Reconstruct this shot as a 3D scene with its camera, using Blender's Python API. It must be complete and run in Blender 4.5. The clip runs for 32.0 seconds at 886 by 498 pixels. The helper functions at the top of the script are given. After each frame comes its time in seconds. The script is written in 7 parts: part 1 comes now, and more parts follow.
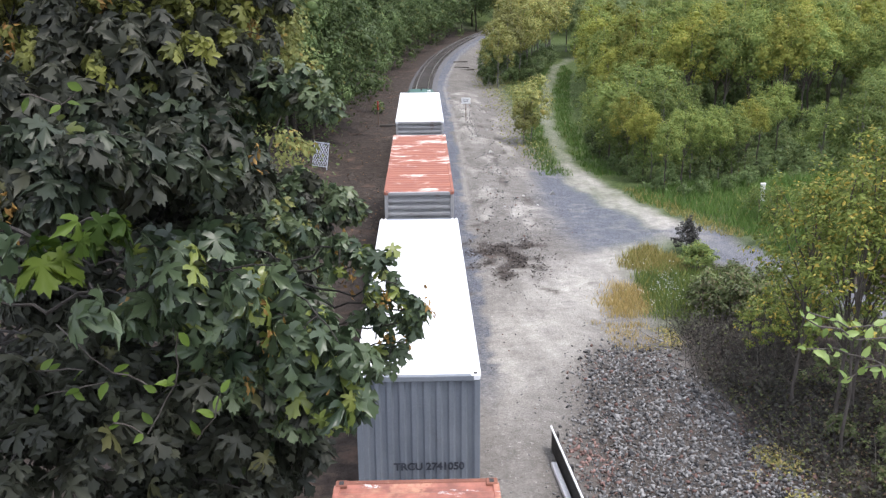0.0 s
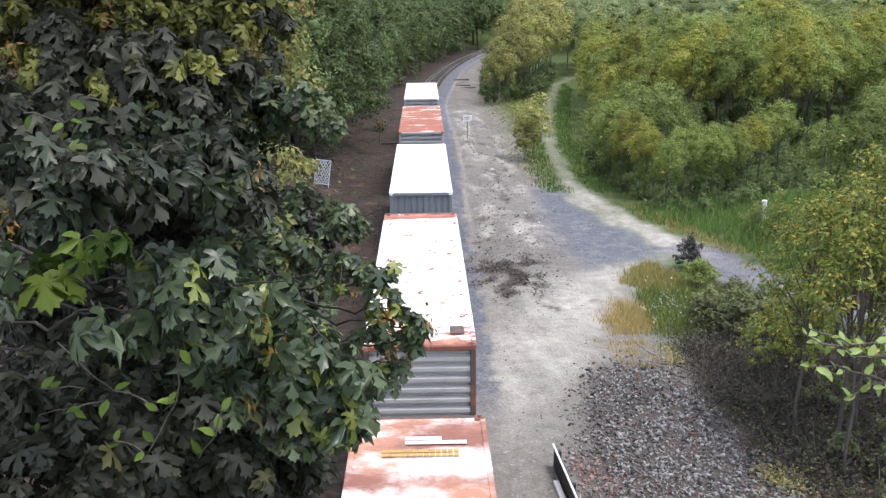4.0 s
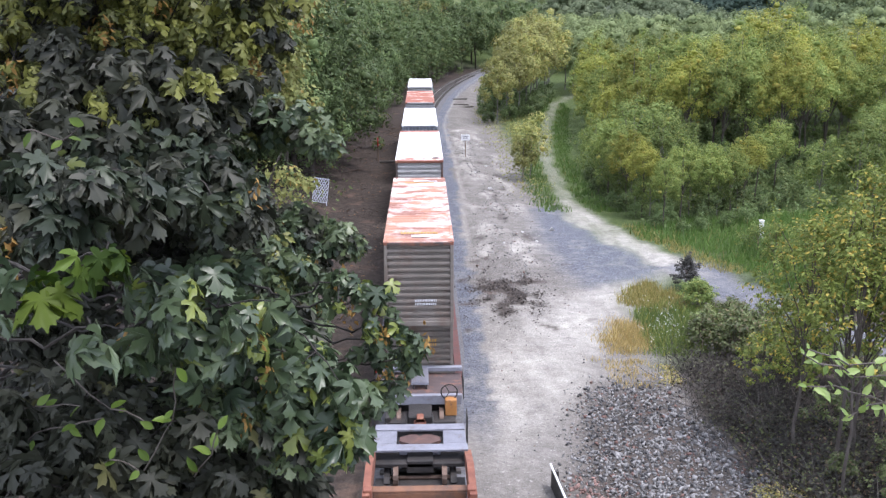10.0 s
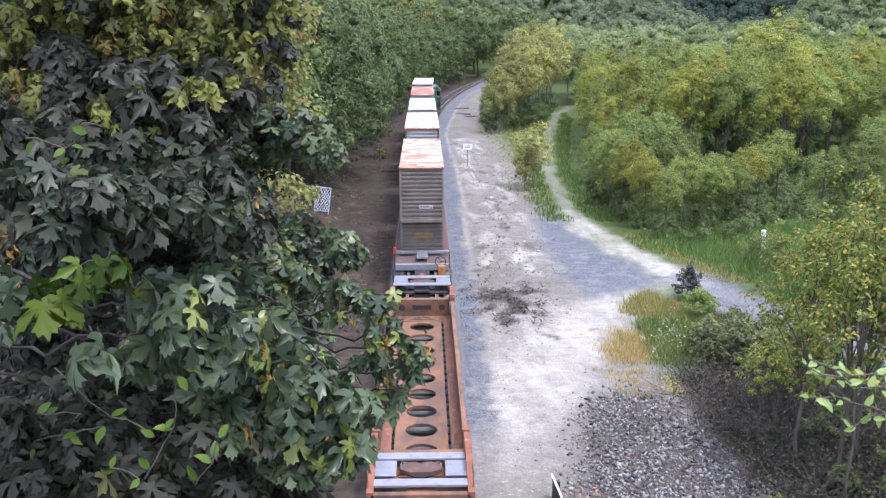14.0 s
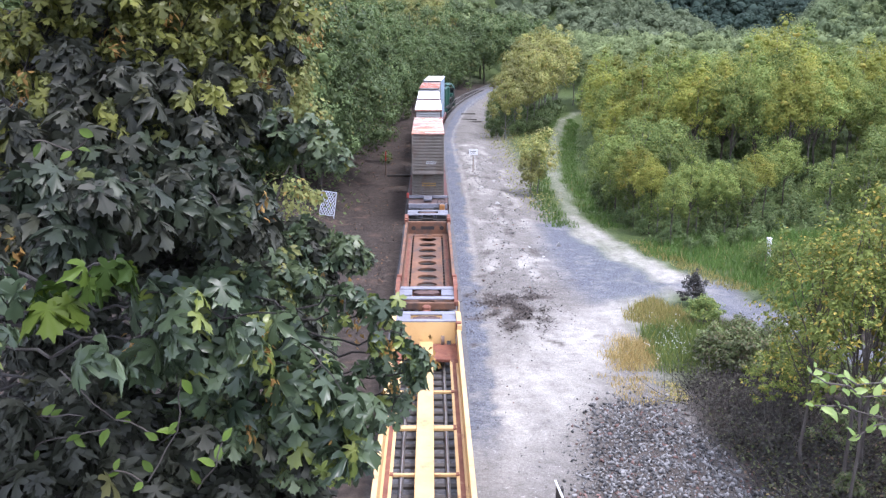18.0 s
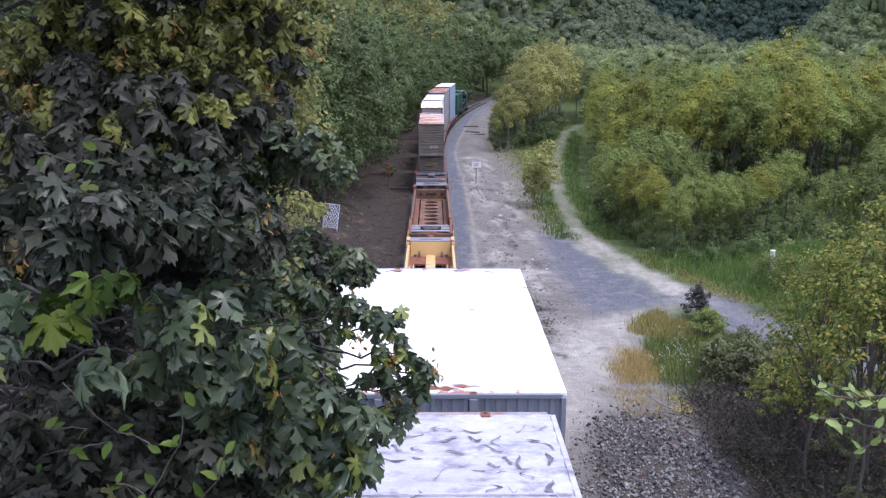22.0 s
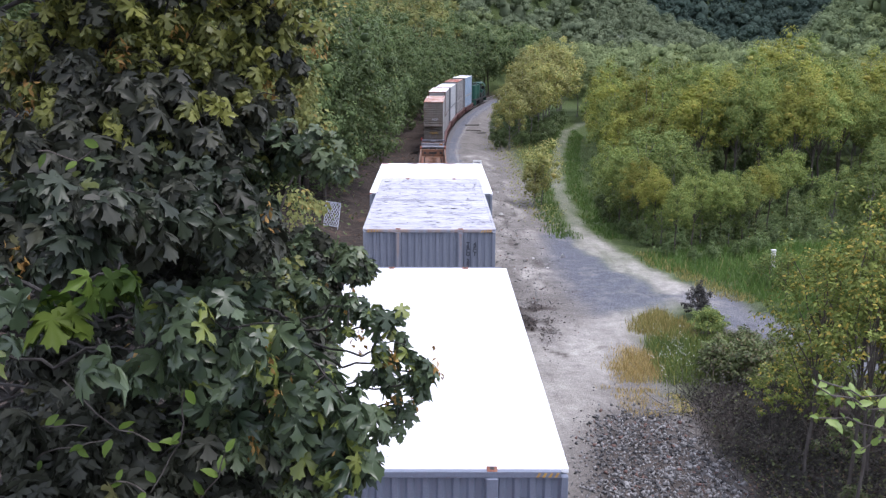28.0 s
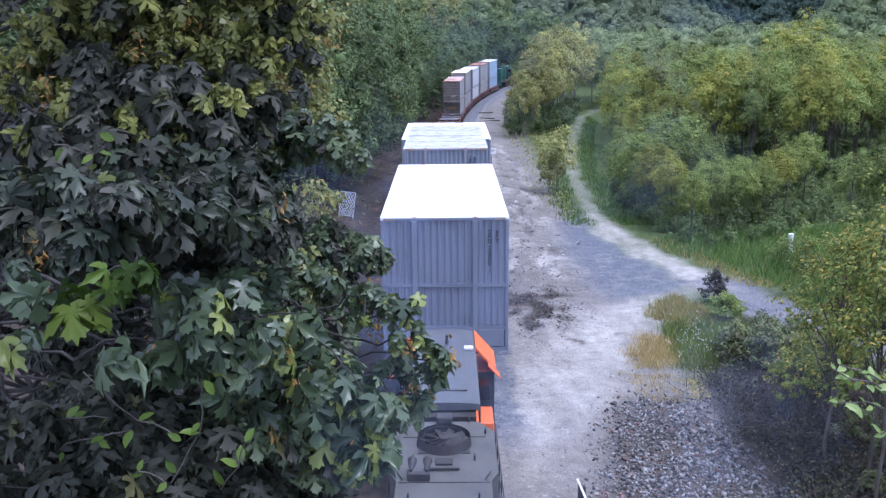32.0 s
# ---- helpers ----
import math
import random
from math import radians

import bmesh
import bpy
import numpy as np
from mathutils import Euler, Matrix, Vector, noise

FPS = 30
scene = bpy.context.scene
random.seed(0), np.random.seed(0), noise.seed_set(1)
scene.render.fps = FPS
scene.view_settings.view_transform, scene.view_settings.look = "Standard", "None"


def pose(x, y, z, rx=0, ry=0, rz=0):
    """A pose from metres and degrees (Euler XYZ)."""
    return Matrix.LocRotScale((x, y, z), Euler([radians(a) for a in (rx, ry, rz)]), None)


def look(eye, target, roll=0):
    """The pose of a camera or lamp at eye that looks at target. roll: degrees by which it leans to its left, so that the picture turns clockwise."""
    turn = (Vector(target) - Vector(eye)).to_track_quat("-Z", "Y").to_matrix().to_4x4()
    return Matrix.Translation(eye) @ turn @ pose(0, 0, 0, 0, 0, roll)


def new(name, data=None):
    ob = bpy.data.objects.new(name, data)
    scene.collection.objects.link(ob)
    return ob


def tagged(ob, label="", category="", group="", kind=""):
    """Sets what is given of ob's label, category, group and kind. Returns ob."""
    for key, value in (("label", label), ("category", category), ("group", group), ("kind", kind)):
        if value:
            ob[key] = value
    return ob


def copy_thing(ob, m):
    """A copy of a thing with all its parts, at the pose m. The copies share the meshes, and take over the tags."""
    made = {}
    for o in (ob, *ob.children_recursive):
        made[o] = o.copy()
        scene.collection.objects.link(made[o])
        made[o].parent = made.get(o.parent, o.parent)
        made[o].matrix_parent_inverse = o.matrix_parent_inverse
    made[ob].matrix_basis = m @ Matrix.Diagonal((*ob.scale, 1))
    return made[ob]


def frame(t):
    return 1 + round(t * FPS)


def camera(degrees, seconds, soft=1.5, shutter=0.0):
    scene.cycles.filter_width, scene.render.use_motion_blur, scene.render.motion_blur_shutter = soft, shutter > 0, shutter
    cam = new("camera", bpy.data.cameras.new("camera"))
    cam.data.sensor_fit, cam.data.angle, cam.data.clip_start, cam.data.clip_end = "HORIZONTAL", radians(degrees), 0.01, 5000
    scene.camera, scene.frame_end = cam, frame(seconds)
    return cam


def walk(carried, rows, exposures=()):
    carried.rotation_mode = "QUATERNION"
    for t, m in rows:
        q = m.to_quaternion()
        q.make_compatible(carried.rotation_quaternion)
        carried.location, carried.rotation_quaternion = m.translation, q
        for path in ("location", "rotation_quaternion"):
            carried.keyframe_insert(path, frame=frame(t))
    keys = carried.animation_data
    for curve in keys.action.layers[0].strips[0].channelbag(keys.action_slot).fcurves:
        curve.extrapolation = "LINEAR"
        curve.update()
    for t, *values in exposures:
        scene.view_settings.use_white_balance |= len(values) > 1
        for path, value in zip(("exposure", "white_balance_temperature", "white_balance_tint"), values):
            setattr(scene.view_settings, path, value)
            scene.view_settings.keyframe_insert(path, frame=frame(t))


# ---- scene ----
cam = camera(50.84, 32.0, 1.35)
# the camera is held by hand at one spot above the track and tilted slowly upwards: seconds, then its turn in degrees
PATH = [
    (0.0, 73.55, 0.46, -1.31), (0.5, 73.45, 0.56, -1.21), (1.0, 73.57, 0.71, -1.38), (1.5, 73.83, 0.70, -1.37),
    (2.0, 74.05, 0.62, -1.66), (2.5, 74.18, 0.81, -1.49), (3.0, 74.35, 0.47, -1.38), (3.5, 74.49, 0.54, -1.19),
    (5.5, 74.86, 0.41, -1.43), (6.0, 74.95, 0.46, -1.22), (6.5, 75.19, 0.39, -0.79), (7.0, 75.18, 0.46, -1.00),
    (7.5, 75.13, 0.43, -1.24), (8.0, 75.30, 0.41, -1.64), (8.5, 75.36, 0.50, -1.54), (9.0, 75.88, 0.45, -1.24),
    (9.5, 75.82, 0.33, -1.20), (10.0, 75.76, 0.29, -1.31), (10.5, 75.62, 0.42, -1.48), (11.0, 75.57, 0.46, -1.86),
    (11.5, 75.74, 0.38, -1.95), (12.0, 75.97, 0.37, -1.96), (12.5, 76.19, -0.02, -1.54), (13.0, 76.36, -0.00, -1.28),
    (13.5, 76.20, 0.07, -1.02), (14.0, 76.32, 0.12, -1.16), (14.5, 76.46, 0.01, -1.22), (16.5, 76.81, -0.19, -0.98),
    (17.0, 76.90, -0.29, -0.72), (17.5, 76.84, -0.28, -0.71), (18.0, 76.64, -0.22, -0.76), (18.5, 76.70, -0.19, -0.72),
    (19.0, 76.91, -0.17, -0.86), (19.5, 76.93, -0.05, -0.82), (20.0, 77.03, -0.30, -0.81), (20.5, 77.16, -0.03, -0.54),
    (21.0, 77.19, -0.18, -0.34), (21.5, 77.20, -0.28, -0.33), (22.0, 77.40, -0.16, -0.58), (22.5, 77.20, -0.20, -0.62),
    (23.0, 77.32, -0.41, -0.73), (23.5, 77.36, -0.44, -0.73), (24.0, 77.32, -0.37, -0.74), (24.5, 77.36, -0.35, -0.66),
    (25.0, 77.15, -0.41, -0.55), (25.5, 77.30, -0.37, -0.35), (27.5, 77.06, -0.13, -0.43), (28.0, 77.31, -0.30, -0.50),
    (28.5, 77.36, -0.28, -0.23), (29.0, 76.87, -0.12, -0.30), (29.5, 76.77, 0.27, -0.25), (30.0, 76.31, 0.35, 0.06),
    (30.5, 76.60, 0.52, 0.40), (31.0, 76.66, 0.60, 0.31), (31.5, 76.61, 0.57, 0.44), (32.0, 76.60, 0.62, 0.26),
   
]
walk(cam, [(t, pose(0.17, 0, 14.0, rx, ry, rz)) for t, rx, ry, rz in PATH],
     exposures=[(0.0, 0.85, 6250, 15), (3.5, 0.85, 6250, 15), (6.0, 0.85, 6150, 17), (8.0, 0.92, 6050, 18), (11.0, 1.13, 5950, 19), (13.0, 1.23, 5850, 20), (19.0, 1.25, 5700, 23), (20.0, 0.98, 5650, 25), (21.0, 0.62, 5650, 26), (23.0, 0.58, 5800, 24), (25.0, 0.6, 5800, 23), (25.5, 0.82, 5800, 23), (26.4, 0.75, 5850, 22), (27.4, 0.64, 5900, 21), (28.0, 0.62, 5900, 21), (29.0, 0.65, 5850, 21), (30.0, 0.76, 5280, 23), (32.0, 0.83, 5230, 24)])

# ---- light: a bright overcast afternoon ----
world = bpy.data.worlds.new("world")
scene.world = world
world.use_nodes = True
wn, wl = world.node_tree.nodes, world.node_tree.links
sky = wn.new("ShaderNodeTexSky")
sky.sky_type, sky.sun_disc, sky.sun_elevation, sky.sun_rotation = "NISHITA", False, radians(71), radians(120)
sky.dust_density, sky.air_density = 3.0, 1.0
cloud = wn.new("ShaderNodeMix")
cloud.data_type = "RGBA"
cloud.inputs["Factor"].default_value = 0.62
cloud.inputs["B"].default_value = (9.0, 9.4, 10.0, 1)
wl.new(sky.outputs["Color"], cloud.inputs["A"])
wl.new(cloud.outputs["Result"], wn["Background"].inputs["Color"])
wn["Background"].inputs["Strength"].default_value = 0.145
sun = new("sun", bpy.data.lights.new("sun", "SUN"))
sun.data.energy, sun.data.angle, sun.data.color = 1.6, radians(14), (1.0, 0.95, 0.86)
sun.matrix_world = look((13.5, -8, 46), (0, 0, 0))

rnd = random.Random(7)


# ---- materials ----
def nodes_of(m):
    m.use_nodes = True
    return m.node_tree.nodes, m.node_tree.links


def mixer(n, l, fac, a, b, blend="MIX"):
    x = n.new("ShaderNodeMix")
    x.data_type, x.blend_type = "RGBA", blend
    for name, v in (("Factor", fac), ("A", a), ("B", b)):
        if isinstance(v, bpy.types.NodeSocket):
            l.new(v, x.inputs[name])
        elif name == "Factor":
            x.inputs[name].default_value = v
        else:
            x.inputs[name].default_value = (*v, 1)
    return x.outputs["Result"]


def noise_fac(n, l, scale, lo=0.4, hi=0.6, detail=6, rough=0.6, stretch=(1, 1, 1), coords="Object"):
    tc, mp, nz, rp = n.new("ShaderNodeTexCoord"), n.new("ShaderNodeMapping"), n.new("ShaderNodeTexNoise"), n.new("ShaderNodeMapRange")
    mp.inputs["Scale"].default_value = stretch
    nz.inputs["Scale"].default_value, nz.inputs["Detail"].default_value, nz.inputs["Roughness"].default_value = scale, detail, rough
    rp.inputs["From Min"].default_value, rp.inputs["From Max"].default_value = lo, hi
    l.new(tc.outputs[coords], mp.inputs["Vector"])
    l.new(mp.outputs["Vector"], nz.inputs["Vector"])
    l.new(nz.outputs["Fac"], rp.inputs["Value"])
    return rp.outputs["Result"]


def surface(name, base, second, scale=1.5, rough=0.6, metal=0.0, bump=0.15, grain=40, stain=None, stain_scale=0.6, stain_range=(0.52, 0.66),
            stretch=(1, 1, 1), spread=(0.35, 0.65), vary=0.0, specular=0.4):
    """A worn surface: two colours at one scale, fine grain, stains of a third colour, fine relief."""
    m = bpy.data.materials.new(name)
    n, l = nodes_of(m)
    b = n["Principled BSDF"]
    col = mixer(n, l, noise_fac(n, l, scale, *spread, stretch=stretch), base, second)
    fine = noise_fac(n, l, grain, 0.25, 0.75, detail=3)
    col = mixer(n, l, 0.28, col, mixer(n, l, fine, (0.25, 0.25, 0.25), (1, 1, 1)), "MULTIPLY")
    if stain:
        col = mixer(n, l, noise_fac(n, l, stain_scale, *stain_range, detail=8, rough=0.68, stretch=stretch), col, stain)
    if vary:
        info, rp = n.new("ShaderNodeObjectInfo"), n.new("ShaderNodeMapRange")
        rp.inputs["To Min"].default_value, rp.inputs["To Max"].default_value = 1 - vary, 1 + vary
        l.new(info.outputs["Random"], rp.inputs["Value"])
        x = n.new("ShaderNodeVectorMath")
        x.operation = "SCALE"
        l.new(col, x.inputs[0])
        l.new(rp.outputs["Result"], x.inputs["Scale"])
        col = x.outputs["Vector"]
    l.new(col, b.inputs["Base Color"])
    b.inputs["Roughness"].default_value, b.inputs["Metallic"].default_value = rough, metal
    b.inputs["Specular IOR Level"].default_value = specular
    bp = n.new("ShaderNodeBump")
    bp.inputs["Strength"].default_value, bp.inputs["Distance"].default_value = bump, 0.02
    l.new(fine, bp.inputs["Height"])
    l.new(bp.outputs["Normal"], b.inputs["Normal"])
    return m


def roof_rusting(name, base, rust, end, reach, much=0.55, specks=False):
    """White roof paint that rusts through, most of all towards the two ends of the sheet."""
    m = bpy.data.materials.new(name)
    n, l = nodes_of(m)
    b = n["Principled BSDF"]
    tc, sep, far, rise, add = n.new("ShaderNodeTexCoord"), n.new("ShaderNodeSeparateXYZ"), n.new("ShaderNodeMath"), n.new("ShaderNodeMapRange"), n.new("ShaderNodeMath")
    l.new(tc.outputs["Object"], sep.inputs[0])
    far.operation, add.operation = "ABSOLUTE", "ADD"
    l.new(sep.outputs["Y"], far.inputs[0])
    l.new(far.outputs[0], rise.inputs["Value"])
    rise.inputs["From Min"].default_value, rise.inputs["From Max"].default_value, rise.inputs["To Max"].default_value = end - reach, end, much
    l.new(noise_fac(n, l, 1.5, 0.3, 0.7, detail=9, rough=0.7, stretch=(0.7, 1.2, 1)), add.inputs[0])
    l.new(rise.outputs["Result"], add.inputs[1])
    show = n.new("ShaderNodeMapRange")
    show.inputs["From Min"].default_value, show.inputs["From Max"].default_value = 0.77, 0.9
    l.new(add.outputs[0], show.inputs["Value"])
    tone = mixer(n, l, noise_fac(n, l, 4.0, 0.35, 0.65), rust, [q * 1.9 for q in rust])
    col = mixer(n, l, show.outputs["Result"], mixer(n, l, noise_fac(n, l, 0.8), base, [q * 0.92 for q in base]), tone)
    if specks:  # thin tan bloom and small spots all over
        col = mixer(n, l, noise_fac(n, l, 1.3, 0.52, 0.66, detail=7, rough=0.7), col, (0.46, 0.24, 0.15))
        col = mixer(n, l, noise_fac(n, l, 3.4, 0.64, 0.68, detail=3, rough=0.5), col, rust)
    l.new(col, b.inputs["Base Color"])
    b.inputs["Roughness"].default_value = 0.6
    return m


def leafy(name, dark, light, dry=None, share=0.0, rough=0.45, clear=0.3, patch=None, single=False, specular=0.3):
    """Leaves: each leaf its own tone between two greens, a share of them dry, some light passing through.
    patch: a scale in metres at which whole boughs are lighter or darker."""
    m = bpy.data.materials.new(name)
    n, l = nodes_of(m)
    b = n["Principled BSDF"]
    tone = n.new("ShaderNodeObjectInfo").outputs["Random"] if single else n.new("ShaderNodeNewGeometry").outputs["Random Per Island"]
    col = mixer(n, l, tone, dark, light)
    if patch:
        col = mixer(n, l, noise_fac(n, l, 1 / patch, 0.35, 0.65, detail=2), col, mixer(n, l, 0.5, col, light), "MIX")
    if dry:
        x = n.new("ShaderNodeMath")
        x.operation, x.inputs[1].default_value = "MULTIPLY", 7.13
        f = n.new("ShaderNodeMath")
        f.operation = "FRACT"
        g = n.new("ShaderNodeMath")
        g.operation, g.inputs[1].default_value = "LESS_THAN", share
        l.new(tone, x.inputs[0])
        l.new(x.outputs[0], f.inputs[0])
        l.new(f.outputs[0], g.inputs[0])
        col = mixer(n, l, g.outputs[0], col, dry)
    if patch:  # every plant a little lighter or darker than its neighbours
        info, rp, x = n.new("ShaderNodeObjectInfo"), n.new("ShaderNodeMapRange"), n.new("ShaderNodeVectorMath")
        rp.inputs["To Min"].default_value, rp.inputs["To Max"].default_value = 0.62, 1.22
        x.operation = "SCALE"
        l.new(info.outputs["Random"], rp.inputs["Value"])
        l.new(col, x.inputs[0])
        l.new(rp.outputs["Result"], x.inputs["Scale"])
        col = x.outputs["Vector"]
    l.new(col, b.inputs["Base Color"])
    b.inputs["Roughness"].default_value = rough
    b.inputs["Specular IOR Level"].default_value = specular
    t, mx = n.new("ShaderNodeBsdfTranslucent"), n.new("ShaderNodeMixShader")
    l.new(col, t.inputs["Color"])
    mx.inputs[0].default_value = clear
    l.new(b.outputs[0], mx.inputs[1])
    l.new(t.outputs[0], mx.inputs[2])
    l.new(mx.outputs[0], n["Material Output"].inputs["Surface"])
    return m


M = {}
M["roof_white"] = surface("roof_white", (0.86, 0.87, 0.88), (0.78, 0.79, 0.80), 0.8, 0.5, bump=0.1, stain=(0.42, 0.2, 0.1), stain_scale=1.6, stain_range=(0.70, 0.74))
M["roof_plain"] = surface("roof_plain", (0.87, 0.88, 0.9), (0.82, 0.83, 0.85), 0.5, 0.45, bump=0.06)
M["roof_patchy"] = roof_rusting("roof_patchy", (0.83, 0.82, 0.81), (0.19, 0.07, 0.048), 6.0, 1.3, specks=True)
M["roof_rusty"] = surface("roof_rusty", (0.34, 0.13, 0.085), (0.27, 0.10, 0.07), 1.2, 0.75, stain=(0.80, 0.66, 0.58), stain_scale=0.7, stain_range=(0.52, 0.64), stretch=(0.8, 1.5, 1))
M["roof_pink"] = surface("roof_pink", (0.42, 0.21, 0.14), (0.80, 0.74, 0.70), 0.8, 0.7, stain=(0.22, 0.095, 0.07), stain_scale=0.7, stain_range=(0.46, 0.62), stretch=(0.8, 1.1, 1), spread=(0.43, 0.58))
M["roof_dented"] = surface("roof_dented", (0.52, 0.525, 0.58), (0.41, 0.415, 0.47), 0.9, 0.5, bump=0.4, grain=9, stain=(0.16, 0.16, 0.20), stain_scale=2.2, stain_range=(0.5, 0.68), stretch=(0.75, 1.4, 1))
M["roof_edge_rust"] = roof_rusting("roof_edge_rust", (0.87, 0.88, 0.9), (0.24, 0.10, 0.075), 6.2, 0.55, 0.36)
M["woods_scrub"] = leafy("woods_scrub", (0.10, 0.15, 0.05), (0.20, 0.26, 0.09), (0.28, 0.27, 0.09), 0.06, 0.5, 0.3, patch=2)
M["rust"] = surface("rust", (0.17, 0.065, 0.045), (0.27, 0.11, 0.07), 2.0, 0.8, bump=0.3, stain=(0.34, 0.2, 0.13), stain_scale=3.0, stain_range=(0.58, 0.7))
M["grey_paint"] = surface("grey_paint", (0.17, 0.19, 0.22), (0.21, 0.23, 0.26), 0.9, 0.5, stain=(0.10, 0.09, 0.09), stain_scale=0.8, stain_range=(0.6, 0.8))
M["pale_grey_paint"] = surface("pale_grey_paint", (0.38, 0.38, 0.385), (0.30, 0.30, 0.305), 0.8, 0.5, stain=(0.17, 0.10, 0.075), stain_scale=1.3, stain_range=(0.60, 0.72))
M["dirty_grey_paint"] = surface("dirty_grey_paint", (0.24, 0.215, 0.19), (0.175, 0.155, 0.135), 0.9, 0.6, stain=(0.15, 0.10, 0.075), stain_scale=1.1, stain_range=(0.5, 0.72), stretch=(1, 1, 0.5))
M["blue_grey_paint"] = surface("blue_grey_paint", (0.205, 0.225, 0.275), (0.23, 0.25, 0.30), 0.6, 0.45, stain=(0.16, 0.165, 0.195), stain_scale=0.7, stain_range=(0.58, 0.8))
M["lead_paint"] = surface("lead_paint", (0.165, 0.19, 0.25), (0.19, 0.215, 0.28), 0.6, 0.45, stain=(0.135, 0.15, 0.195), stain_scale=0.7, stain_range=(0.58, 0.8))
M["white_side"] = surface("white_side", (0.62, 0.64, 0.67), (0.55, 0.57, 0.6), 0.7, 0.5, stain=(0.3, 0.2, 0.15), stain_scale=1.0, stain_range=(0.66, 0.78))
M["blue_side"] = surface("blue_side", (0.32, 0.42, 0.55), (0.36, 0.46, 0.58), 0.7, 0.5)
M["well_brown"] = surface("well_brown", (0.25, 0.125, 0.07), (0.17, 0.088, 0.055), 1.1, 0.75, stain=(0.085, 0.06, 0.05), stain_scale=1.6, stain_range=(0.45, 0.66), stretch=(1, 0.5, 1))
M["well_yellow"] = surface("well_yellow", (0.70, 0.49, 0.235), (0.62, 0.41, 0.18), 1.1, 0.6, stain=(0.34, 0.17, 0.10), stain_scale=1.4, stain_range=(0.57, 0.72))
M["deck_grey"] = surface("deck_grey", (0.115, 0.085, 0.083), (0.085, 0.065, 0.065), 1.6, 0.8, stain=(0.2, 0.1, 0.07), stain_scale=1.5)
M["plate_rust"] = surface("plate_rust", (0.085, 0.05, 0.045), (0.12, 0.07, 0.058), 3, 0.75, stain=(0.22, 0.09, 0.055), stain_scale=3.0, stain_range=(0.6, 0.72))
M["well_red"] = surface("well_red", (0.13, 0.05, 0.042), (0.10, 0.045, 0.04), 1.4, 0.7, stain=(0.07, 0.055, 0.05), stain_scale=1.0)
M["marking_faint"] = surface("marking_faint", (0.55, 0.56, 0.6), (0.66, 0.67, 0.7), 8, 0.6)
M["galvanised"] = surface("galvanised", (0.30, 0.305, 0.35), (0.235, 0.24, 0.28), 3.0, 0.5, 0.3, stain=(0.19, 0.16, 0.15), stain_scale=3.0, stain_range=(0.56, 0.72))
M["frame_dark"] = surface("frame_dark", (0.10, 0.075, 0.065), (0.07, 0.055, 0.05), 2.0, 0.7, stain=(0.22, 0.09, 0.055), stain_scale=1.5, stain_range=(0.5, 0.65))
M["black_steel"] = surface("black_steel", (0.025, 0.024, 0.024), (0.045, 0.04, 0.038), 2.0, 0.7, bump=0.3)
M["wheel_steel"] = surface("wheel_steel", (0.12, 0.08, 0.06), (0.16, 0.12, 0.10), 4.0, 0.5, 0.6)
M["rail_steel"] = surface("rail_steel", (0.42, 0.40, 0.39), (0.36, 0.33, 0.32), 3.0, 0.35, 0.7, stain=(0.2, 0.12, 0.08), stain_scale=4)
M["loco_grey"] = surface("loco_grey", (0.068, 0.066, 0.06), (0.085, 0.083, 0.076), 0.9, 0.6, stain=(0.05, 0.05, 0.047), stain_scale=1.0, stain_range=(0.5, 0.75))
M["loco_cab_roof"] = surface("loco_cab_roof", (0.07, 0.075, 0.084), (0.085, 0.09, 0.10), 0.9, 0.5)
M["loco_orange"] = surface("loco_orange", (0.80, 0.17, 0.045), (0.75, 0.15, 0.04), 1.2, 0.45, stain=(0.45, 0.12, 0.05), stain_scale=1.6, stain_range=(0.64, 0.8))
M["loco_green"] = surface("loco_green", (0.02, 0.09, 0.065), (0.025, 0.11, 0.08), 1.0, 0.5)
M["marking_dark"] = surface("marking_dark", (0.03, 0.035, 0.05), (0.05, 0.055, 0.07), 8, 0.6)
M["brake_orange"] = surface("brake_orange", (0.42, 0.20, 0.06), (0.34, 0.15, 0.045), 3, 0.6, stain=(0.15, 0.08, 0.05), stain_scale=4)
M["marking_yellow"] = surface("marking_yellow", (0.55, 0.33, 0.07), (0.4, 0.25, 0.09), 8, 0.6)
M["signal_red"] = surface("signal_red", (0.55, 0.06, 0.04), (0.45, 0.05, 0.04), 4, 0.5)
M["sign_white"] = surface("sign_white", (0.86, 0.86, 0.87), (0.78, 0.78, 0.79), 4, 0.5)
M["weathered_wood"] = surface("weathered_wood", (0.16, 0.11, 0.08), (0.22, 0.16, 0.12), 6, 0.85, stretch=(1, 1, 0.15))
M["tie_wood"] = surface("tie_wood", (0.075, 0.068, 0.062), (0.11, 0.10, 0.092), 4, 0.9, stretch=(0.3, 2, 1), vary=0.25)
M["rock_grey"] = surface("rock_grey", (0.075, 0.075, 0.077), (0.175, 0.172, 0.168), 2.5, 0.95, bump=0.6, grain=18, stain=(0.2, 0.12, 0.1), stain_scale=0.8, stain_range=(0.64, 0.78), vary=0.4)
M["rock_pale"] = surface("rock_pale", (0.5, 0.49, 0.47), (0.38, 0.37, 0.36), 2.5, 0.9, bump=0.5, vary=0.3)
M["bark"] = surface("bark", (0.07, 0.058, 0.05), (0.13, 0.115, 0.10), 5, 0.9, bump=0.5, grain=25, stretch=(1, 1, 0.25))
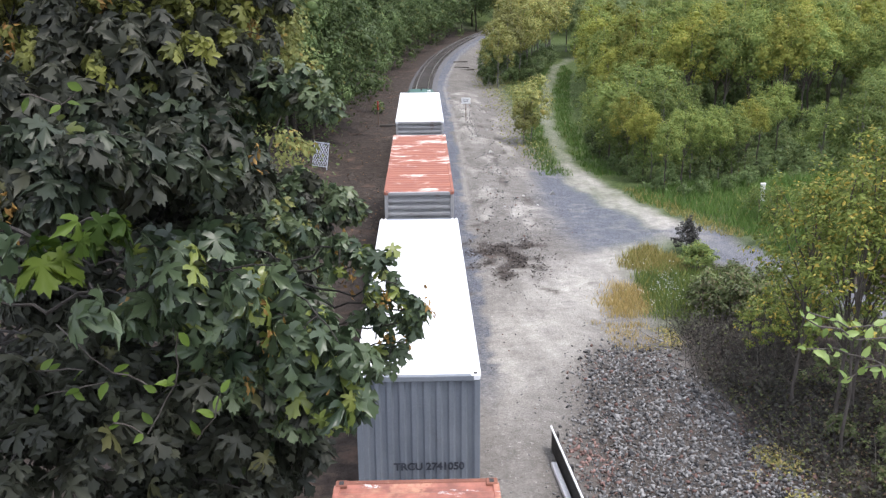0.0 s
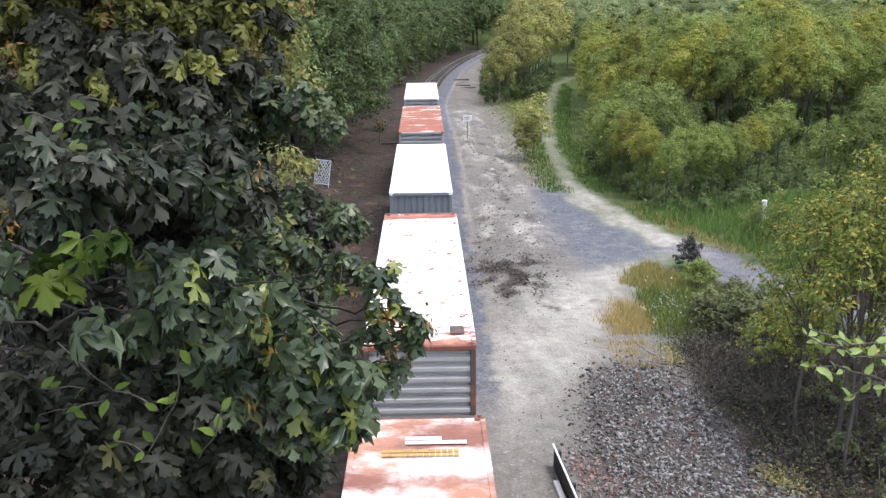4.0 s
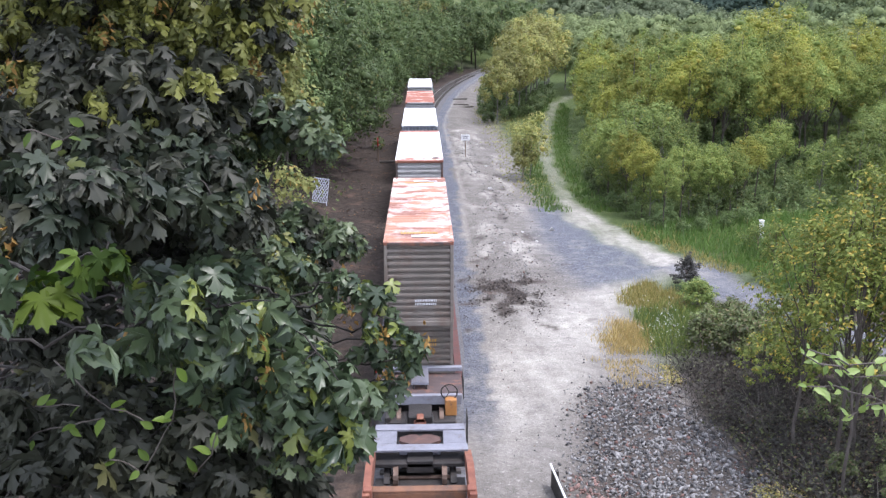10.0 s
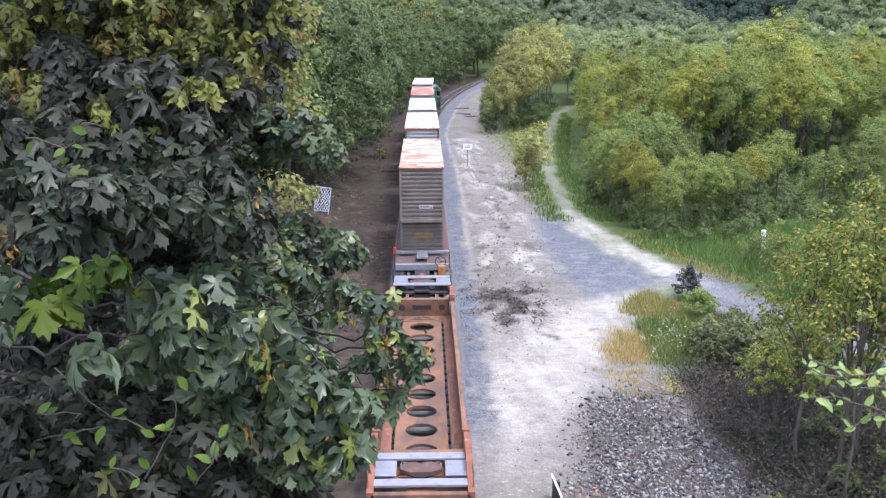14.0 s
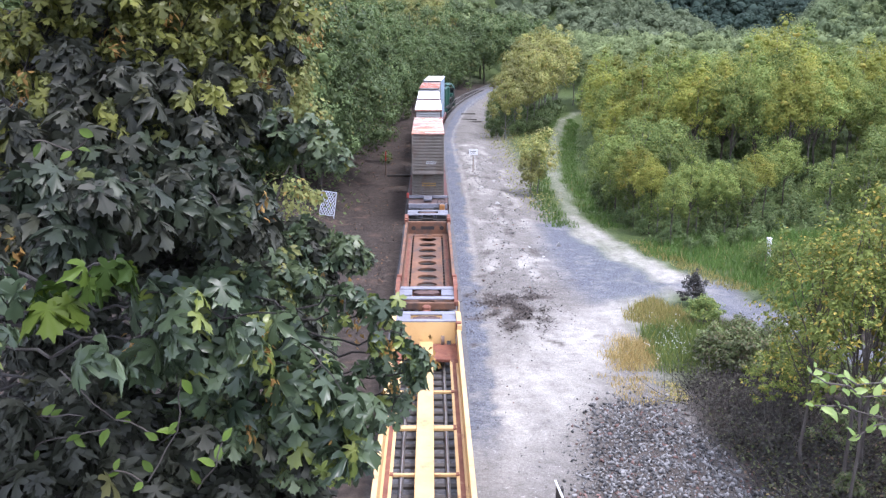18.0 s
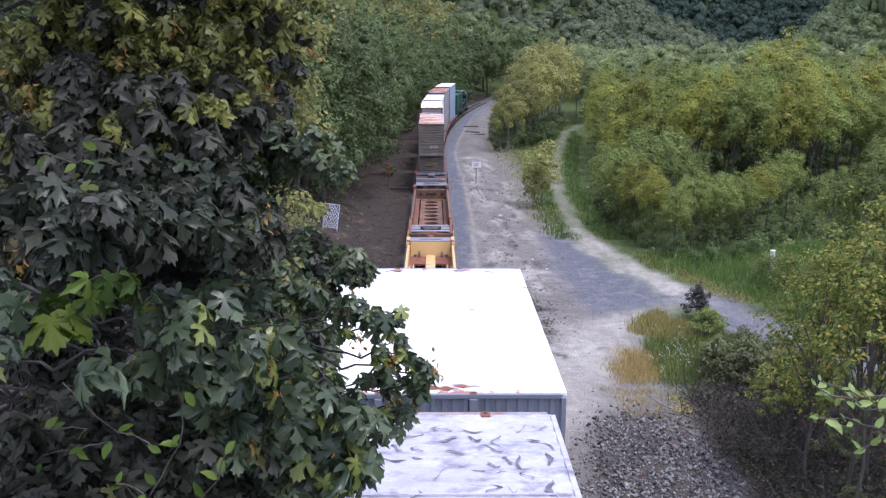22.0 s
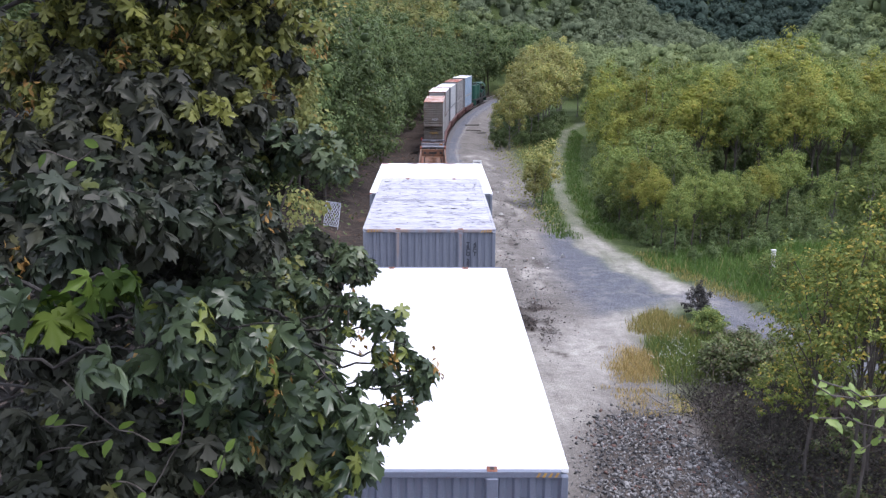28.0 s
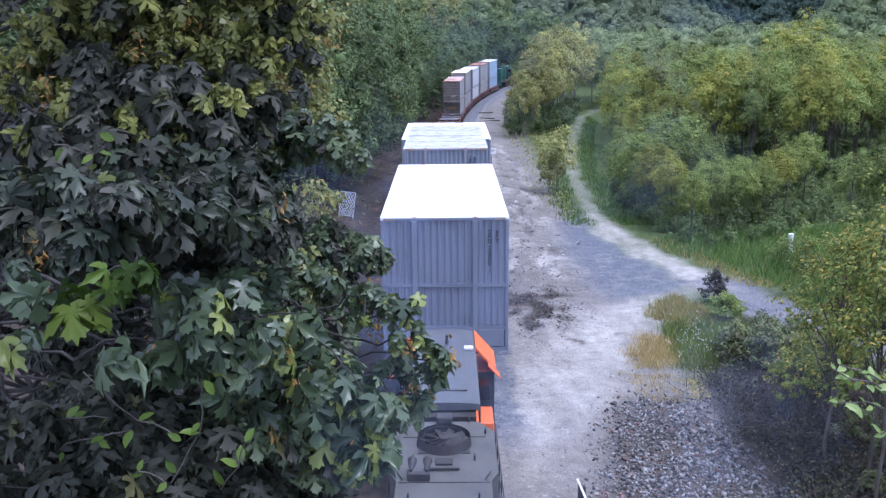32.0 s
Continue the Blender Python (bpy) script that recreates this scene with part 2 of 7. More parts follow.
M["bark_grey"] = surface("bark_grey", (0.16, 0.15, 0.14), (0.25, 0.24, 0.22), 5, 0.9, bump=0.4, grain=25, stretch=(1, 1, 0.3))
M["maple_bark"] = surface("maple_bark", (0.028, 0.025, 0.022), (0.055, 0.05, 0.045), 6, 0.9, bump=0.4, grain=30)
M["shoot_leaf"] = leafy("shoot_leaf", (0.14, 0.22, 0.05), (0.29, 0.38, 0.12), (0.40, 0.32, 0.2), 0.04, 0.4, 0.35)
M["twig"] = surface("twig", (0.13, 0.10, 0.085), (0.2, 0.17, 0.14), 8, 0.85)
# one maple's leaves in lit and shaded versions, light painted into the greens
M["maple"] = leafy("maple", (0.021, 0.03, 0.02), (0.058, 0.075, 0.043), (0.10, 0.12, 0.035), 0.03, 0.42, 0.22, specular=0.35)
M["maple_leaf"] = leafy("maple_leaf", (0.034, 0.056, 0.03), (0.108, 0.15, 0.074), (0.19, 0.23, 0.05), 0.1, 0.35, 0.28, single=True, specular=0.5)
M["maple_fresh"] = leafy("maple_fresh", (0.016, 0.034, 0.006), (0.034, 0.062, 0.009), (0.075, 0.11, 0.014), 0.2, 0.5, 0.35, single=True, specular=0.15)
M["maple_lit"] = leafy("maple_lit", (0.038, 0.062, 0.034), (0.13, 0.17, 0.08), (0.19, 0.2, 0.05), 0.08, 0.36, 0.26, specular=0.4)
M["maple_shaded"] = leafy("maple_shaded", (0.024, 0.027, 0.019), (0.058, 0.062, 0.043), (0.09, 0.09, 0.036), 0.04, 0.46, 0.22, specular=0.25)
M["maple_yellow"] = leafy("maple_yellow", (0.06, 0.072, 0.025), (0.29, 0.30, 0.075), (0.36, 0.26, 0.08), 0.02, 0.42, 0.36)
M["maple_young"] = leafy("maple_young", (0.06, 0.105, 0.018), (0.13, 0.195, 0.035), None, 0, 0.45, 0.35, specular=0.2)
M["seed_keys"] = leafy("seed_keys", (0.22, 0.12, 0.035), (0.42, 0.26, 0.08), None, 0, 0.6, 0.3)
M["woods_dark"] = leafy("woods_dark", (0.052, 0.085, 0.034), (0.165, 0.225, 0.088), (0.2, 0.19, 0.06), 0.03, 0.45, 0.32, patch=3, specular=0.15)
M["woods_olive"] = leafy("woods_olive", (0.14, 0.16, 0.055), (0.28, 0.29, 0.10), (0.34, 0.25, 0.08), 0.06, 0.5, 0.3, patch=2, specular=0.15)
M["woods_mid"] = leafy("woods_mid", (0.105, 0.155, 0.046), (0.25, 0.31, 0.092), (0.38, 0.36, 0.10), 0.07, 0.55, 0.36, patch=3, specular=0.08)
M["woods_gold"] = leafy("woods_gold", (0.16, 0.185, 0.042), (0.30, 0.32, 0.075), (0.40, 0.35, 0.09), 0.10, 0.55, 0.36, patch=3, specular=0.08)
M["woods_bright"] = leafy("woods_bright", (0.088, 0.138, 0.044), (0.215, 0.272, 0.086), (0.32, 0.32, 0.09), 0.06, 0.55, 0.34, patch=3, specular=0.08)
M["woods_yellow"] = leafy("woods_yellow", (0.20, 0.215, 0.07), (0.34, 0.35, 0.11), (0.42, 0.35, 0.11), 0.10, 0.5, 0.36, patch=3)
# far, hill and ridge greens carry distance haze in their base colour
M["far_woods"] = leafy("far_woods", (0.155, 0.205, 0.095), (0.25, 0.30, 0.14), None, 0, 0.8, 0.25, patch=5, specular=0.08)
M["hill_woods_haze"] = leafy("hill_woods_haze", (0.12, 0.155, 0.088), (0.195, 0.235, 0.14), None, 0, 0.8, 0.25, patch=5, specular=0.08)
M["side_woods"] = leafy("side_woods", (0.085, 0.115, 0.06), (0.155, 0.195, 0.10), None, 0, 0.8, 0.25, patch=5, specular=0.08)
M["ridge_woods_haze"] = leafy("ridge_woods_haze", (0.058, 0.098, 0.078), (0.10, 0.145, 0.115), None, 0, 0.8, 0.2, patch=14, specular=0.08)
M["grass_green"] = leafy("grass_green", (0.06, 0.125, 0.028), (0.14, 0.225, 0.055), (0.30, 0.27, 0.11), 0.03, 0.5, 0.28, patch=2)
M["grass_dry"] = leafy("grass_dry", (0.38, 0.28, 0.11), (0.58, 0.46, 0.20), (0.28, 0.26, 0.09), 0.12, 0.6, 0.25)
M["flower_white"] = leafy("flower_white", (0.6, 0.62, 0.55), (0.75, 0.76, 0.72), None, 0, 0.6, 0.2)


# ---- mesh helpers ----
def part(name, bm, material, parent=None, label="", smooth=False):
    """One mesh object from a bmesh, under a thing or a part."""
    bmesh.ops.recalc_face_normals(bm, faces=bm.faces)
    me = bpy.data.meshes.new(name)
    bm.to_mesh(me)
    bm.free()
    if smooth:
        for f in me.polygons:
            f.use_smooth = True
    me.materials.append(M[material])
    ob = new(name, me)
    if parent:
        ob.parent = parent
    if label:
        ob["label"] = label
    return ob


def thing(name, label, category, group="", kind="", at=None):
    ob = tagged(new(name), label, category, group, kind)
    if at is not None:
        ob.matrix_basis = at
    return ob


def raw_mesh(name, verts, faces, material, parent=None, label="", smooth=False):
    """One mesh object from arrays; faces all have the same number of corners."""
    verts, faces = np.asarray(verts, np.float32), np.asarray(faces, np.int32)
    me = bpy.data.meshes.new(name)
    me.vertices.add(len(verts))
    me.vertices.foreach_set("co", verts.ravel())
    k = faces.shape[1]
    me.loops.add(faces.size)
    me.loops.foreach_set("vertex_index", faces.ravel())
    me.polygons.add(len(faces))
    me.polygons.foreach_set("loop_start", np.arange(0, faces.size, k, dtype=np.int32))
    me.update(calc_edges=True)
    if smooth:
        me.polygons.foreach_set("use_smooth", np.ones(len(faces), bool))
    me.materials.append(M[material])
    ob = new(name, me)
    if parent:
        ob.parent = parent
    if label:
        ob["label"] = label
    return ob


def box(bm, x0, x1, y0, y1, z0, z1, bevel=0.0):
    r = bmesh.ops.create_cube(bm, size=1, matrix=Matrix.Translation(((x0 + x1) / 2, (y0 + y1) / 2, (z0 + z1) / 2)) @ Matrix.Diagonal((x1 - x0, y1 - y0, z1 - z0, 1)))
    if bevel:
        edges = list({e for v in r["verts"] for e in v.link_edges})
        bmesh.ops.bevel(bm, geom=edges, offset=bevel, segments=1, affect="EDGES")
    return bm


def boxes(*rows, bevel=0.0):
    bm = bmesh.new()
    for r in rows:
        box(bm, *r, bevel=bevel)
    return bm


def tube(bm, a, b, r0, r1=None, n=8, caps=True):
    """A round bar from a to b."""
    a, b = Vector(a), Vector(b)
    m = Matrix.Translation((a + b) / 2) @ (b - a).to_track_quat("Z", "Y").to_matrix().to_4x4()
    bmesh.ops.create_cone(bm, cap_ends=caps, segments=n, radius1=r0, radius2=r0 if r1 is None else r1, depth=(b - a).length, matrix=m)
    return bm


def bars(*rows, n=8):
    bm = bmesh.new()
    for a, b, r in rows:
        tube(bm, a, b, r, n=n)
    return bm


def prism(outline, axis, lo, hi):
    """A solid from a closed outline (pairs), drawn out along an axis from lo to hi."""
    bm = bmesh.new()

    def at(p, d):
        return {"x": (d, p[0], p[1]), "y": (p[0], d, p[1]), "z": (p[0], p[1], d)}[axis]
    a = [bm.verts.new(at(p, lo)) for p in outline]
    b = [bm.verts.new(at(p, hi)) for p in outline]
    bm.faces.new(a)
    bm.faces.new(b[::-1])
    for i in range(len(a)):
        j = (i + 1) % len(a)
        bm.faces.new((a[i], b[i], b[j], a[j]))
    return bm


def waves(count, lo, hi, deep, back=0.03, flat=0.34):
    """A closed section of trapezoid waves between lo and hi; positions, then depth."""
    step = (hi - lo) / count
    front = []
    for i in range(count):
        p = lo + i * step
        front += [(p, 0), (p + step * flat, 0), (p + step * 0.5, -deep), (p + step * (0.5 + flat), -deep)]
    front.append((hi, 0))
    return front + [(hi, -deep - back), (lo, -deep - back)]


def text_mesh(words, size, material, parent, m, name="lettering", label=""):
    """Letters as a thin flat mesh."""
    cu = bpy.data.curves.new(name, "FONT")
    cu.body, cu.size, cu.extrude, cu.align_x, cu.offset = words, size, 0.004, "CENTER", size * 0.035
    ob = bpy.data.objects.new("t", cu)
    scene.collection.objects.link(ob)
    me = bpy.data.meshes.new_from_object(ob.evaluated_get(bpy.context.evaluated_depsgraph_get()))
    bpy.data.objects.remove(ob)
    me.materials.clear()
    me.materials.append(M[material])
    t = new(name, me)
    t.parent, t.matrix_basis = parent, m
    if label:
        t["label"] = label
    return t


# ---- the ground ----
def track_x(s):
    """How far the track's middle has swung to the right at s metres along."""
    return 0.0 if s < 110 else 0.00187 * (s - 110) ** 2 / 2 if s < 300 else 33.8 + 0.355 * (s - 300)


def track_turn(s):
    return 0.0 if s < 110 else math.atan(0.00187 * (min(s, 300) - 110))


def smooth_step(a, b, v):
    q = min(1, max(0, (v - a) / (b - a)))
    return q * q * (3 - 2 * q)


TRAIL = [(30, 182), (22.4, 158), (18.1, 133), (15.2, 114.6), (13.4, 99), (12.7, 88), (12.2, 79), (12.2, 72), (12.7, 66), (13.6, 58.5), (15.0, 54), (16.2, 50), (16.9, 46.5), (18.5, 43), (20.2, 39.5), (23, 34), (28, 28), (40, 20)]


# the most driven line across the yard
WORN = [(3.2, 20), (3.4, 29), (4.3, 34.5), (6.4, 39.5), (9.4, 44.8), (13.4, 49.3)]


def line_gap(x, y, line):
    best = 99
    for (ax, ay), (bx, by) in zip(line, line[1:]):
        dx, dy = bx - ax, by - ay
        q = min(1, max(0, ((x - ax) * dx + (y - ay) * dy) / (dx * dx + dy * dy)))
        best = min(best, math.hypot(x - ax - q * dx, y - ay - q * dy))
    return best


def trail_gap(x, y):
    return line_gap(x, y, TRAIL)


def ground_z(x, y):
    dx = x - track_x(y)
    z = -0.5 + 0.18 * noise.noise((x * 0.13, y * 0.13, 3)) * smooth_step(2.5, 6, abs(dx)) + 0.05 * noise.noise((x * 0.7, y * 0.7, 1)) * smooth_step(1.9, 4, abs(dx))
    # wooded slope beside the track, rising away to hills
    z += 0.34 * max(0, -dx - 6.5) if dx > -60 else 18.2 + 0.1 * (-dx - 60)
    z -= 0.7 * smooth_step(4, 9, dx) * smooth_step(55, 80, y)
    # hills that close the valley: one from the left, one from the right, a ridge far behind
    z += min(95, 0.45 * max(0, 0.30 * y - x)) * smooth_step(320, 450, y) + min(90, 0.9 * max(0, x - 0.375 * y)) * smooth_step(225, 310, y)
    z += 130 * smooth_step(640, 1000, y) + 0.22 * max(0, min(dx, 400) - 85) * (1 - smooth_step(225, 320, y))
    return z


def axis_steps(stops):
    out = []
    for a, b, d in stops:
        k = max(1, round((b - a) / d))
        out += [a + (b - a) * i / k for i in range(k)]
    return out + [stops[-1][1]]


gx = axis_steps([(-2400, -400, 250), (-400, -100, 30), (-100, -30, 5), (-30, -8, 1.0), (-8, 16, 0.3), (16, 40, 1.0), (40, 120, 5), (120, 400, 30), (400, 2400, 250)])
gy = axis_steps([(-2400, -300, 250), (-300, -20, 20), (-20, 20, 1.0), (20, 75, 0.3), (75, 170, 0.8), (170, 300, 4), (300, 800, 20), (800, 2800, 250)])


def inside(x, y, poly):
    hit = False
    for (ax, ay), (bx, by) in zip(poly, poly[1:] + poly[:1]):
        if (ay > y) != (by > y) and x < ax + (y - ay) * (bx - ax) / (by - ay):
            hit = not hit
    return hit


GRAVEL = [(8.6, 72), (10.9, 72.5), (11.6, 66), (12.2, 59), (15.0, 52), (12.3, 49), (9, 48), (8.2, 51.6), (7.9, 61)]
DUST = [(2.7, 45), (7.8, 48.5), (12.5, 50.5), (14.6, 52.5), (11.5, 46.5), (8.9, 42), (7.4, 36), (4.6, 30), (3.6, 25), (3.2, 10), (0.9, 10), (1.2, 30), (2.0, 38)]


# pale trodden dirt where the trail comes down to the gravel
FORK = [(11.4, 73), (12.9, 70), (13.5, 64), (14.5, 57.6), (15.9, 53.4), (14.4, 52.6), (12.9, 55.4), (12.1, 58.4), (11.7, 62), (10.9, 67)]


RIPRAP = [(6.8, 34.3), (9.2, 34.5), (10.0, 32.4), (10.4, 29.5), (10.8, 27.4), (11.3, 25.7), (11.6, 20), (4.2, 20), (4.9, 26), (5.4, 28.6), (5.9, 31.5)]


THICKET = [(11.0, 37.3), (10.3, 32.8), (10.6, 30.2), (12.7, 29.6), (14.8, 31.2), (13.8, 36.6)]


def edge_fade(x, y, poly, soft):
    """1 well inside an outline, 0 well outside, fading over a soft edge."""
    best = 99
    for (ax, ay), (bx, by) in zip(poly, poly[1:] + poly[:1]):
        dx, dy = bx - ax, by - ay
        q = min(1, max(0, ((x - ax) * dx + (y - ay) * dy) / (dx * dx + dy * dy)))
        best = min(best, math.hypot(x - ax - q * dx, y - ay - q * dy))
    return smooth_step(-soft, soft, best if inside(x, y, poly) else -best)


def build_ground():
    verts, masks = [], []
    for y in gy:
        for x in gx:
            verts.append((x, y, ground_z(x, y)))
            dx = x - track_x(y)
            w = 0.5 * noise.noise((x * 0.5, y * 0.5, 9)) + 0.3 * noise.noise((x * 1.7, y * 1.7, 5))
            stone = (1 - smooth_step(2.7, 3.0, abs(dx) + 1.2 * w - 0.006 * max(0, y - 60))) * smooth_step(28.5, 33, y + 5 * w) * smooth_step(-1.7, -1.2, dx)
            if 7 < x < 16 and 46 < y < 75:
                stone = max(stone, 0.95 * edge_fade(x + 0.8 * w, y + 1.2 * w, GRAVEL, 1.2))
            dust = 0.0
            if 0 < x < 16 and 5 < y < 55:
                worn = 1 - smooth_step(0.8, 3.4, line_gap(x + 0.9 * w, y + 1.2 * w, WORN))
                dust = (1 - 0.92 * stone) * edge_fade(x + 0.8 * w, y + 1.5 * w, DUST, 1.6) * (0.4 + 0.75 * worn + 0.35 * noise.noise((x * 0.3, y * 0.2, 2))) * (0.12 + 0.88 * smooth_step(26, 36, y))
            gap = trail_gap(x, y)
            path = 1 - smooth_step(0.2, 1.0, gap + 0.8 * w)
            road = (1 - smooth_step(1.2, 2.0, gap + 0.7 * w)) * (1 - smooth_step(52, 56, y)) if x > 12 else 0
            stone = max(stone, 0.9 * road)
            ridge = 1 - smooth_step(0.05, 0.3, abs(dx - 3.2 - 0.25 * math.sin(y * 0.09) + 0.2 * w)) if y > 52 else 0
            dust = max(dust, path * (0.6 if 54 < y < 76 else 0.34 if y > 50 else 0.2), 0.4 * ridge)
            if 10 < x < 17 and 51 < y < 75:
                fork = edge_fade(x + 0.7 * w, y + 1.6 * w, FORK, 0.7)
                dust, stone = max(dust, 0.95 * fork), stone * (1 - 0.85 * fork)
            rubble = 0.0
            if 52 < y < 120 and 3.2 < dx < 10:  # tipped rubble on the slope below the line
                rubble = smooth_step(3.2, 4.0, dx) * (1 - smooth_step(7.0, 9.0, dx))
                dust = max(dust, 0.9 * rubble * smooth_step(-0.05, 0.45, noise.noise((x * 0.55, y * 0.22, 7)) + 0.5 * noise.noise((x * 1.6, y * 0.8, 2))))
            # bare earth by the line, green further out
            bare = 1 - smooth_step(9.0, 12.0, dx + 1.6 * w - (1.5 if y < 36 else 0)) if dx > 0 else 1 - 0.25 * smooth_step(9, 13, -dx + w)
            # forest floor left of the line, darkened further for the wood's shade
            soil_shade = smooth_step(1.1, 2.0, -dx + 0.6 * w)
            if 5 < y < 46 and dx > 3:  # dark litter under the brush and between the loose rock, shade painted in
                soil_shade = max(soil_shade, smooth_step(9.9, 11.2, x + 0.8 * w - 0.16 * (y - 30)))
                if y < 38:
                    soil_shade = max(soil_shade, 0.75 * edge_fade(x + 0.5 * w, y + w, RIPRAP, 1.0), edge_fade(x + 0.5 * w, y + w, THICKET, 0.8))
            if 40 < y < 55 and 1.6 < x < 9:  # dark rotten litter in broken patches
                soil_shade = max(soil_shade, 0.9 * smooth_step(0.36, 0.72, math.exp(-((x - 4.5) / 1.6) ** 2 - ((y - 47.4) / 3.0) ** 2) + 1.1 * noise.noise((x * 1.1, y * 0.8, 6)) + 0.6 * w))
            if rubble:
                soil_shade = max(soil_shade, 0.55 * rubble * smooth_step(0.3, 0.5, noise.noise((x * 0.9, y * 0.35, 12)) + 0.4 * w))
            soil_shade *= (1 - road) * (1 - smooth_step(240, 270, y))
            bare = max(bare * (1 - smooth_step(240, 270, y)), soil_shade, road)
            masks.append((stone * (1 - path * (1 - road)) * (1 - soil_shade), dust * (1 - soil_shade), bare, soil_shade))
    nx = len(gx)
    idx = np.arange(len(verts)).reshape(len(gy), nx)
    faces = np.stack([idx[:-1, :-1].ravel(), idx[:-1, 1:].ravel(), idx[1:, 1:].ravel(), idx[1:, :-1].ravel()], 1)
    m = bpy.data.materials.new("ground")
    M["ground"] = m
    n, l = nodes_of(m)
    b = n["Principled BSDF"]
    at, sep = n.new("ShaderNodeAttribute"), n.new("ShaderNodeSeparateColor")
    at.attribute_name = "kinds"
    l.new(at.outputs["Color"], sep.inputs["Color"])
    big, mid, tiny = noise_fac(n, l, 0.35, 0.35, 0.65), noise_fac(n, l, 2.2, 0.3, 0.7), noise_fac(n, l, 11, 0.3, 0.7, detail=4, rough=0.75)
    green = mixer(n, l, mid, (0.05, 0.08, 0.025), (0.10, 0.13, 0.045))
    earth = mixer(n, l, mixer(n, l, 0.5, big, mid), (0.14, 0.13, 0.118), (0.27, 0.254, 0.234))
    earth = mixer(n, l, noise_fac(n, l, 5.5, 0.60, 0.66, detail=5, rough=0.8), earth, (0.40, 0.38, 0.36))
    earth = mixer(n, l, noise_fac(n, l, 3.7, 0.62, 0.70, detail=5, rough=0.8, stretch=(1, 1, 2)), earth, (0.10, 0.085, 0.075))
    dusty = mixer(n, l, mixer(n, l, 0.5, big, mid), (0.35, 0.332, 0.298), (0.52, 0.50, 0.452))
    dusty = mixer(n, l, noise_fac(n, l, 0.9, 0.5, 0.7, detail=7, rough=0.7), dusty, (0.27, 0.255, 0.24))
    dusty = mixer(n, l, noise_fac(n, l, 6.5, 0.62, 0.7, detail=4, rough=0.8), dusty, (0.2, 0.19, 0.18))
    chips = mixer(n, l, tiny, (0.075, 0.082, 0.102), (0.205, 0.218, 0.255))
    chips = mixer(n, l, noise_fac(n, l, 0.8, 0.5, 0.75, detail=6, rough=0.7), chips, (0.24, 0.235, 0.225))
    soil_shade = mixer(n, l, mid, (0.04, 0.033, 0.028), (0.09, 0.072, 0.062))
    soil_shade = mixer(n, l, noise_fac(n, l, 0.5, 0.58, 0.72), soil_shade, (0.16, 0.11, 0.085))
    col = mixer(n, l, sep.outputs["Blue"], green, mixer(n, l, at.outputs["Alpha"], earth, soil_shade))
    col = mixer(n, l, sep.outputs["Red"], col, chips)
    swath = noise_fac(n, l, 0.55, 0.32, 0.62, detail=8, rough=0.6, stretch=(1.3, 0.3, 1))
    cover = n.new("ShaderNodeMath")
    cover.operation = "MULTIPLY"
    l.new(sep.outputs["Green"], cover.inputs[0])
    l.new(swath, cover.inputs[1])
    col = mixer(n, l, sep.outputs["Green"], col, mixer(n, l, 0.45, col, dusty))
    col = mixer(n, l, cover.outputs[0], col, dusty)
    col = mixer(n, l, 0.55, col, mixer(n, l, tiny, (0.4, 0.4, 0.4), (1.15, 1.15, 1.15)), "MULTIPLY")
    col = mixer(n, l, 0.5, col, mixer(n, l, noise_fac(n, l, 1.6, 0.3, 0.62, detail=9, rough=0.74), (0.62, 0.61, 0.60), (1.1, 1.1, 1.1)), "MULTIPLY")
    l.new(col, b.inputs["Base Color"])
    b.inputs["Roughness"].default_value = 0.95
    b.inputs["Specular IOR Level"].default_value = 0.15
    bp = n.new("ShaderNodeBump")
    bp.inputs["Strength"].default_value, bp.inputs["Distance"].default_value = 0.6, 0.06
    l.new(tiny, bp.inputs["Height"])
    l.new(bp.outputs["Normal"], b.inputs["Normal"])
    ob = raw_mesh("ground", verts, faces, "ground", smooth=True)
    ca = ob.data.color_attributes.new("kinds", "FLOAT_COLOR", "POINT")
    ca.data.foreach_set("color", np.asarray(masks, np.float32).ravel())
    tagged(ob, "grey dusty earth, gravel and green verge beside a railway", "ground", kind="structure")


build_ground()


# ---- the railway line ----
def along(x, s, z):
    """A point x metres to the right of the track's middle, s metres along, z above the rails."""
    a = track_turn(s)
    return (track_x(s) + x * math.cos(a), s - x * math.sin(a), z)


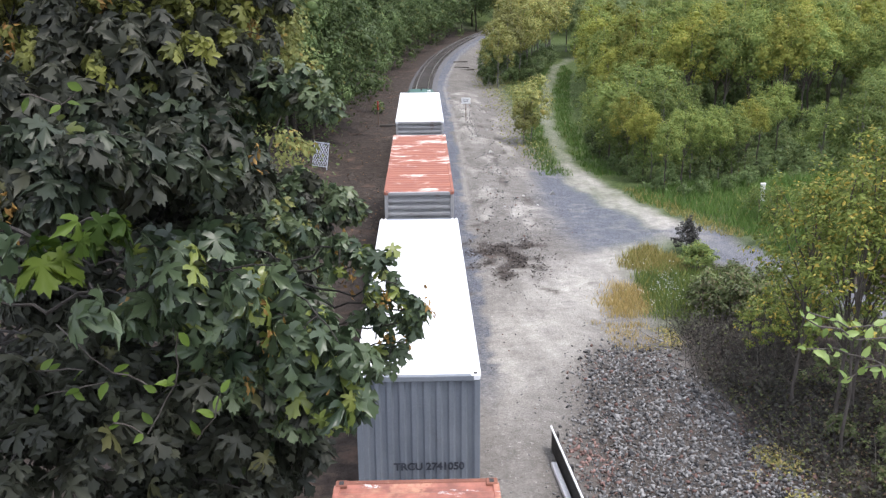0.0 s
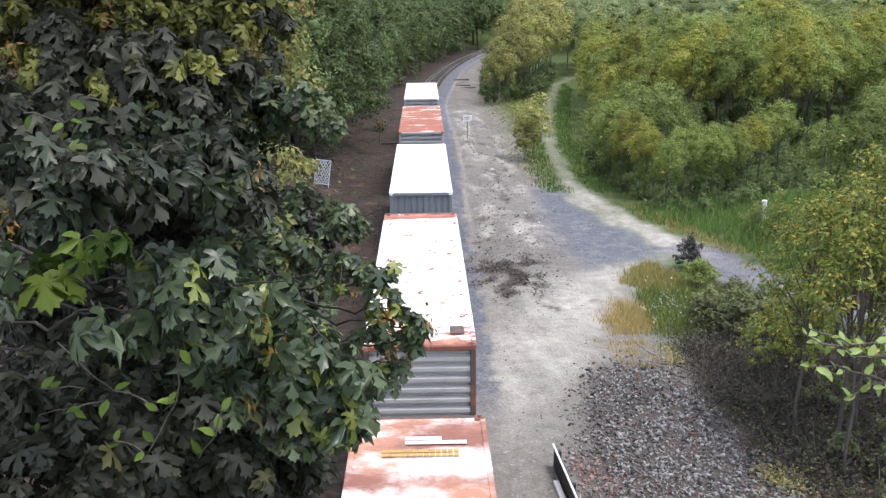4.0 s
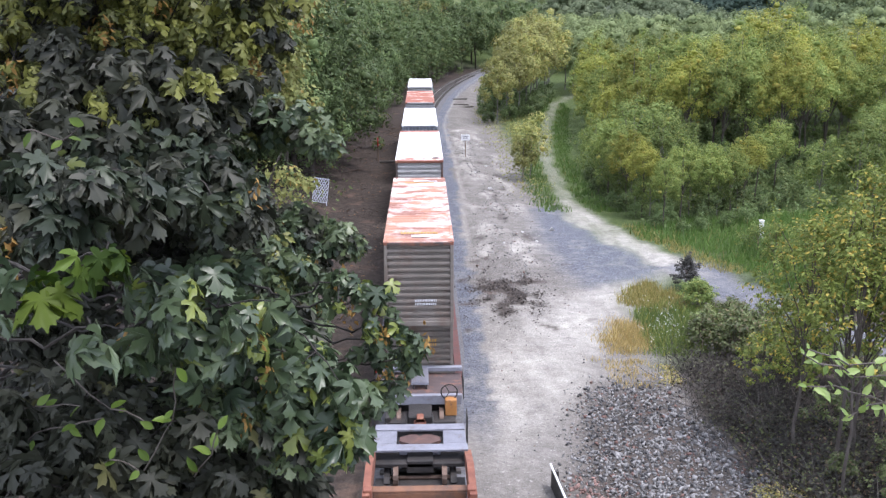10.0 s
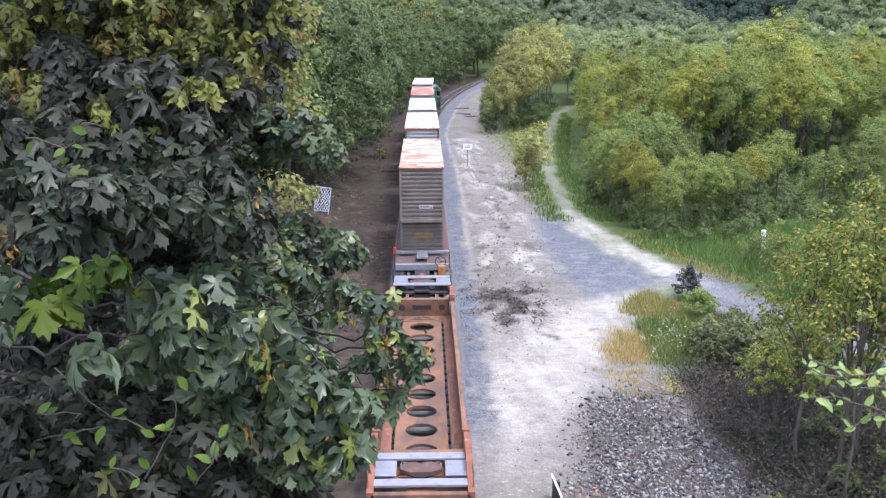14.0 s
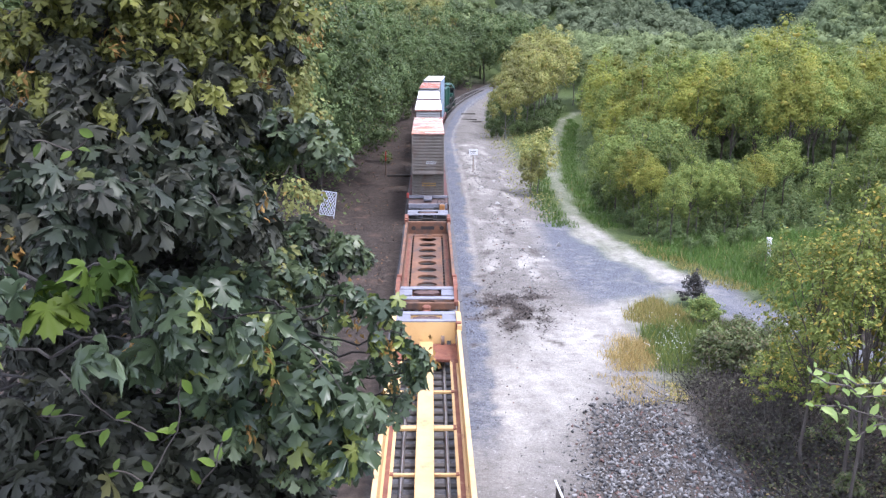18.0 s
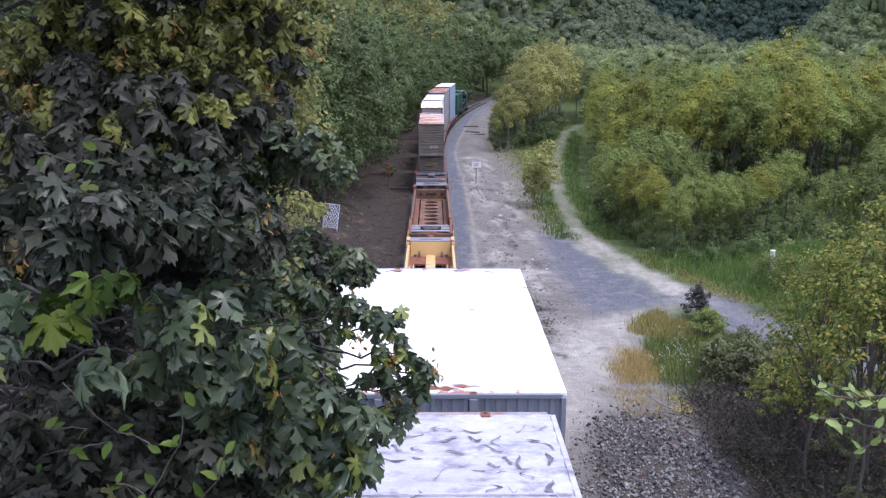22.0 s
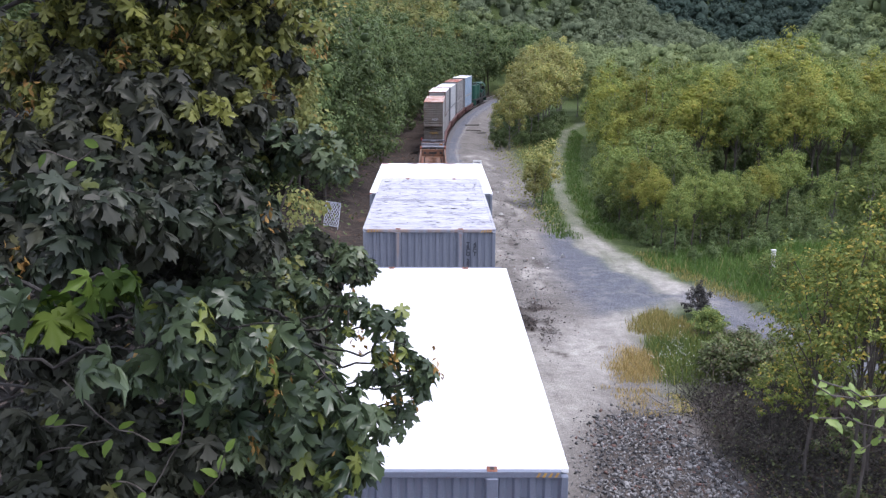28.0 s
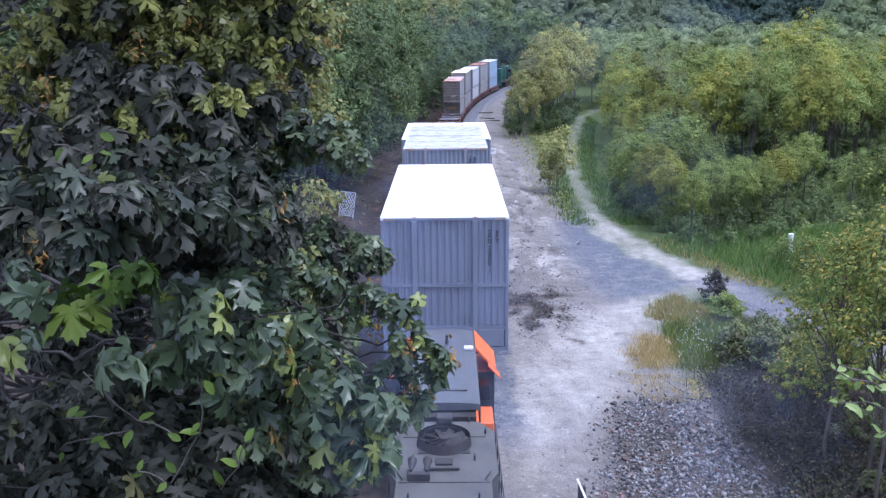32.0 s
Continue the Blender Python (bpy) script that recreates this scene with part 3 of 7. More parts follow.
def build_track():
    line = thing("railway_track", "single railway track on dark gravel with worn shiny rails", "railway track", kind="structure")
    stops = list(range(-60, 110, 10)) + list(range(110, 330, 5))
    prof = [(-0.07, -0.17), (0.07, -0.17), (0.07, -0.155), (0.012, -0.13), (0.012, -0.05), (0.036, -0.04), (0.036, 0), (-0.036, 0), (-0.036, -0.04), (-0.012, -0.05), (-0.012, -0.13), (-0.07, -0.155)]
    for side in (-0.7525, 0.7525):
        v, f = [], []
        for s in stops:
            v += [along(side + px, s, pz) for px, pz in prof]
        k = len(prof)
        for i in range(len(stops) - 1):
            for j in range(k):
                f.append((i * k + j, i * k + (j + 1) % k, (i + 1) * k + (j + 1) % k, (i + 1) * k + j))
        raw_mesh("rail", v, f, "rail_steel", line)
    v, f = [], []
    for i, s in enumerate(stops):
        v += [along(x, s, z) for x, z in ((-1.9 if s > 33 else -1.5, -0.54), (-1.45, -0.26), (1.45, -0.26), (2.0 if s > 33 else 1.5, -0.54))]
        if i:
            f += [((i - 1) * 4 + j, (i - 1) * 4 + j + 1, i * 4 + j + 1, i * 4 + j) for j in range(3)]
    raw_mesh("ballast_bed", v, f, "ballast", line)
    me = bpy.data.meshes.new("tie")
    bm = box(bmesh.new(), -1.3, 1.3, -0.11, 0.11, -0.36, -0.172, 0.012)
    bm.to_mesh(me)
    bm.free()
    me.materials.append(M["tie_wood"])
    for i in range(290):
        s = 12 + i * 0.72
        t = new("tie", me)
        t.parent = line
        t.matrix_basis = Matrix.Translation(along(0, s, rnd.uniform(-0.012, 0.012))) @ pose(0, 0, 0, 0, 0, -math.degrees(track_turn(s)) + rnd.uniform(-1, 1))


M["ballast"] = surface("ballast", (0.085, 0.085, 0.09), (0.17, 0.17, 0.18), 9, 0.95, bump=0.8, grain=22, stain=(0.09, 0.08, 0.075), stain_scale=0.5, stain_range=(0.5, 0.75))
build_track()


# ---- the train ----
# each rolling thing rides at u metres ahead of the rear of the fifth container stack
RIDERS = []


def ride(ob, u, z=0.0):
    RIDERS.append((ob, u, z))
    return ob


def train_s(t):
    return 27.47 + 4.767 * (t - 9) + 0.004 * (t - 9) ** 2


def wheelset(parent, y, r=0.42):
    w = bmesh.new()
    tube(w, (-0.9, y, r), (0.9, y, r), 0.07)
    ax = part("wheelset", w, "wheel_steel", parent)
    for x in (-0.74, 0.74):
        b = bmesh.new()
        tube(b, (x - 0.065, y, r), (x + 0.065, y, r), r, n=20)
        tube(b, (x - math.copysign(0.085, x), y, r), (x - math.copysign(0.06, x), y, r), r + 0.03, n=20)
        part("wheel", b, "wheel_steel", ax, smooth=False)


def bogie(parent, y):
    b = bmesh.new()
    for x in (-1.0, 1.0):
        for q in (prism([(y - 1.25, 0.42), (y - 1.1, 0.55), (y - 0.4, 0.72), (y + 0.4, 0.72), (y + 1.1, 0.55), (y + 1.25, 0.42), (y + 1.1, 0.36), (y + 0.35, 0.25), (y - 0.35, 0.25), (y - 1.1, 0.36)], "x", x - 0.09, x + 0.09),):
            me = bpy.data.meshes.new("tmp")
            q.to_mesh(me)
            q.free()
            b.from_mesh(me)
            bpy.data.meshes.remove(me)
    box(b, -1.1, 1.1, y - 0.2, y + 0.2, 0.45, 0.68, 0.03)
    bg = part("bogie", b, "black_steel", parent, "black cast steel wheel truck")
    for d in (-0.88, 0.88):
        wheelset(bg, y + d)


def coupler(parent, y, way):
    b = boxes((-0.12, 0.12, min(y, y + way * 0.7), max(y, y + way * 0.7), 0.72, 0.98), bevel=0.03)
    box(b, -0.2, 0.2, min(y + way * 0.5, y + way * 0.85), max(y + way * 0.5, y + way * 0.85), 0.68, 1.02, 0.06)
    part("coupler", b, "rust", parent, "rusty knuckle coupler")


def flat_sheet(outline, axis, lo, hi, name, material, parent, label=""):
    return part(name, prism(outline, axis, lo, hi), material, parent, label)


def container(name, label, W, H, L, roof, side, end, ribs="flat", posts=None, rail=None, roof_waves=30, category="container", group="", frame_mat=None):
    """A steel box with ribbed walls; its origin is the middle of its floor, its rear faces -y."""
    c = thing(name, label, category, group)
    hw, hl, fm = W / 2, L / 2, frame_mat or end
    # roof: shallow cross ribs
    flat_sheet([(p, H - 0.012 + d) for p, d in waves(roof_waves, -hl + 0.1, hl - 0.1, 0.022, 0.03)], "x", -hw + 0.06, hw - 0.06, "roof", roof, c)
    # long walls
    for k in (-1, 1):
        o = [(k * (hw - 0.02 + d), p) for p, d in waves(max(20, int(L / 0.28)), -hl + 0.12, hl - 0.12, 0.036)]
        flat_sheet(o, "z", 0.16, H - 0.1, "side_wall", side, c)
    # end walls
    for k in (-1, 1):
        if ribs == "across":
            o = [(k * (hl - 0.03 + d), p) for p, d in waves(max(9, round((H - 0.3) / 0.235)), 0.18, H - 0.12, 0.11)]
            flat_sheet(o, "x", -hw + 0.1, hw - 0.1, "end_wall", end, c)
        else:
            o = [(p, k * (hl - 0.03 + d)) for p, d in waves(max(9, round(W / 0.27)), -hw + 0.12, hw - 0.12, 0.045)]
            flat_sheet(o, "z", 0.16, H - 0.12, "end_wall", end, c)
    for sx in (-1, 1):
        for sy in (-1, 1):
            x0, y0 = sx * (hw - 0.06), sy * (hl - 0.06)
            part("corner_post", boxes((x0 - 0.06, x0 + 0.06, y0 - 0.06, y0 + 0.06, 0.1, H - 0.1), bevel=0.012), fm, c)
        part("side_rail", boxes((sx * hw - 0.05 - 0.03 * sx, sx * hw + 0.05 - 0.03 * sx, -hl + 0.12, hl - 0.12, H - 0.1, H - 0.004), bevel=0.01), roof, c)
        part("bottom_rail", boxes((sx * hw - 0.06 - 0.05 * sx, sx * hw + 0.06 - 0.05 * sx, -hl + 0.1, hl - 0.1, 0.0, 0.16), bevel=0.01), fm, c)
    for sy in (-1, 1):
        part("end_rail", boxes((-hw + 0.12, hw - 0.12, sy * hl - 0.05 - 0.04 * sy, sy * hl + 0.05 - 0.04 * sy, H - 0.12, H - 0.006), bevel=0.01), rail or fm, c)
        part("end_sill", boxes((-hw + 0.12, hw - 0.12, sy * hl - 0.06 - 0.05 * sy, sy * hl + 0.06 - 0.05 * sy, 0.0, 0.17), bevel=0.01), fm, c)
        for x in (posts or (-hw + 0.09, hw - 0.09)):
            b = boxes((x - 0.09, x + 0.09, sy * (hl - 0.085) - 0.09, sy * (hl - 0.085) + 0.09, H - 0.11, H + 0.008), bevel=0.015)
            cast = part("corner_casting", b, "rust" if (posts or rail) else roof, c, "steel corner casting")
            part("eye", boxes((x - 0.035, x + 0.035, sy * (hl - 0.085) - 0.05, sy * (hl - 0.085) + 0.05, H + 0.0085, H + 0.013)), "black_steel", cast)
            if posts:
                part("end_post", boxes((x - 0.1, x + 0.1, sy * (hl - 0.01) - 0.05, sy * (hl - 0.01) + 0.045, 0.16, H - 0.12), bevel=0.015), fm, c)
    part("floor", boxes((-hw + 0.12, hw - 0.12, -hl + 0.12, hl - 0.12, 0.06, 0.14)), "black_steel", c)
    return c


def bars_of_writing(parent, x0, x1, y, z, rows, size, material, name="marking"):
    """Writing too small to read, as short bars on an end wall."""
    r = random.Random(int(1000 * (x1 + z)))
    for i in range(rows):
        x = x0
        while x < x1:
            w = r.uniform(0.4, 1.0) * size
            part(name, boxes((x, min(x1, x + w), y - 0.006, y + 0.02, z - i * size * 1.7 - size * 0.5, z - i * size * 1.7 + size * 0.5)), material, parent, "faded lettering, unreadable")
            x += w + size * 0.35


def build_boxes():
    """Five two-high stacks in one articulated well car, front to rear."""
    # front stack first: roof material, end style, top height
    plan = [("roof_white", "blue_side", "pale_grey_paint", "across", 6.75, "white-roofed container with blue-grey walls"),
            ("roof_rusty", "pale_grey_paint", "pale_grey_paint", "across", 6.65, "grey container with a rusted red-brown roof"),
            ("roof_plain", "white_side", "grey_paint", "flat", 6.5, "white-roofed container with dark grey end"),
            ("roof_patchy", "pale_grey_paint", "weathered_white", "across", 6.66, "white-roofed container with rust blotches"),
            ("roof_pink", "pale_grey_paint", "dirty_grey_paint", "across", 6.25, "ribbed grey container, rust-streaked roof")]
    for i, (roof, side, end, ribs, top, label) in enumerate(plan):
        u = 6.1 + 15.7 * (4 - i) - (0.65 if i == 3 else 0)
        low = container("shipping_container", "lower grey shipping container standing in a well car", 2.44, 2.8, 12.19, "pale_grey_paint", side, end, ribs, group="stacked containers")
        ride(low, u, 0.38)
        long = {3: 12.6, 4: 13.25}.get(i, 12.19)
        c = container("shipping_container", label + ", stacked on another", 2.44, top - 3.19, long, roof, side, end, ribs, rail="rust" if i == 3 else "frame_dark" if i == 4 else None, group="stacked containers", frame_mat="frame_dark" if i == 3 else None)
        ride(c, u + {2: 0.4, 3: 0.22, 4: -0.23}.get(i, 0), 3.19)
        if i == 2:
            text_mesh("TRCU 2741050", 0.22, "marking_dark", c, Matrix.Translation((0.2, -6.12, top - 3.19 - 2.03)) @ pose(0, 0, 0, 90), "lettering", "dark stencilled container number")
        if i == 3:
            bars_of_writing(c, -0.3, 0.75, -6.12, top - 3.19 - 2.1, 1, 0.14, "marking_dark")
            r = random.Random(3)
            b = bmesh.new()
            for x, z in ((0.75, 2.5), (0.35, 2.05), (0.6, 2.1), (0.28, 2.06), (0.7, 2.9), (0.95, 2.75)):
                bmesh.ops.create_circle(b, cap_ends=True, segments=9, radius=r.uniform(0.04, 0.08), matrix=Matrix.Translation((x, -6.115, z)) @ pose(0, 0, 0, 90))
            part("rust_spot", b, "rust", c, "round rust spot")
            # rust blooming along the roof's long edges
            for k in range(22):
                b = bmesh.new()
                blot(b, r.choice((-1, 1)) * (1.12 - abs(r.gauss(0, 0.22))), r.uniform(-5.5, 5.5), top - 3.19 - 0.004 + k * 0.0004, r.uniform(0.025, 0.09), r.uniform(0.03, 0.09), r)
                part("rust_patch", b, "rust", c, "rust bloom on the roof")
            part("roof_patch", boxes((0.68, 1.0, -5.55, -5.05, top - 3.19 - 0.012, top - 3.19)), "frame_dark", c, "welded square patch")
            for k in range(13):
                x, w, z, drop = r.uniform(-1.05, 1.05), r.uniform(0.012, 0.05), top - 3.19 - 0.1, r.choice((0.06, 0.1, 0.16, 0.4))
                part("rust_run", prism([(x - w, z), (x + w, z), (x + w * 0.7, z - drop * 0.5), (x + w * 0.2, z - drop), (x - w * 0.3, z - drop * 0.7)], "y", -6.11 - k * 0.001, -6.09), "rust", c, "rust running down from the edge")
        if i == 4:
            bars_of_writing(c, -0.15, 0.62, -6.65, 0.95, 2, 0.075, "marking_faint")
            bars_of_writing(low, -0.45, 0.6, -6.12, 2.0, 2, 0.095, "marking_yellow")
            z = top - 3.19
            for way in (-1, 1):  # plates and lines of worn lettering at both ends of the roof
                for k, (x0, x1, y, mat) in enumerate(((-0.65, 0.62, 5.23, "marking_yellow"), (-0.65, 0.62, 5.09, "marking_yellow"), (-0.25, 0.85, 5.55, "sign_white"), (-0.25, 0.4, 5.71, "sign_white"))):
                    if k < 2:
                        b, x = bmesh.new(), x0
                        while x < x1:
                            box(b, x, x + 0.085, way * y - 0.05, way * y + 0.05, z - 0.004, z + 0.004)
                            x += 0.105
                        part("roof_marking", b, mat, c, "worn orange roof lettering, unreadable")
                    else:
                        plate = part("roof_plate", boxes((x0, x1, way * y - 0.06, way * y + 0.06, z - 0.006, z + 0.003)), mat, c, "white painted number field")
                        b, x = bmesh.new(), x0 + 0.04
                        while x < x1 - 0.08:
                            box(b, x, x + 0.05, way * y - 0.035, way * y + 0.035, z + 0.0031, z + 0.007)
                            x += 0.1
                        part("marking", b, "marking_faint", plate, "faded figures, unreadable")


def well_unit(u, rear_end=False, front_end=False):
    w = thing("well_car", "dark red container well car under a two-high stack", "railway car", "well cars")
    for k in (-1, 1):
        x = k * 1.42
        part("side_sill", prism([(x - 0.09, 0.3), (x + 0.09, 0.3), (x + 0.09, 1.02), (x + 0.13, 1.06), (x + 0.13, 1.16), (x - 0.13, 1.16), (x - 0.13, 1.06), (x - 0.09, 1.02)], "y", -6.6, 6.6), "well_red", w)
        for y in range(-6, 7, 2):
            part("sill_rib", boxes((x + k * 0.09, x + k * 0.15, y - 0.04, y + 0.04, 0.32, 1.05)), "well_red", w)
    part("well_floor", boxes((-1.3, 1.3, -6.5, 6.5, 0.26, 0.34)), "well_red", w)
    for k in (-1, 1):
        part("end_deck", boxes((-1.5, 1.5, min(k * 6.3, k * 7.6), max(k * 6.3, k * 7.6), 1.0, 1.14), (-0.35, 0.35, min(k * 6.6, k * 7.8), max(k * 6.6, k * 7.8), 0.7, 1.0), bevel=0.02), "well_red", w)
    if front_end:
        bogie(w, 7.9)
    bogie(w, -7.85)
    if rear_end:
        part("end_platform", boxes((-1.48, 1.48, -8.25, -6.35, 1.145, 1.19), bevel=0.015), "deck_grey", w, "weathered grey-brown end deck")
        part("cross_rail", boxes((-1.52, 1.52, -6.5, -6.3, 1.3, 1.48), bevel=0.02), "galvanised", w, "galvanised cross rail")
        b = boxes((-0.3, 0.3, -7.9, -6.45, 1.38, 1.46))
        for j in range(9):
            box(b, -0.26 + j * 0.058, -0.235 + j * 0.058, -7.88, -6.5, 1.46, 1.485)
        part("walkway", b, "galvanised", w, "grated crossover walkway")
        for x in (-0.225, 0.225):
            part("walkway_leg", boxes((x - 0.025, x + 0.025, -7.85, -7.8, 1.08, 1.38)), "black_steel", w)
        part("end_sill", boxes((-1.45, 1.45, -8.42, -8.25, 0.85, 1.21), bevel=0.02), "galvanised", w, "pale end sill")
        # the wide black plate paints in the darkness under the car end
        part("draft_frame", boxes((-1.2, 1.2, -9.3, -8.42, 0.5, 0.62), (-0.4, 0.4, -9.5, -8.42, 0.62, 0.9), (-1.2, -1.0, -9.3, -8.42, 0.62, 0.8), bevel=0.03), "black_steel", w, "black underframe end, its wide plate standing in for shade")
        for k in (-1, 1):
            part("grab_rail", bars(((k * 1.5, -8.4, 1.05), (k * 1.5, -8.4, 1.75), 0.02), ((k * 1.5, -8.4, 1.75), (k * 1.5, -7.5, 1.75), 0.02), ((k * 1.5, -7.5, 1.75), (k * 1.5, -7.5, 1.05), 0.02), n=6), "black_steel", w)
        b = bmesh.new()
        for j in range(16):
            a0, a1 = j * math.tau / 16, (j + 1) * math.tau / 16
            tube(b, (1.0 + 0.28 * math.cos(a0), -8.62, 1.4 + 0.28 * math.sin(a0)), (1.0 + 0.28 * math.cos(a1), -8.62, 1.4 + 0.28 * math.sin(a1)), 0.022, n=5)
        for j in range(3):
            a0 = j * math.tau / 3
            tube(b, (1.0, -8.62, 1.4), (1.0 + 0.28 * math.cos(a0), -8.62, 1.4 + 0.28 * math.sin(a0)), 0.018, n=5)
        part("brake_wheel", b, "black_steel", w, "black spoked hand-brake wheel")
        part("brake_box", boxes((0.85, 1.25, -8.85, -8.5, 0.62, 1.2), bevel=0.03), "brake_orange", w, "orange brake box")
        part("marker_lamp", boxes((-1.62, -1.45, -6.6, -6.35, 1.3, 1.7), bevel=0.04), "signal_red", w, "red rear marker")
        part("air_hose", bars(((-0.5, -9.4, 0.95), (-0.45, -9.7, 0.6), 0.03), ((0.4, -9.4, 0.95), (0.45, -9.7, 0.6), 0.03), n=6), "black_steel", w)
        coupler(w, -9.4, -1)
    if front_end:
        coupler(w, 8.6, 1)
    ride(w, u)


def end_works(w, y, k, deck, beam):
    """The end of an empty well car: white-edged decks, draft gear and coupler; k is the way out."""
    lo, hi = min(y + k * 0.13, y + k * 2.5), max(y + k * 0.13, y + k * 2.5)
    part("end_frame", boxes((-1.35, 1.35, lo, hi, 0.78, 0.92), (-0.4, 0.4, lo, hi, 0.6, 1.0), bevel=0.02), beam, w)
    part("inner_step", boxes((-1.45, 1.45, min(y + k * 0.35, y + k * 0.75), max(y + k * 0.35, y + k * 0.75), 1.18, 1.26), bevel=0.012), deck, w, "pale galvanised crossbar")
    for sx in (-1, 1):
        b = boxes((min(sx * 0.72, sx * 1.42), max(sx * 0.72, sx * 1.42), min(y + k * 0.8, y + k * 1.75), max(y + k * 0.8, y + k * 1.75), 1.16, 1.22), bevel=0.01)
        step = part("grated_step", b, deck, w, "galvanised grated step")
        for j in range(7):
            x = sx * (0.78 + j * 0.095)
            part("grating_bar", boxes((x - 0.012, x + 0.012, min(y + k * 0.85, y + k * 1.7), max(y + k * 0.85, y + k * 1.7), 1.223, 1.24)), deck, step)
        part("grab_rail", bars(((sx * 1.5, y + k * 1.8, 0.5), (sx * 1.5, y + k * 1.8, 1.65), 0.02), ((sx * 1.5, y + k * 2.4, 0.5), (sx * 1.5, y + k * 2.4, 1.65), 0.02), ((sx * 1.5, y + k * 1.8, 1.65), (sx * 1.5, y + k * 2.4, 1.65), 0.02), n=6), beam, w)
    part("outer_step", boxes((-1.42, 1.42, min(y + k * 1.9, y + k * 2.3), max(y + k * 1.9, y + k * 2.3), 1.12, 1.2), bevel=0.012), deck, w, "pale galvanised step")
    mid = y + k * 1.2
    part("centre_plate", prism([(-0.3, mid - 0.33), (0.3, mid - 0.33), (0.62, mid - 0.12), (0.62, mid + 0.14), (0.34, mid + 0.33), (0.1, mid + 0.33), (0.05, mid + 0.24), (-0.05, mid + 0.24), (-0.1, mid + 0.33), (-0.34, mid + 0.33), (-0.62, mid + 0.14), (-0.62, mid - 0.12)], "z", 1.08, 1.2), "plate_rust", w, "dark rusty notched centre plate")
    b = bmesh.new()
    tube(b, (0, mid, 0.9), (0, mid, 1.08), 0.3, 0.42, n=14)
    part("centre_pedestal", b, "black_steel", w)
    for sx in (-1, 1):
        part("side_bearing", boxes((sx * 0.5 - 0.13, sx * 0.5 + 0.13, mid - k * 0.42 - 0.11, mid - k * 0.42 + 0.11, 0.92, 1.1), bevel=0.02), "galvanised", w, "grey side bearing block")
        part("bearing_spring", boxes((sx * 0.5 - 0.07, sx * 0.5 + 0.07, mid - k * 0.42 - 0.06, mid - k * 0.42 + 0.06, 1.1, 1.16), bevel=0.015), "plate_rust", w)
    part("brake_pipe", bars(((-0.65, y + k * 1.45, 1.02), (0.65, y + k * 1.4, 1.02), 0.03), ((-0.2, y + k * 1.42, 1.02), (0.3, y + k * 1.42, 1.02), 0.07), n=7), "rust", w)
    part("end_sill", boxes((-1.42, 1.42, min(y + k * 2.4, y + k * 2.6), max(y + k * 2.4, y + k * 2.6), 0.72, 1.06), bevel=0.02), beam, w)
    bogie(w, y + k * 1.1)
    coupler(w, y + k * 2.25, k)


def holed_plate(n, first, step, half, r, z, thick):
    """A plate with a row of n round holes."""
    bm = bmesh.new()
    for i in range(n):
        yc = first + i * step
        inner, outer = [], []
        for j in range(24):
            a = (j + 0.5) * math.tau / 24
            c, s = math.cos(a), math.sin(a)
            inner.append(bm.verts.new((r * c, yc + r * 0.97 * s, z)))
            q = min(half / max(1e-6, abs(c)), step / 2 / max(1e-6, abs(s)))
            outer.append(bm.verts.new((q * c, yc + q * s, z)))
        for j in range(24):
            k = (j + 1) % 24
            bm.faces.new((inner[j], inner[k], outer[k], outer[j]))
            lip = [bm.verts.new((v.co.x, v.co.y, z - thick)) for v in (inner[j], inner[k])]
            bm.faces.new((inner[j], inner[k], lip[1], lip[0]))
        for sx in (-1, 1):  # corners between the rays
            for sy in (-1, 1):
                cor = bm.verts.new((sx * half, yc + sy * step / 2, z))
                near = sorted(outer, key=lambda v: (v.co - cor.co).length)[:2]
                bm.faces.new((cor, *near))
    bmesh.ops.remove_doubles(bm, verts=bm.verts, dist=0.004)
    return bm


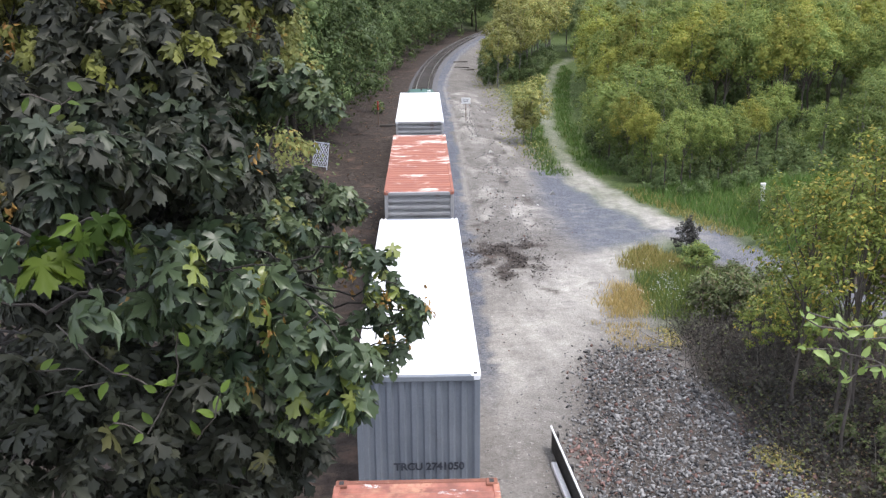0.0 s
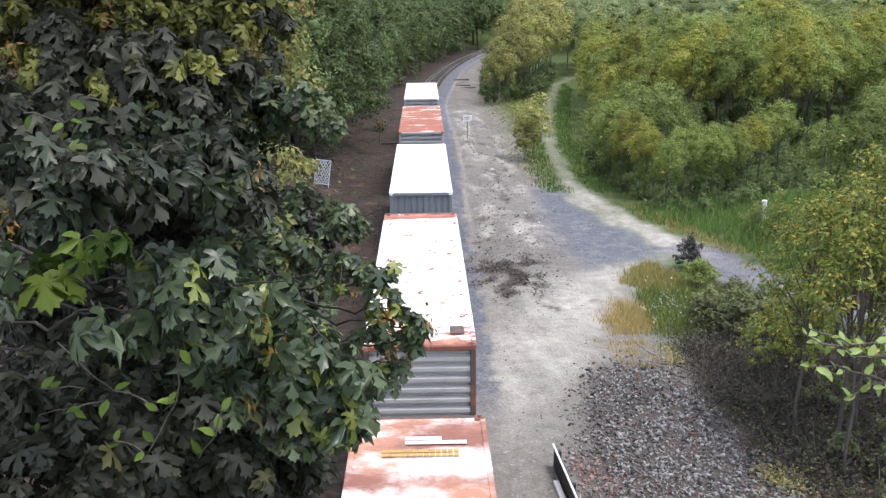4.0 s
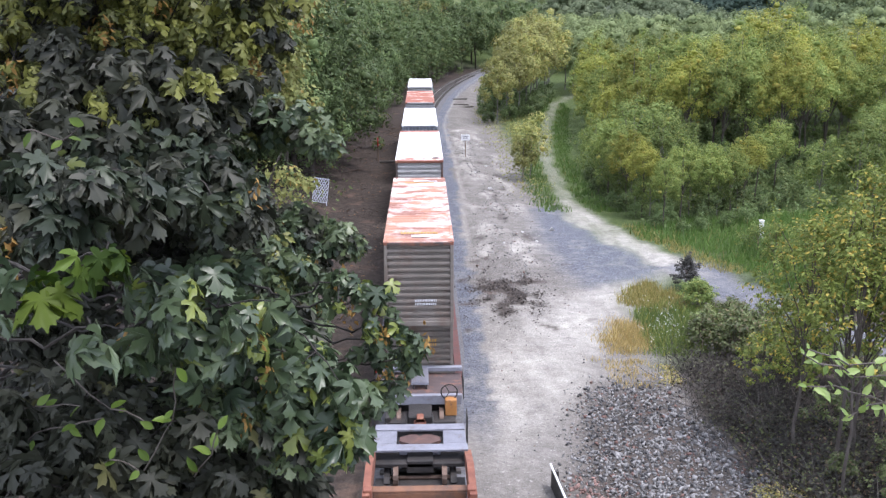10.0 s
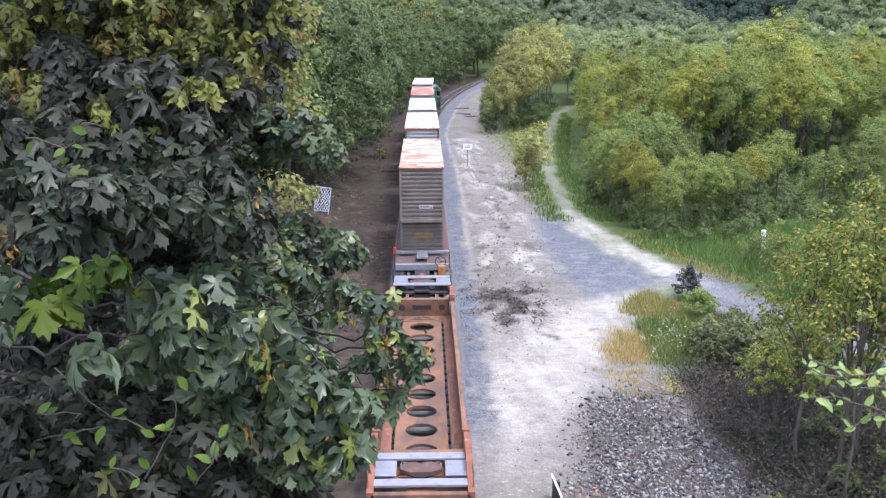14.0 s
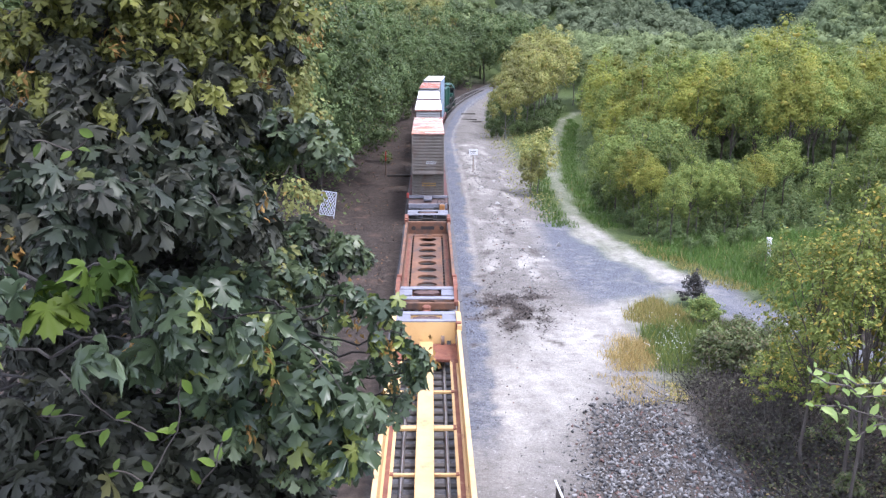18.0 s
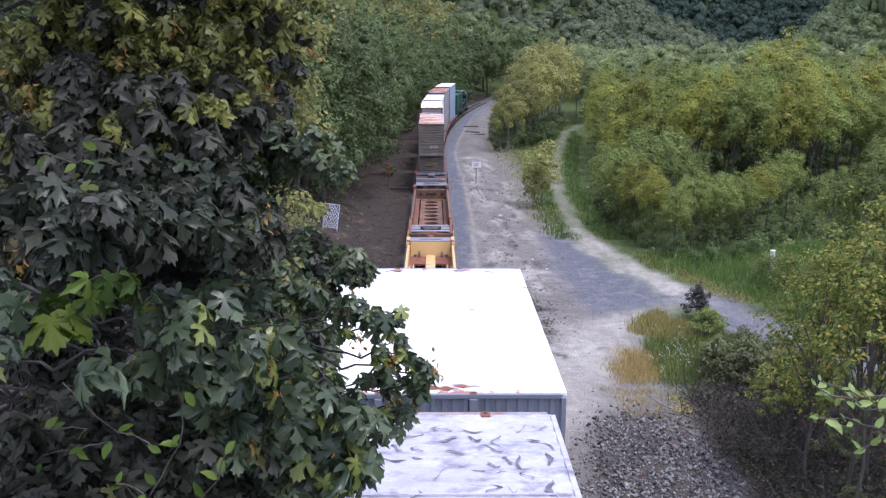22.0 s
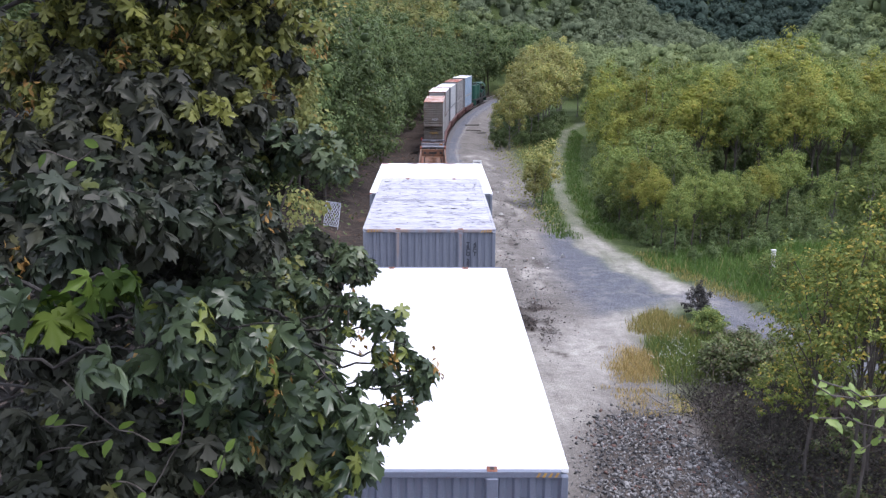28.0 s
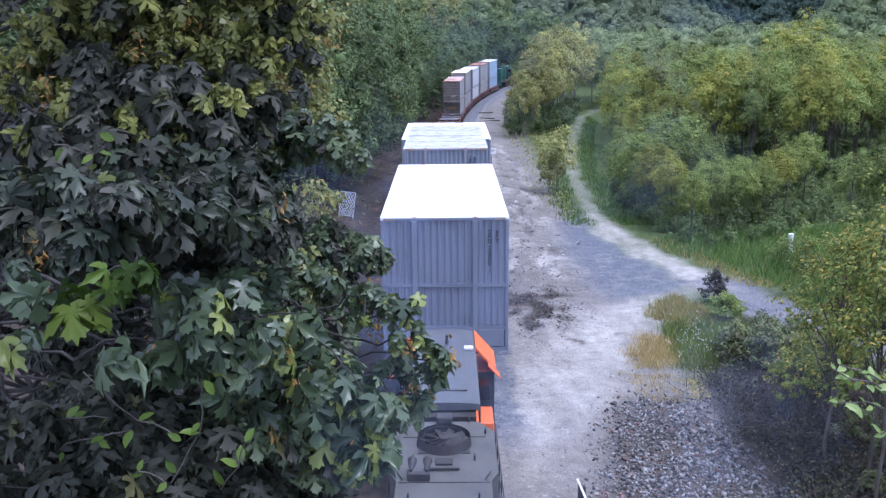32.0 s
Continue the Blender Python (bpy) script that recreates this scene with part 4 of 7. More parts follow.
def empty_well(u, half, material, floor, label):
    """A whole empty well car; half: from its middle to the inner face of its bulkheads."""
    w = thing("well_car", label, "railway car", "well cars")
    deep = 0.42
    for k in (-1, 1):
        x = k * 1.4
        part("side_sill", prism([(x - 0.05, 0.28), (x + 0.07, 0.28), (x + 0.07, 1.22), (x + 0.08, 1.26), (x + 0.08, 1.36), (x - 0.07, 1.36), (x - 0.07, 1.26), (x - 0.05, 1.22)], "y", -half - 0.6, half + 0.6), material, w, "side sill with scuffed edges")
        part("bottom_chord", boxes((min(k * 1.0, k * 1.35), max(k * 1.0, k * 1.35), -half, half, 0.28, 0.4), bevel=0.02), material, w)
        part("wear_strip", boxes((min(k * 1.1, k * 1.25), max(k * 1.1, k * 1.25), -half + 1.5, half - 1.5, 0.4, 0.415)), "rust", w, "dark worn strip")
        for e in (-1, 1):
            part("sill_end", prism([(e * (half + 0.55), 0.9), (e * (half + 2.6), 0.9), (e * (half + 2.6), 1.12), (e * (half + 0.9), 1.55), (e * (half - 0.9), 1.55), (e * (half - 0.9), 1.3)], "x", x - 0.1 + k * 0.04, x + 0.1 + k * 0.04), "rust" if floor == "holes" else material, w, "raised sill end")
            part("guide_post", boxes((x - 0.12, x + 0.12, e * (half - 0.6) - 0.14, e * (half - 0.6) + 0.14, 1.3, 1.62), bevel=0.02), "rust", w, "rusty container guide")
    for e in (-1, 1):
        y = e * half
        part("bulkhead", boxes((-1.3, 1.3, min(y, y + e * 0.12), max(y, y + e * 0.12), 0.25, 1.12 if floor == "holes" else 1.4), bevel=0.02), material if floor == "holes" else "well_yellow_plain", w)
        top = 1.121 if floor == "holes" else 1.401
        part("bulkhead_cap", boxes((-1.34, 1.34, min(y, y + e * 0.3), max(y, y + e * 0.3), top, top + 0.07), bevel=0.015), material if floor == "holes" else "galvanised", w)
        if floor == "holes":
            b = bmesh.new()
            for x in (-0.95, 0.95):
                bmesh.ops.create_circle(b, cap_ends=True, segments=14, radius=0.15, matrix=Matrix.Translation((x, y - e * 0.004, 0.78)) @ pose(0, 0, 0, 90))
            box(b, -0.45, 0.45, y - e * 0.006 - 0.004, y - e * 0.006 + 0.004, 0.68, 0.9)
            part("lightening_hole", b, "black_steel", w, "dark cut-out")
        end_works(w, y + (2.0 if floor == "holes" and e > 0 else 0), e, "galvanised", "black_steel" if floor == "holes" and e > 0 else material)
        if floor == "holes" and e > 0:
            # black sheet low in the gap stands in for its shade
            part("end_deck", boxes((-1.35, 1.35, y + 0.32, y + 2.3, 0.3, 0.36)), "black_steel", w, "black sheet standing in for the shaded hollow at the end")
    if floor == "holes":
        n, step = 9, 1.6
        part("floor_plate", holed_plate(n, -(n - 1) / 2 * step, step, 0.9, 0.55, 0.36, 0.1), material, w, "brown floor plate with a row of round holes")
        y0 = n / 2 * step
        for e in (-1, 1):
            part("brace", bars(((-0.9, e * y0, 0.36), (0.0, e * (half - 0.1), 0.36), 0.07), ((0.9, e * y0, 0.36), (0.0, e * (half - 0.1), 0.36), 0.07), ((-1.0, e * (y0 + 0.05), 0.36), (1.0, e * (y0 + 0.05), 0.36), 0.06), n=6), material, w)
            part("end_floor", boxes((-1.1, 1.1, min(e * (half - 0.45), e * half), max(e * (half - 0.45), e * half), 0.3, 0.37)), material, w)
    else:
        part("centre_beam", boxes((-0.3, 0.3, -half, half, 0.3, 0.52), bevel=0.02), material, w, "broad yellow centre beam")
        for e in (-1, 1):
            part("end_floor", prism([(-1.34, e * half), (1.34, e * half), (1.34, e * (half - 2.4)), (1.1, e * (half - 2.4)), (1.02, e * (half - 2.05)), (0.4, e * (half - 2.0)), (0.31, e * (half - 2.3)), (-0.31, e * (half - 2.3)), (-0.4, e * (half - 2.0)), (-1.02, e * (half - 2.05)), (-1.1, e * (half - 2.4)), (-1.34, e * (half - 2.4))], "z", 0.3, 0.42), "rust", w, "rusty end floor")
        for y, wide in ((4.1, 0.05), (0.8, 0.13), (-2.7, 0.05), (-6.0, 0.13)):
            for sx in (-1, 1):
                part("cross_member", boxes((min(sx * 0.3, sx * 1.1), max(sx * 0.3, sx * 1.1), y - wide, y + wide, 0.34, 0.46), bevel=0.02), material, w)
                part("gusset", boxes((sx * 1.03 - 0.07, sx * 1.03 + 0.07, y - wide - 0.05, y + wide + 0.05, 0.401, 0.465), bevel=0.03), "rust", w, "rusty gusset plate")
    ride(w, u)


def flat_car(u, rise, wide):
    w = thing("flat_car", "dark railway flat car carrying an oversize container", "railway car", "flat cars")
    part("deck", boxes((-1.4, 1.4, -8.0, 8.0, 0.98, 1.14), bevel=0.02), "weathered_wood", w, "weathered plank deck")
    part("centre_sill", boxes((-0.35, 0.35, -8.2, 8.2, 0.55, 0.98)), "black_steel", w)
    for k in (-1, 1):
        part("side_sill", prism([(k * 1.42, 1.14), (k * 1.5, 1.14), (k * 1.5, 0.8), (k * 1.42, 0.7)], "y", -8.0, 8.0), "black_steel", w)
        bogie(w, k * 6.2)
        coupler(w, k * 8.0, k)
        part("bolster", boxes((-wide / 2 + 0.5, wide / 2 - 0.5, k * 5.6 - 0.3, k * 5.6 + 0.3, 1.14, 1.14 + rise), bevel=0.03), "black_steel", w, "black raised cross bolster")
    ride(w, u)


def hazard_marks(c, hw, hl, H):
    for sx in (-1, 1):
        b = bmesh.new()
        for j in range(4):
            x = sx * (hw - 0.2 - j * 0.1)
            o = [(x - 0.03, H - 0.105), (x + 0.01, H - 0.105), (x + 0.05, H - 0.03), (x + 0.01, H - 0.03)]
            q = prism(o, "y", -hl - 0.018, -hl - 0.012)
            me = bpy.data.meshes.new("tmp")
            q.to_mesh(me)
            q.free()
            b.from_mesh(me)
            bpy.data.meshes.remove(me)
        part("hazard_stripe", b, "marking_yellow", c, "slanted warning stripes")


def build_oversize():
    specs = [  # rear edge, width, top, height, roof, paint, label
        (-69.25, 6.7, 5.8, 4.2, "roof_edge_rust", "blue_grey_paint", "oversize white-roofed steel container with rust marks at the roof edges"),
        (-86.6, 4.78, 7.32, 5.3, "roof_dented", "blue_grey_paint", "tall blue-grey oversize container with a dented, streaked pale roof"),
        (-105.5, 4.75, 7.15, 5.2, "roof_plain", "lead_paint", "tall blue-grey oversize container with a clean white roof")]
    for i, (rear, W, top, H, roof, paint, label) in enumerate(specs):
        long = 13.9 if i == 2 else 12.6
        u, z = rear + long / 2, top - H
        flat_car(u, z - 1.145, min(W, 4.8))
        c = container("oversize_container", label, W, H, long, roof, paint, paint, "flat", posts=(-1.13, 1.13), rail="rust_stain" if i == 1 else None, roof_waves=8 if i != 1 else 26, group="oversize containers")
        ride(c, u, z)
        hw, hl = W / 2, long / 2
        for zz in (H - 2.62, H - 4.3):
            if zz > 0.3:
                part("seam_rail", boxes((-hw + 0.12, hw - 0.12, -hl - 0.012, -hl + 0.05, zz - 0.05, zz + 0.05), bevel=0.015), paint, c)
                part("seam_edge", boxes((-hw + 0.14, hw - 0.14, -hl - 0.016, -hl + 0.02, zz + 0.075, zz + 0.1)), paint, c)
        if i > 0:
            hazard_marks(c, hw, hl, H)
            # upright lettering, one sign under the other
            for x, word in (((1.66, "TRCU 248000 1"), (1.94, "4PC1")) if i == 2 else ((1.4, "TRCU 24801"), (1.64, "4PC1"))):
                for j, ch in enumerate(word):
                    if ch != " ":
                        text_mesh(ch, 0.19, "marking_dark", c, Matrix.Translation((x, -hl - 0.02, H - 0.6 - j * 0.124)) @ pose(0, 0, 0, 90), "letter", "dark stencilled letter")
            if i == 1:
                for x in (-1.13, 1.13):
                    part("rust_run", boxes((x - 0.05, x + 0.04, -hl - 0.047, -hl - 0.03, H - 3.4, H - 0.15)), "rust_stain", c, "thin rust run down the post")
        if i == 2:
            part("hatch", boxes((-2.2, -1.25, -hl - 0.03, -hl + 0.02, 0.2, 0.88), bevel=0.02), paint, c, "low access hatch")
            part("hatch_frame", boxes((-1.25, -1.18, -hl - 0.035, -hl + 0.02, 0.1, 1.0), (-2.25, -1.25, -hl - 0.035, -hl + 0.02, 0.93, 1.0)), paint, c)
            part("hatch", boxes((1.25, 2.2, -hl - 0.03, -hl + 0.02, 0.2, 0.88), bevel=0.02), paint, c, "low access hatch")
            part("hatch_frame", boxes((1.18, 1.25, -hl - 0.035, -hl + 0.02, 0.1, 1.0), (1.25, 2.25, -hl - 0.035, -hl + 0.02, 0.93, 1.0)), paint, c)
            bars_of_roof(c, H)
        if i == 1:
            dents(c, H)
        if i == 0:
            r = random.Random(21)
            for k in range(9):
                b = bmesh.new()
                blot(b, 0.55 + r.gauss(0, 0.32), -hl + 0.42 + r.gauss(0, 0.16), H - 0.006 + k * 0.0004, r.uniform(0.08, 0.3), r.uniform(0.06, 0.16), r)
                part("rust_patch", b, "rust" if k % 3 else "rust_stain", c, "rust bloom on the roof")
            for x in (-1.13, 1.13):
                b = bmesh.new()
                blot(b, x, hl - 0.3, H - 0.003, 0.32, 0.14, r)
                part("rust_patch", b, "rust_stain", c, "rust bloom on the roof")


def bars_of_roof(c, H):
    for n, y0, y1 in ((13, -6.4, -6.15), (4, -6.75, -6.53)):
        for j in range(n):
            if j not in (4, 11):
                part("roof_marking", boxes((-0.85 + j * 0.105, -0.78 + j * 0.105, y0, y1, H - 0.012, H - 0.004)), "marking_faint", c, "faint roof lettering, unreadable")


def blot(bm, x, y, z, rx, ry, r):
    a = [bm.verts.new((x + rx * math.cos(k * math.tau / 14) * r.uniform(0.6, 1.15), y + ry * math.sin(k * math.tau / 14) * r.uniform(0.6, 1.15), z)) for k in range(14)]
    bm.faces.new(a)


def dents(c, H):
    """Flat dark strokes between the roof ribs, painting the shade of shallow creases."""
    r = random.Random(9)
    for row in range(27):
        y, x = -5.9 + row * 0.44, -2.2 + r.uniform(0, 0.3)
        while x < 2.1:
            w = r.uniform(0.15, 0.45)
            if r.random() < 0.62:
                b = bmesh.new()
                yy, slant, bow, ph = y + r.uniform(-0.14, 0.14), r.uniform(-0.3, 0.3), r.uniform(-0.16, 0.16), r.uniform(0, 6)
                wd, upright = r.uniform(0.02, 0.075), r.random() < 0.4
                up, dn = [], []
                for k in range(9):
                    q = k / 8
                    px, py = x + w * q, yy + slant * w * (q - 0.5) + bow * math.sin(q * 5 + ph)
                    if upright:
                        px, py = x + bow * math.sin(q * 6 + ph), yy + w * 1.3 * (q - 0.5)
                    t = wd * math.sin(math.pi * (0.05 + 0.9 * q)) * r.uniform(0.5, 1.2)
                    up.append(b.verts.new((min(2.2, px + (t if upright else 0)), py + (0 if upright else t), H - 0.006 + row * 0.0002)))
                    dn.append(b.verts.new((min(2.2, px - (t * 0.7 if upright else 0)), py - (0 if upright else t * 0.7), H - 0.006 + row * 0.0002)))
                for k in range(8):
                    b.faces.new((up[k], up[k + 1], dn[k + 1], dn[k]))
                part("roof_crease", b, "crease_shade", c)
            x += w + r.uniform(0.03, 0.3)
    for y in (-3.1, 0.0, 3.1):
        part("roof_seam", boxes((-2.28, 2.28, y - 0.02, y + 0.02, H - 0.004, H + 0.008)), "roof_dented", c)


M["well_yellow_plain"] = surface("well_yellow_plain", (0.78, 0.55, 0.25), (0.72, 0.49, 0.21), 0.8, 0.6, stain=(0.45, 0.27, 0.14), stain_scale=1.0, stain_range=(0.64, 0.8))
M["weathered_white"] = surface("weathered_white", (0.46, 0.455, 0.45), (0.38, 0.375, 0.37), 0.8, 0.55, stain=(0.22, 0.14, 0.1), stain_scale=1.5, stain_range=(0.62, 0.74))
M["rust_stain"] = surface("rust_stain", (0.36, 0.27, 0.22), (0.30, 0.33, 0.40), 3.0, 0.7, stretch=(1, 1, 0.3), stain=(0.25, 0.12, 0.07), stain_scale=2.0)
# dark tone painted as shade in the roof creases
M["crease_shade"] = surface("crease_shade", (0.045, 0.045, 0.065), (0.24, 0.24, 0.29), 4.0, 0.5)


def locomotive(label, hood, cab_roof, paint, u, turned=False):
    """A diesel locomotive: a nose, a cab with sloped roof sides, a raised section and a fan-topped hood."""
    w = thing("locomotive", label, "locomotive")
    part("frame", boxes((-1.5, 1.5, -8.6, 8.6, 1.15, 1.5), bevel=0.03), "black_steel", w)
    part("fuel_tank", boxes((-1.3, 1.3, -2.2, 2.2, 0.35, 1.15), bevel=0.15), "black_steel", w)
    for y in (-5.6, 5.6):
        bogie(w, y)
    for k in (-1, 1):
        coupler(w, k * 8.5, k)
        part("pilot", boxes((-1.4, 1.4, k * 8.55 - 0.08, k * 8.55 + 0.08, 0.35, 1.3), bevel=0.03), paint, w)
        for sx in (-1, 1):
            part("step", boxes((sx * 1.25 - 0.2, sx * 1.25 + 0.2, k * 8.3 - 0.15, k * 8.3 + 0.15, 0.5, 0.55), (sx * 1.25 - 0.2, sx * 1.25 + 0.2, k * 8.3 - 0.15, k * 8.3 + 0.15, 0.85, 0.9)), "black_steel", w)
    # cab at the front, its roof sides sloping
    part("nose", prism([(-0.85, 1.5), (0.85, 1.5), (0.85, 2.5), (0.6, 2.75), (-0.6, 2.75), (-0.85, 2.5)], "y", 6.0, 8.2), paint, w)
    cab = part("cab", prism([(-1.5, 1.5), (1.5, 1.5), (1.5, 3.75), (-1.5, 3.75)], "y", 4.4, 6.0), paint, w)
    for sx in (-1, 1):
        part("window", boxes((sx * 1.5 - 0.012, sx * 1.5 + 0.012, 4.55, 5.1, 2.75, 3.5), (sx * 1.5 - 0.012, sx * 1.5 + 0.012, 5.25, 5.8, 2.75, 3.5)), "window_dark", cab, "dark cab window")
        part("windscreen", boxes((min(sx * 0.15, sx * 1.25), max(sx * 0.15, sx * 1.25), 5.99, 6.012, 2.85, 3.55), (min(sx * 0.95, sx * 1.35), max(sx * 0.95, sx * 1.35), 4.345, 4.359, 2.85, 3.5)), "window_dark", cab, "dark windscreen")
        part("roof_slope", prism([(sx * 0.93, 4.56), (sx * 1.56, 3.85), (sx * 1.56, 3.78), (sx * 0.93, 4.46)], "y", 4.35, 6.0), paint, w, "sloped roof side in the body colour")
        part("roof_visor", prism([(sx * 1.3, 4.12), (sx * 1.66, 3.72), (sx * 1.66, 3.68), (sx * 1.3, 4.06)], "y", 3.95, 4.4), paint, w)
    arc = [(0.93 * math.cos(a), 4.5 + 0.07 * math.sin(a)) for a in [math.pi * k / 8 for k in range(9)]]
    part("cab_roof", prism(arc + [(-0.93, 4.3), (0.93, 4.3)], "y", 3.3, 6.05), cab_roof, w)
    part("cab_rear", boxes((-1.5, 1.5, 4.36, 4.398, 1.5, 3.75)), "black_steel", w, "dark rear wall of the cab")
    # raised section behind the cab
    part("engine_house", prism([(-0.82, 1.5), (0.82, 1.5), (0.82, 4.3), (-0.82, 4.3)], "y", -0.25, 4.4), "black_steel", w)
    part("engine_roof", prism(arc + [(-0.93, 4.36), (0.93, 4.36)], "y", 0.05, 3.3), cab_roof, w)
    part("roof_hatch", boxes((-0.62, 0.62, 0.9, 3.0, 4.55, 4.582), bevel=0.01), cab_roof, w)
    part("hatch_edge", boxes((-0.55, 0.6, 0.84, 0.9, 4.55, 4.588)), "black_steel", w)
    part("vent", boxes((-0.28, 0.05, 1.7, 2.05, 4.582, 4.61), bevel=0.008), "black_steel", w)
    part("horn_bracket", boxes((0.02, 0.1, 4.6, 4.68, 4.6, 4.85), (0.0, 0.12, 4.55, 4.73, 4.62, 4.66)), "black_steel", w)
    part("antenna_box", boxes((0.58, 0.86, 4.1, 4.28, 4.55, 4.64), bevel=0.02), "sign_white", w, "white box on the cab roof")
    b = bmesh.new()
    for sx in (-1, 1):
        for j in range(12):
            box(b, min(sx * 0.9, sx * 0.98), max(sx * 0.9, sx * 0.945), 0.2 + j * 0.24, 0.32 + j * 0.24, 3.95, 4.35)
    part("side_louvre", b, "black_steel", w, "louvres under the roof edge")
    for sx in (-1, 1):
        part("side_locker", boxes((min(sx * 0.85, sx * 1.4), max(sx * 0.85, sx * 1.4), 2.3, 3.5, 1.5, 3.0), bevel=0.03), paint, w)
        part("side_tank", boxes((min(sx * 0.85, sx * 1.35), max(sx * 0.85, sx * 1.35), 0.2, 2.2, 1.5, 2.4), bevel=0.05), "black_steel", w)
    # rear hood, its front corners cut off, with the big fan
    top, z0, z1 = [(-0.85, -0.55), (0.85, -0.55), (1.22, -1.1), (1.22, -3.3), (1.05, -3.7), (1.05, -7.9), (-1.05, -7.9), (-1.05, -3.7), (-1.22, -3.3), (-1.22, -1.1)], 1.5, 4.3
    part("hood", prism(top, "z", z0, z1), hood, w)
    small = [(x * 0.86, -4.1 + (y + 4.1) * 0.96) for x, y in top]
    part("hood_roof", prism(small, "z", z1, z1 + 0.07), hood, w)
    for y in (-1.6, -3.9, -5.6):
        part("roof_seam", boxes((-1.0, 1.0, y - 0.012, y + 0.012, z1 + 0.07, z1 + 0.082)), "black_steel", w)
    b = bmesh.new()
    tube(b, (0, -1.95, z1 + 0.05), (0, -1.95, z1 + 0.3), 0.66, 0.62, n=28, caps=False)
    fan = part("fan_shroud", b, "black_steel", w, "black round cooling-fan shroud")
    b = bmesh.new()
    for j in range(10):
        a0 = j * math.tau / 10
        m = Matrix.Translation((0, -1.95, z1 + 0.17)) @ pose(0, 0, 0, 0, 0, math.degrees(a0)) @ pose(0.32, 0, 0, 24)
        bmesh.ops.create_cube(b, size=1, matrix=m @ Matrix.Diagonal((0.52, 0.16, 0.015, 1)))
    tube(b, (0, -1.95, z1 + 0.08), (0, -1.95, z1 + 0.24), 0.12, n=10)
    part("fan_blade", b, "black_steel", fan)
    b = bmesh.new()
    for q in (0.25, 0.5):
        for j in range(24):
            a0, a1 = j * math.tau / 24, (j + 1) * math.tau / 24
            tube(b, (q * math.cos(a0), -1.95 + q * math.sin(a0), z1 + 0.29), (q * math.cos(a1), -1.95 + q * math.sin(a1), z1 + 0.29), 0.008, n=4, caps=False)
    part("fan_grille", b, "black_steel", fan)
    part("fan_base", boxes((-0.6, 0.6, -2.5, -1.4, z1 + 0.07, z1 + 0.09)), "black_steel", fan)
    part("exhaust_stack", boxes((-0.2, 0.2, -0.85, -0.5, z1 + 0.06, z1 + 0.24), bevel=0.03), "black_steel", w)
    part("hood_vent", boxes((-0.2, 0.2, -3.1, -2.8, z1 + 0.07, z1 + 0.13), bevel=0.02), "black_steel", w)
    part("hood_bar", boxes((-0.45, 0.35, -3.36, -3.3, z1 + 0.09, z1 + 0.13)), "black_steel", w)
    for x, y in ((-0.62, -0.7), (0.62, -0.7), (-0.7, -2.8), (0.7, -2.8), (1.0, -1.4), (-0.75, -4.6), (0.75, -4.6)):
        part("lifting_eye", boxes((x - 0.02, x + 0.02, y - 0.06, y + 0.06, z1 + 0.07, z1 + 0.2), bevel=0.01), "black_steel", w)
    b = bmesh.new()
    for k, x in enumerate((-0.72, -0.38)):
        tube(b, (x, -3.75, z1 + 0.28), (x + 0.02, -3.3, z1 + 0.3), 0.03, 0.11, n=12)
    box(b, -0.8, -0.3, -3.85, -3.7, z1 + 0.07, z1 + 0.25, 0.02)
    part("horn", b, "black_steel", w, "twin air horns")
    for sx in (-1, 1):
        rows = []
        for y in range(-8, 9):
            rows.append(((sx * 1.48, y, 1.5), (sx * 1.48, y, 2.5), 0.018))
        rows += [((sx * 1.48, -8.0, 2.5), (sx * 1.48, 3.4, 2.5), 0.02), ((sx * 1.48, -8.0, 2.0), (sx * 1.48, 3.4, 2.0), 0.018)]
        part("handrail", bars(*rows, n=6), "black_steel", w)
    ride(w, u)
    return w


M["window_dark"] = surface("window_dark", (0.015, 0.017, 0.02), (0.02, 0.022, 0.026), 2, 0.08, bump=0.0, specular=0.6)

build_boxes()
for k in range(5):
    well_unit(6.1 + 15.7 * k - (0.65 if k == 1 else 0), rear_end=(k == 0), front_end=(k == 4))
empty_well(-16.9, 8.0, "well_brown", "holes", "empty brown well car with round holes in its floor")
empty_well(-41.3, 9.7, "well_yellow", "beam", "empty yellow well car, rails showing through its floor")
build_oversize()
locomotive("orange and dark grey diesel locomotive pushing the train", "loco_grey", "loco_cab_roof", "loco_orange", -116.8)
locomotive("dark green diesel locomotive leading the train", "loco_green", "loco_green", "loco_green", 89.5)


# ---- plants ----
M["maple_turning"] = leafy("maple_turning", (0.12, 0.17, 0.04), (0.22, 0.24, 0.06), None, 0, 0.42, 0.35)
M["weeds"] = leafy("weeds", (0.06, 0.075, 0.03), (0.16, 0.16, 0.07), (0.2, 0.14, 0.09), 0.2, 0.6, 0.2)

def unit(v):
    return v / np.maximum(1e-9, np.linalg.norm(v, axis=-1, keepdims=True))


def lay_leaves(centres, normals, tips, sizes, shape, tris):
    """Copies one leaf shape to many places; returns vertices and faces."""
    n = unit(normals)
    t = unit(tips - n * (tips * n).sum(1, keepdims=True))
    b = np.cross(t, n)
    v = centres[:, None] + sizes[:, None, None] * (shape[None, :, 0:1] * b[:, None] + shape[None, :, 1:2] * t[:, None] + shape[None, :, 2:3] * n[:, None])
    f = tris[None] + (np.arange(len(centres)) * len(shape))[:, None, None]
    return v.reshape(-1, 3), f.reshape(-1, tris.shape[1])


